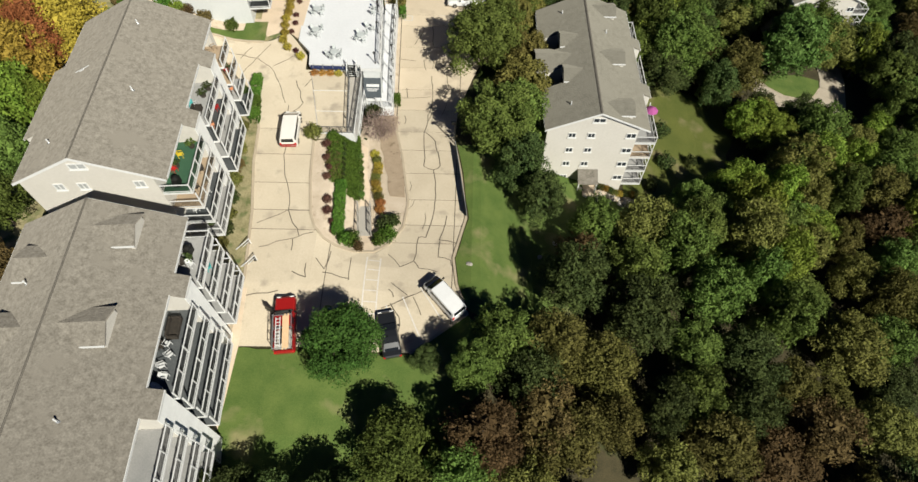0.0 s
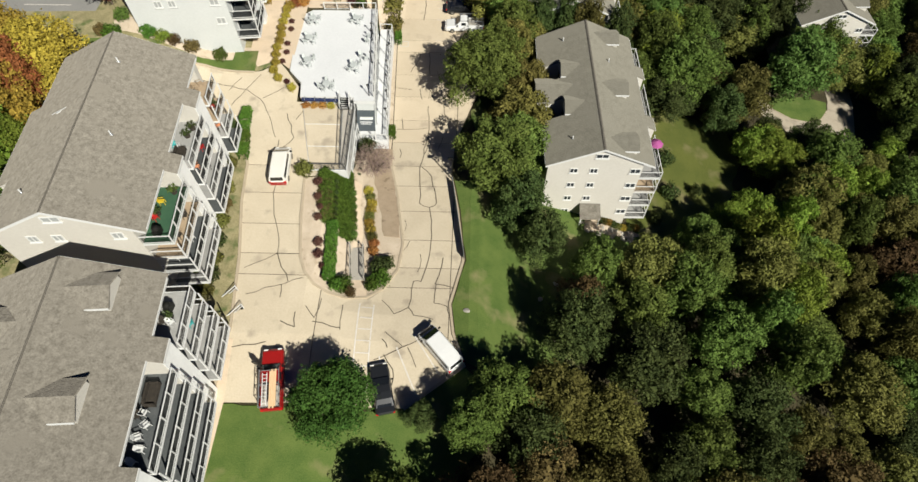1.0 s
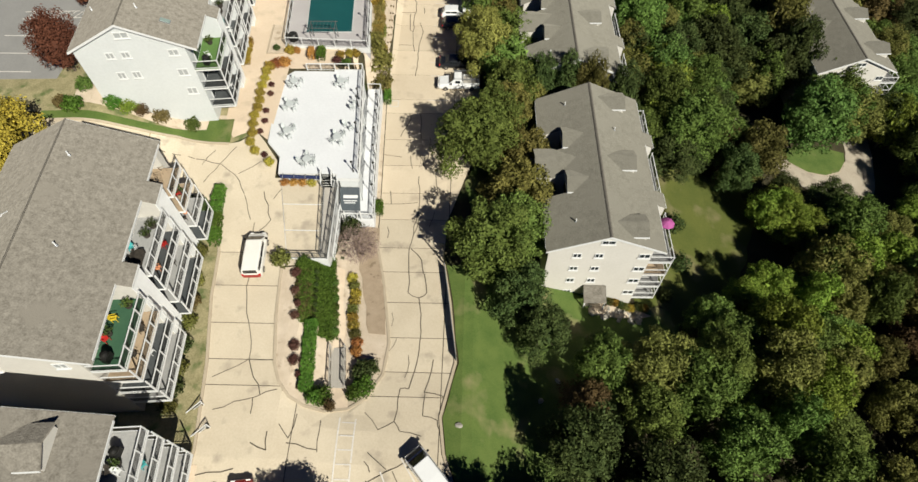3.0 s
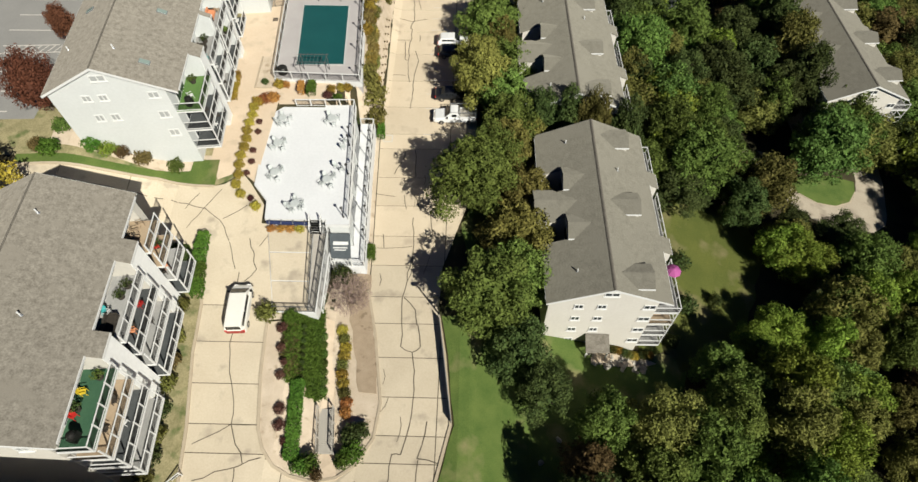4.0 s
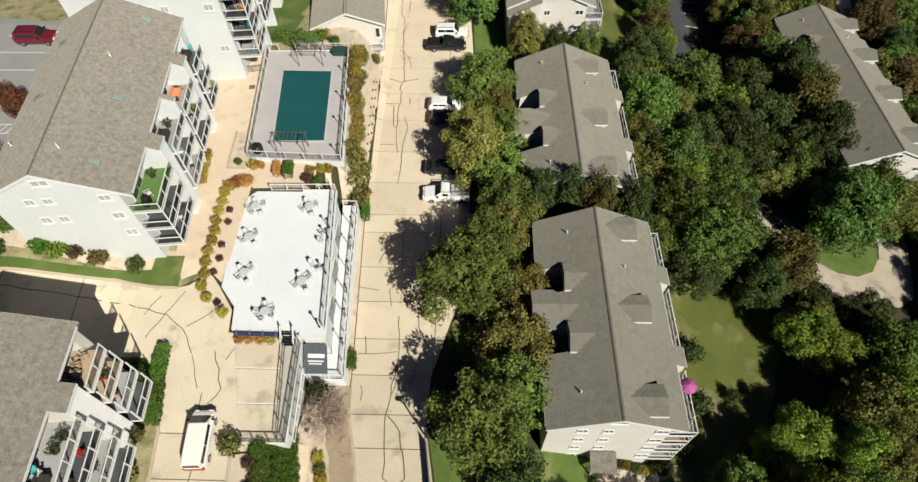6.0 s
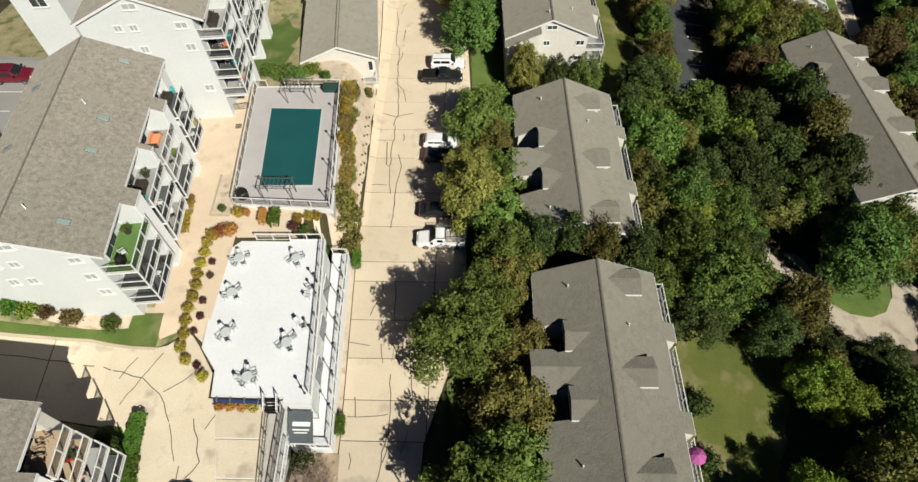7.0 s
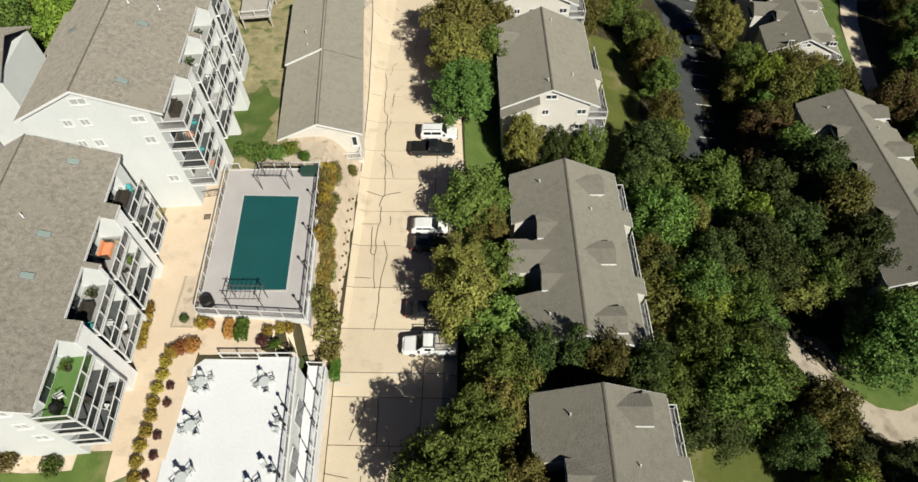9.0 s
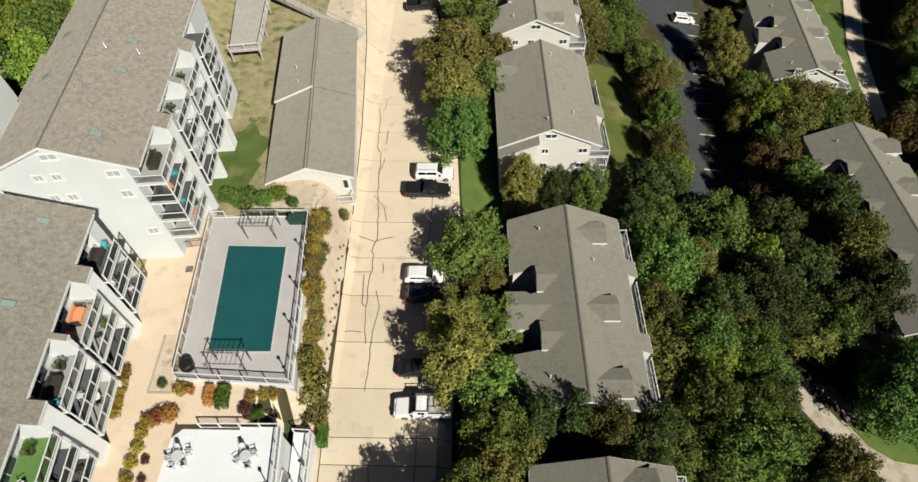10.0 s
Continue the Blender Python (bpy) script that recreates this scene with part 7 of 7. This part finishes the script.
for key, x, y, R, h in (
        ("olive_b", 62, 60.6, 3.4, 6), ("green_a", 67.2, 60, 3.6, 7.5), ("green_b", 71.6, 69, 4.2, 9), ("green_b", 72.6, 77, 4.4, 10),
        ("deep_a", 69, 83.4, 4, 10), ("deep_b", 38.4, 79.6, 3.6, 9), ("green_b", 37, 74, 4.2, 10), ("deep_a", 41, 90.6, 4.6, 12),
        ("green_b", 49.2, 90.6, 4.2, 11), ("deep_b", 44.6, 97.4, 4.6, 12), ("deep_a", 53.8, 92.6, 4.2, 15.5), ("olive_a", 52.6, 98.6, 4.6, 16.5),
        ("deep_a", 52.2, 105.5, 4.4, 16.5), ("green_a", 51.6, 112, 4.4, 12), ("olive_b", 51.4, 119, 4.2, 10.5), ("green_b", 52.4, 125, 4.2, 9),):
    tree(key, x, y, R, h, "valley woods")
for key, x, y, R, h in (
        ("olive_a", 49.6, 131, 3.6, 8), ("green_a", 51.4, 138.5, 3.6, 8), ("deep_b", 46.7, 95, 5.2, 12.5), ("bright_a", 33.4, 113.5, 3.0, 8.5),
        ("olive_a", 33.6, 120.5, 3.2, 8.5), ("green_b", 34.2, 128, 3.4, 9), ("olive_b", 35.4, 136, 3.6, 9), ("olive_a", 55.2, 124.4, 4.6, 12),
        ("bright_a", 52.6, 130.6, 4.4, 11.6), ("olive_b", 66.8, 133.8, 4, 10), ("rust_a", 75.8, 128, 4.6, 12), ("green_b", 31.6, 72, 5.2, 13),
        ("green_a", 27.8, 76.4, 4, 12.5), ("bright_a", 43.4, 61.6, 3.6, 8), ("bright_a", 47.6, 59.4, 3.2, 7.5), ("lush_a", 29.6, 42.8, 3.1, 7), ("lush_b", 28.4, 37.8, 3.2, 7), ("bright_a", 35.0, 46.8, 3.0, 6.5), ("olive_a", 47.6, 51, 5, 11), ("bright_a", 24.4, 33, 3.9, 7),):
    tree(key, x, y, R, h, "valley woods")
for key, x, y, R, h in (
        ("bright_a", 31, 33.6, 3.8, 6.5), ("bright_a", 45.5, 40.6, 4, 7.5), ("green_a", 60.6, 84, 4.4, 10.5), ("deep_a", 50, 91, 4.6, 12),
        ("green_a", 36, 84.4, 3.8, 11), ("deep_b", 32.4, 89.4, 4, 12), ("deep_b", 24.8, 100.4, 3.6, 10.4), ("deep_a", 25.4, 86.4, 3, 11),):
    tree(key, x, y, R, h, "valley woods")

# the wood itself: scattered, denser near, keeping clear of lawns, lanes and walls
CLEAR_NEAR = [
    [(17, 33.5), (28, 38.5), (38, 47), (44, 55), (42, 64), (34, 68.5), (26, 68), (20, 69)],
    [(5, 34), (24, 42), (24, 69), (5, 69)],
    [(5, 68), (23.5, 68), (23.5, 97), (5, 97)],
    [(5, 97), (24, 97), (24, 127), (5, 127)],
    [(4, 127), (21, 127), (20, 156), (3, 156)]]
CLEAR_FAR = [
    [(54, 84), (73, 84), (70, 123), (50, 123)],
    [(47, 128), (67, 128), (63, 160), (43, 160)],
    [(40, 88), (38, 81), (42.4, 71), (47, 62.6), (58, 57.4), (72, 57), (73, 80), (62, 82), (50, 84), (45, 89)],
    [(31.5, 107), (46, 107), (58, 182), (29, 182)],
    [(-30, 3), (-6, 3.5), (-2, 8), (3, 14), (9, 20), (10.5, 28), (9, 34), (7, 44), (-30, 60)],
    [(23, 112), (31.6, 112), (32.4, 144), (22, 144)],
    [(54, 133), (76, 133), (84, 130), (90, 160), (99, 192), (80, 192), (66, 168), (54, 166)]]
CLEAR = CLEAR_NEAR + CLEAR_FAR
PLACED = [(o.matrix_world.translation.x, o.matrix_world.translation.y, 4.2) for o in scene.objects if o.name.startswith("tree")]
MIX = ["green_a", "deep_a", "deep_b", "green_b", "olive_a", "deep_a", "olive_b", "olive_a", "rust_a", "bright_a", "green_a", "olive_b", "green_b"]
SUNNY = ["bright_a", "green_a", "bright_a", "olive_b"]
wood = 0
for _ in range(9000):
    if wood >= 244:
        break
    y = rv.uniform(-22, 196)
    x = rv.uniform(-12 if y < 4 else 5, 50 + 0.42 * max(0, y))
    if any(inside(x, y, c) for c in CLEAR):
        continue
    gap = 4.8 if y < 30 else 4.3 if y < 75 else (5.0 if y < 120 else 6.2)
    R = rv.uniform(2.6, 4.6) if y < 75 else rv.uniform(3.4, 5.4)
    if any((x - a) ** 2 + (y - b) ** 2 < gap ** 2 for a, b, _r in PLACED):
        continue
    PLACED.append((x, y, R))
    sunny = 20 < x < 40 and 24 < y < 46
    key = rv.choice(SUNNY if sunny else MIX)
    if 17 < x < 46 and 27 < y < 50 and key != "bright_a":
        key = {"deep_a": "lush_b", "green_a": "lush_a", "rust_a": "olive_b", "olive_a": "bright_a", "green_b": "bright_a"}.get(key, key)
    elif x > 46 and 38 < y < 66:
        key = {"deep_a": "green_a", "deep_b": "olive_b"}.get(key, key)
    elif x > 14 and y < 34:
        key = {"green_b": "olive_a", "deep_b": "rust_a", "green_a": "deep_a", "bright_a": "green_b"}.get(key, key)
    tall = rv.uniform(6.5, 11.5) if y < 72 else rv.uniform(7.5, 12.0)
    if sunny:
        tall += 1.5
    elif 24 < x < 56 and 8 < y < 30:
        tall *= 0.82
    tree(key, x, y, R, tall, "valley woods")
    wood += 1
for key, x, y, R, h in (
        ("lush_a", 33.2, 142.6, 4.0, 8), ("tawny_a", 32.8, 132.4, 3.6, 8.5), ("green_a", 28.2, 146.5, 4, 8), ("olive_b", 48.2, 152, 3.6, 11),
        ("tawny_a", 50, 145.6, 3.6, 10.5), ("lush_b", 51, 133.6, 4, 11), ("olive_a", 57.6, 133.6, 4.2, 12), ("tawny_a", 62.4, 133.2, 4.0, 11.2),
        ("green_b", 67.4, 133.6, 3.4, 8.5), ("olive_b", 90.4, 155, 4.2, 8), ("green_b", 87.6, 144.6, 4.2, 8),
        ("olive_a", 85.6, 137, 4.2, 8.5), ("rust_a", 82, 131.5, 3.6, 8), ("green_b", 97.5, 170, 5, 9), ("green_a", 72.4, 62.4, 3.8, 9), ("bright_a", 67.4, 66.2, 2.6, 5.5),
        ("bright_a", 44.4, 60.3, 3.4, 8.5)):
    tree(key, x, y, R, h, "valley woods")

# west side
for key, x, y, R, h in (
        ("amber_a", -48.6, 42.6, 4.4, 10), ("amber_a", -46.4, 49.4, 4.4, 8.8), ("amber_a", -52.6, 51.4, 5, 9.5), ("flame_a", -47.6, 46.0, 2.9, 10.2), ("bright_a", -47.4, 39.4, 3.0, 7.5), ("bright_a", -48.2, 37, 3.8, 12),
        ("green_a", -46, 31.6, 3.4, 8), ("bright_a", -50.5, 31, 4, 10), ("bright_a", -53, 41.6, 4, 9), ("green_a", -45.2, 25.8, 3, 7),
        ("rust_a", -42.5, 19.5, 2.6, 8), ("orange_a", -45.4, 63.4, 3.2, 7.5), ("orange_a", -47.8, 75.2, 1.8, 5), ("green_a", -51.0, 104.5, 3.4, 10),
        ("bright_a", -43.6, 104.5, 3.6, 12), ("green_a", -44.5, 110.5, 4.2, 13), ("bright_a", -45, 117.5, 4.2, 13), ("green_b", -51.5, 106, 4.2, 13),):
    tree(key, x, y, R, h)
for key, x, y, R, h in (
        ("green_a", -46.5, 124, 4.4, 13), ("bright_a", -52, 114.5, 4.4, 13), ("green_b", -50, 99.5, 3.6, 11), ("bright_a", -41, 132, 4, 12),
        ("green_b", -25, 152, 4, 10),):
    tree(key, x, y, R, h)


BUSHES = {}


def bush(kind, x, y, R, h, leaves, label, group, z=None):
    """A low rounded shrub of many leaves."""
    key = (kind, leaves)
    if key not in BUSHES:
        r = np.random.default_rng(len(BUSHES) + 40)
        if kind == "box":
            cs = [(u, v, 0.55) for u in (-0.6, 0, 0.6) for v in (-0.6, 0, 0.6)]
            q = [0.5] * 9
        else:
            cs = [(0.55 * math.cos(a), 0.55 * math.sin(a), 0.45 + 0.12 * math.sin(3 * a)) for a in np.linspace(0, 5.5, 7)] + [(0, 0, 0.62)]
            q = [0.42] * 7 + [0.5]
        BUSHES[key] = leaf_mesh("shrub", cs, q, 900, 0.11, r, LEAVES[leaves], 0.85, 0.35)
    o = new("shrub", BUSHES[key])
    o.matrix_world = pose(x, y, (H(x, y) if z is None else z), 0, 0, rv.uniform(0, 360)) @ Matrix.Diagonal((R, R, h, 1))
    return tagged(o, label, "shrub", group)


def hedge(x0, y0, x1, y1, w, h, leaves, label, z=None):
    """A clipped hedge between two points."""
    r = np.random.default_rng(int(abs(x0 * 31 + y0 * 7)))
    L = math.hypot(x1 - x0, y1 - y0)
    n = int(L * w * 330 + L * h * 300)
    u = r.random((n, 3))
    face = r.random(n)
    u[face < 0.5, 2] = 1
    side = (face >= 0.5)
    u[side, 0] = np.round(u[side, 0])
    end = face > 0.9
    u[end, 0] = r.random(end.sum())
    u[end, 1] = np.round(u[end, 1])
    lump = 1 + 0.06 * np.sin(u[:, 1] * L * 3.1)
    p = np.stack([(u[:, 0] - 0.5) * w * lump, u[:, 1] * L, u[:, 2] * h * lump], 1) + r.normal(size=(n, 3)) * 0.05
    nrm = np.where((u[:, 2] > 0.99)[:, None], [0, 0, 1], np.stack([np.sign(u[:, 0] - 0.5), np.zeros(n), np.full(n, 0.3)], 1)) + 0.5 * r.normal(size=(n, 3))
    nrm /= np.linalg.norm(nrm, axis=1)[:, None]
    a = np.cross(nrm, r.normal(size=(n, 3)))
    a /= np.linalg.norm(a, axis=1)[:, None]
    b = np.cross(nrm, a)
    s = 0.1 * (0.7 + 0.6 * r.random(n))[:, None]
    v = np.stack([p - a * s, p - b * s * 0.6, p + a * s, p + b * s * 0.6], 1).reshape(-1, 3)
    me = bpy.data.meshes.new("hedge")
    me.from_pydata(v.tolist(), [], np.arange(n * 4).reshape(-1, 4).tolist())
    me.materials.append(LEAVES[leaves])
    o = new("hedge", me)
    z = min(H(x0, y0), H(x1, y1)) if z is None else z
    o.matrix_world = pose(x0, y0, z, 0, 0, math.degrees(math.atan2(-(x1 - x0), y1 - y0)))
    return tagged(o, label, "hedge", "clipped hedges")


# hedges before the balconies, rows by the deck, the island
for y0, y1, x in ((43.6, 45.4, -26.25), (45.5, 47.2, -26.55), (47.3, 48.6, -26.9), (48.7, 50.8, -27.0)):
    hedge(x, y0, x - 0.12, y1, 1.0, 1.15, "hedge", "clipped bright green hedge before balconies")
for k in range(10):
    bush("round", -24.95 - 0.05 * k + 0.1 * math.sin(k * 1.7), 56.9 + k * 1.28, 0.63, 1.0, "yellow", "rounded golden-yellow shrub in a row", "golden shrubs")
for x, y in ((-24.2, 55.7), (-22.3, 54.2)):
    bush("round", x, y, 0.6, 1.0, "yellow", "rounded golden-yellow shrub in a row", "golden shrubs")
for x, y in ((-24.3, 66.2), (-24.1, 64.6), (-24.05, 61.7), (-23.85, 60.0), (-24.15, 58.5), (-23.1, 55.3)):
    bush("round", x, y, 0.42, 0.6, "plum", "small dark plum shrub beside the deck", "plum shrubs")
bush("round", -25.0, 73.0, 0.5, 0.8, "deep", "small dark plant in the dry bed", "bed plants")
for x, y, R, l in ((-24.4, 69.9, 0.95, "orange"), (-23.4, 70.2, 0.9, "orange"), (-25.1, 69.4, 0.8, "amber"), (-23.1, 72.5, 0.8, "amber"), (-22.2, 72.4, 0.5, "orange")):
    bush("round", x, y, R, 1.0, l, "orange-tinted autumn shrub by the deck", "autumn shrubs")
for k in range(5):
    bush("round", -28.4 - 0.1 * k, 70.2 + k * 0.95, 0.72, 1.1, "amber", "golden autumn shrub under balconies", "autumn shrubs")
for k in range(4):
    bush("round", -20.2 + k * 1.0, 51.7, 0.62, 0.9, "orange" if k < 3 else "yellow", "russet shrub at the foot of the deck", "autumn shrubs", 1.2)
hedge(-20.2, 71.0, -20.4, 72.8, 0.6, 0.9, "orange", "low russet hedge between deck and pool", 2.45)
hedge(-18.9, 70.8, -19.1, 72.8, 0.9, 1.0, "hedge", "clipped green hedge between deck and pool", 2.45)
for x, y, l in ((-16.9, 70.8, "plum"), (-15.6, 70.4, "hedge"), (-16.6, 71.9, "amber"), (-15.4, 72.2, "yellow"), (-14.6, 72.2, "amber")):
    bush("round", x, y, 0.65, 0.9, l, "mixed autumn shrub between deck and pool", "autumn shrubs", 2.4)
hedge(-10.2, 50.6, -10.25, 52.4, 0.8, 1.0, "hedge", "clipped green hedge by the terrace corner")
hedge(-10.9, 69.4, -11.0, 71.4, 0.8, 1.0, "hedge", "clipped green hedge by the terrace steps")
for k in range(44):
    bush("round", -12.55 - 0.026 * k + rv.uniform(-0.5, 0.5), 76.4 + k * 0.375, rv.uniform(0.75, 1.15), rv.uniform(1.1, 1.6), ("straw", "olive", "straw", "amber")[k % 4], "tan ornamental grass clump on the pool bank", "bank shrubs")
for x, y, R in ((-12.2, 74.4, 2.2), (-11.9, 72.4, 1.7), (-12.8, 75.9, 1.6)):
    bush("round", x, y, R, 2.6, "tawny", "large tawny-green shrub on the pool bank", "bank shrubs")
for k in range(22):
    bush("round", -11.75 - 0.02 * k + (0.25 if k % 2 else 0), 76.0 + k * 0.78, 0.2, 0.25, "rust", "tiny low plant in gravel beside the drive", "edging plants")
for x, y, R, l in ((-13.5, 93.6, 0.9, "olive"), (-12.4, 96.4, 0.9, "olive"), (-22.6, 95.2, 1.7, "green"), (-24.6, 95.8, 1.2, "green"), (-19.0, 96.0, 1.3, "bright"), (-20.4, 95.2, 1.3, "green"), (-17.0, 94.6, 0.7, "hedge")):
    bush("round", x, y, R, 1.4, l, "leafy shrub behind the pool", "pool shrubs")
# island
for x, y, R in ((-16.5, 35.9, 0.5), (-16.0, 32.8, 0.62), (-15.8, 31.4, 0.62), (-15.2, 30.1, 0.45), (-14.9, 29.0, 0.45), (-16.9, 38.6, 0.5), (-17.2, 40.6, 0.6), (-16.4, 37.2, 0.4)):
    bush("round", x, y, R, 0.7, "plum", "small dark plum shrub in pale gravel", "plum shrubs")
def groundcover(poly, count, size, deep, leaves, label):
    """A mat of low leaves over a piece of ground."""
    r = np.random.default_rng(count)
    xs, ys = [p[0] for p in poly], [p[1] for p in poly]
    cs = []
    while len(cs) < count // 30:
        x, y = r.uniform(min(xs), max(xs)), r.uniform(min(ys), max(ys))
        if inside(x, y, poly):
            cs.append((x, y, H(x, y) + 0.12 + 0.1 * math.sin(x * 2.3) * math.sin(y * 1.9)))
    me = leaf_mesh("groundcover", cs, [deep] * len(cs), count, size, r, LEAVES[leaves], 0.45, 0.2)
    return tagged(new("groundcover", me), label, "groundcover", kind="stuff")


groundcover([(-17.2, 42.2), (-14.2, 44.2), (-12.7, 34.6), (-14.1, 34.4), (-14.5, 36.0), (-16.0, 35.4)], 30000, 0.11, 0.4, "hedge", "dense green ivy covering the island slope")
groundcover([(-17.2, 41.1), (-15.9, 41.3), (-15.5, 38.9), (-15.1, 35.7), (-16.0, 35.6), (-16.7, 37.6)], 5200, 0.1, 0.36, "plumgreen", "low bronze-green planting between gravel and ivy")
hedge(-14.35, 28.6, -14.95, 35.6, 1.0, 1.0, "hedge", "long clipped green hedge beside the ivy slope")
# dark shrubs added in place of the stepped hedge's row of shadows
for k in range(8):
    bush("round", -14.78 - 0.06 * k, 36.1 + k * 0.7, 0.26, 0.8, "deep", "small dark shrub standing in for a shadow on the ivy", "ivy row shrubs")
for k in range(7):
    bush("round", -12.9 - 0.12 * k, 35.4 + k * 0.9, 0.5, 0.6, "green", "low green shrub beside the island path", "groundcover")
for x, y, R, l in ((-12.9, 28.4, 1.15, "hedge"), (-13.6, 28.2, 0.9, "hedge"), (-12.1, 27.5, 0.65, "rust"), (-9.6, 31.2, 1.25, "deep"), (-8.9, 31.6, 1.0, "deep"), (-9.4, 29.6, 1.3, "hedge"), (-10.1, 28.9, 0.9, "hedge")):
    bush("round", x, y, R, 1.4, l, "leafy shrub at the island's rounded end", "island shrubs")
for k in range(10):
    bush("round", -10.5 - 0.17 * k + rv.uniform(-0.25, 0.25), 33.4 + k * 0.95, 0.7, 0.7, ("yellow", "amber", "olive")[k % 3] if k > 1 else "orange", "golden autumn shrub along the island path", "golden shrubs")
bush("round", -18.9, 42.0, 1.2, 1.6, "olive", "spiky olive shrub at the corner of the drive", "island shrubs")
bush("round", -12.6, 47.6, 1.2, 1.6, "deep", "dark green shrub by the terrace", "island shrubs", -1.5)
# shrubs under the balconies and the gable
for x, y, R, l in ((-27.2, 42.6, 0.75, "olive"), (-27.1, 39.4, 1.0, "olive"), (-26.8, 37.0, 1.0, "rust"), (-26.7, 34.8, 1.15, "olive"), (-26.6, 32.4, 1.15, "deep"), (-26.4, 30.2, 1.2, "olive"), (-26.3, 28.4, 1.2, "deep"), (-26.2, 26.6, 0.9, "olive")):
    bush("round", x, y, R, 1.7, l, "brownish-green shrub under the balconies", "wall shrubs")
for x, y, R, l in ((-39.6, 58.9, 1.1, "hedge"), (-38.2, 58.9, 1.2, "bright"), (-37.0, 59.0, 0.9, "rust"), (-35.2, 59.0, 1.15, "rust"), (-32.0, 58.9, 0.95, "green"), (-43.4, 57.7, 1.3, "hedge"), (-44.8, 57.9, 0.8, "rust"), (-43.0, 60.5, 1.0, "green")):
    bush("round", x, y, R, 1.5, l, "shrub in the border under the gable", "wall shrubs")
# the one at (32.6, 53.6) is added in place of a dark shadow blob
for x, y, R in ((28.6, 58.6, 1.75), (28.3, 52.1, 1.6), (32.6, 53.6, 1.0), (25.0, 46.4, 1.0)):
    bush("round", x, y, R, 1.9, "deep", "dark rounded shrub on the valley lawn", "lawn shrubs")
for k in range(9):
    bush("round", 16.6 + k * 0.66, 43.9 + 0.2 * math.sin(k), 0.62, 0.9, ("deep", "olive", "amber")[k % 3], "mixed border plant under the valley gable", "border plants")

# bare mauve tree beside the terrace
r = np.random.default_rng(5)
bare = thing("bare_tree", pose(-11.5, 45.3, H(-11.5, 45.3)), "bare mauve-grey ornamental tree with fine twigs", "tree")
bm = B()
for k in range(5):
    a = k * 1.3
    rod(bm, (0, 0, -0.5), (0.5 * math.cos(a), 0.5 * math.sin(a), 1.3), 0.07, 0.045, 6)
part("trunk", bm, BARK, bare)
verts, faces = [], []
for _ in range(1500):
    d = r.normal(size=3)
    d /= np.linalg.norm(d)
    c = d * r.random() ** 0.4 * np.array([2.3, 2.3, 1.2]) + np.array([0, 0, 2.2])
    e = d + 0.7 * r.normal(size=3)
    e /= np.linalg.norm(e)
    s = np.cross(e, r.normal(size=3))
    s = s / np.linalg.norm(s) * 0.022
    l = 0.3 + 0.35 * r.random()
    n0 = len(verts)
    verts += [(c - s).tolist(), (c + s).tolist(), (c + e * l + s * 0.3).tolist(), (c + e * l - s * 0.3).tolist()]
    faces.append((n0, n0 + 1, n0 + 2, n0 + 3))
me = bpy.data.meshes.new("twig_crown")
me.from_pydata(verts, [], faces)
me.materials.append(TWIG)
tw = new("twig_crown", me)
tw.parent = bare

# stones under the valley gable and loose rocks
rk = random.Random(3)
stone0 = None
for k in range(64):
    x, y = 14.2 + rk.uniform(0, 7.2), 42.6 + rk.uniform(-0.75, 0.75)
    m = pose(x, y, H(x, y), rk.uniform(-20, 20), rk.uniform(-20, 20), rk.uniform(0, 360)) @ Matrix.Diagonal((rk.uniform(0.15, 0.42), rk.uniform(0.14, 0.32), rk.uniform(0.1, 0.22), 1))
    if stone0 is None:
        bm = B()
        bmesh.ops.create_icosphere(bm, subdivisions=2, radius=1.0)
        for v in bm.verts:
            v.co *= 1 + 0.22 * noise.noise(v.co * 1.7)
        stone0 = part("stone", bm, STONE)
        stone0.matrix_world = m
        tagged(stone0, "pale rough limestone rock in a border", "rock", "border rocks")
    else:
        o = new("stone", stone0.data)
        o.matrix_world = m
        tagged(o, "pale rough limestone rock in a border", "rock", "border rocks")
for x, y in ((-0.2, 26.3), (8.0, 30.5), (10, 33)):
    o = new("stone", stone0.data)
    o.matrix_world = pose(x, y, H(x, y), 0, 0, x * 50) @ Matrix.Diagonal((0.4, 0.26, 0.2, 1))
    tagged(o, "pale rough limestone rock on the bank", "rock", "border rocks")

for x, y, R, h in ((-28.4, 47.9, 0.9, 2.0), (-29.6, 48.6, 0.8, 1.7)):
    bush("round", x, y, R, h, "deep", "dark evergreen shrub at the building's corner", "wall shrubs")
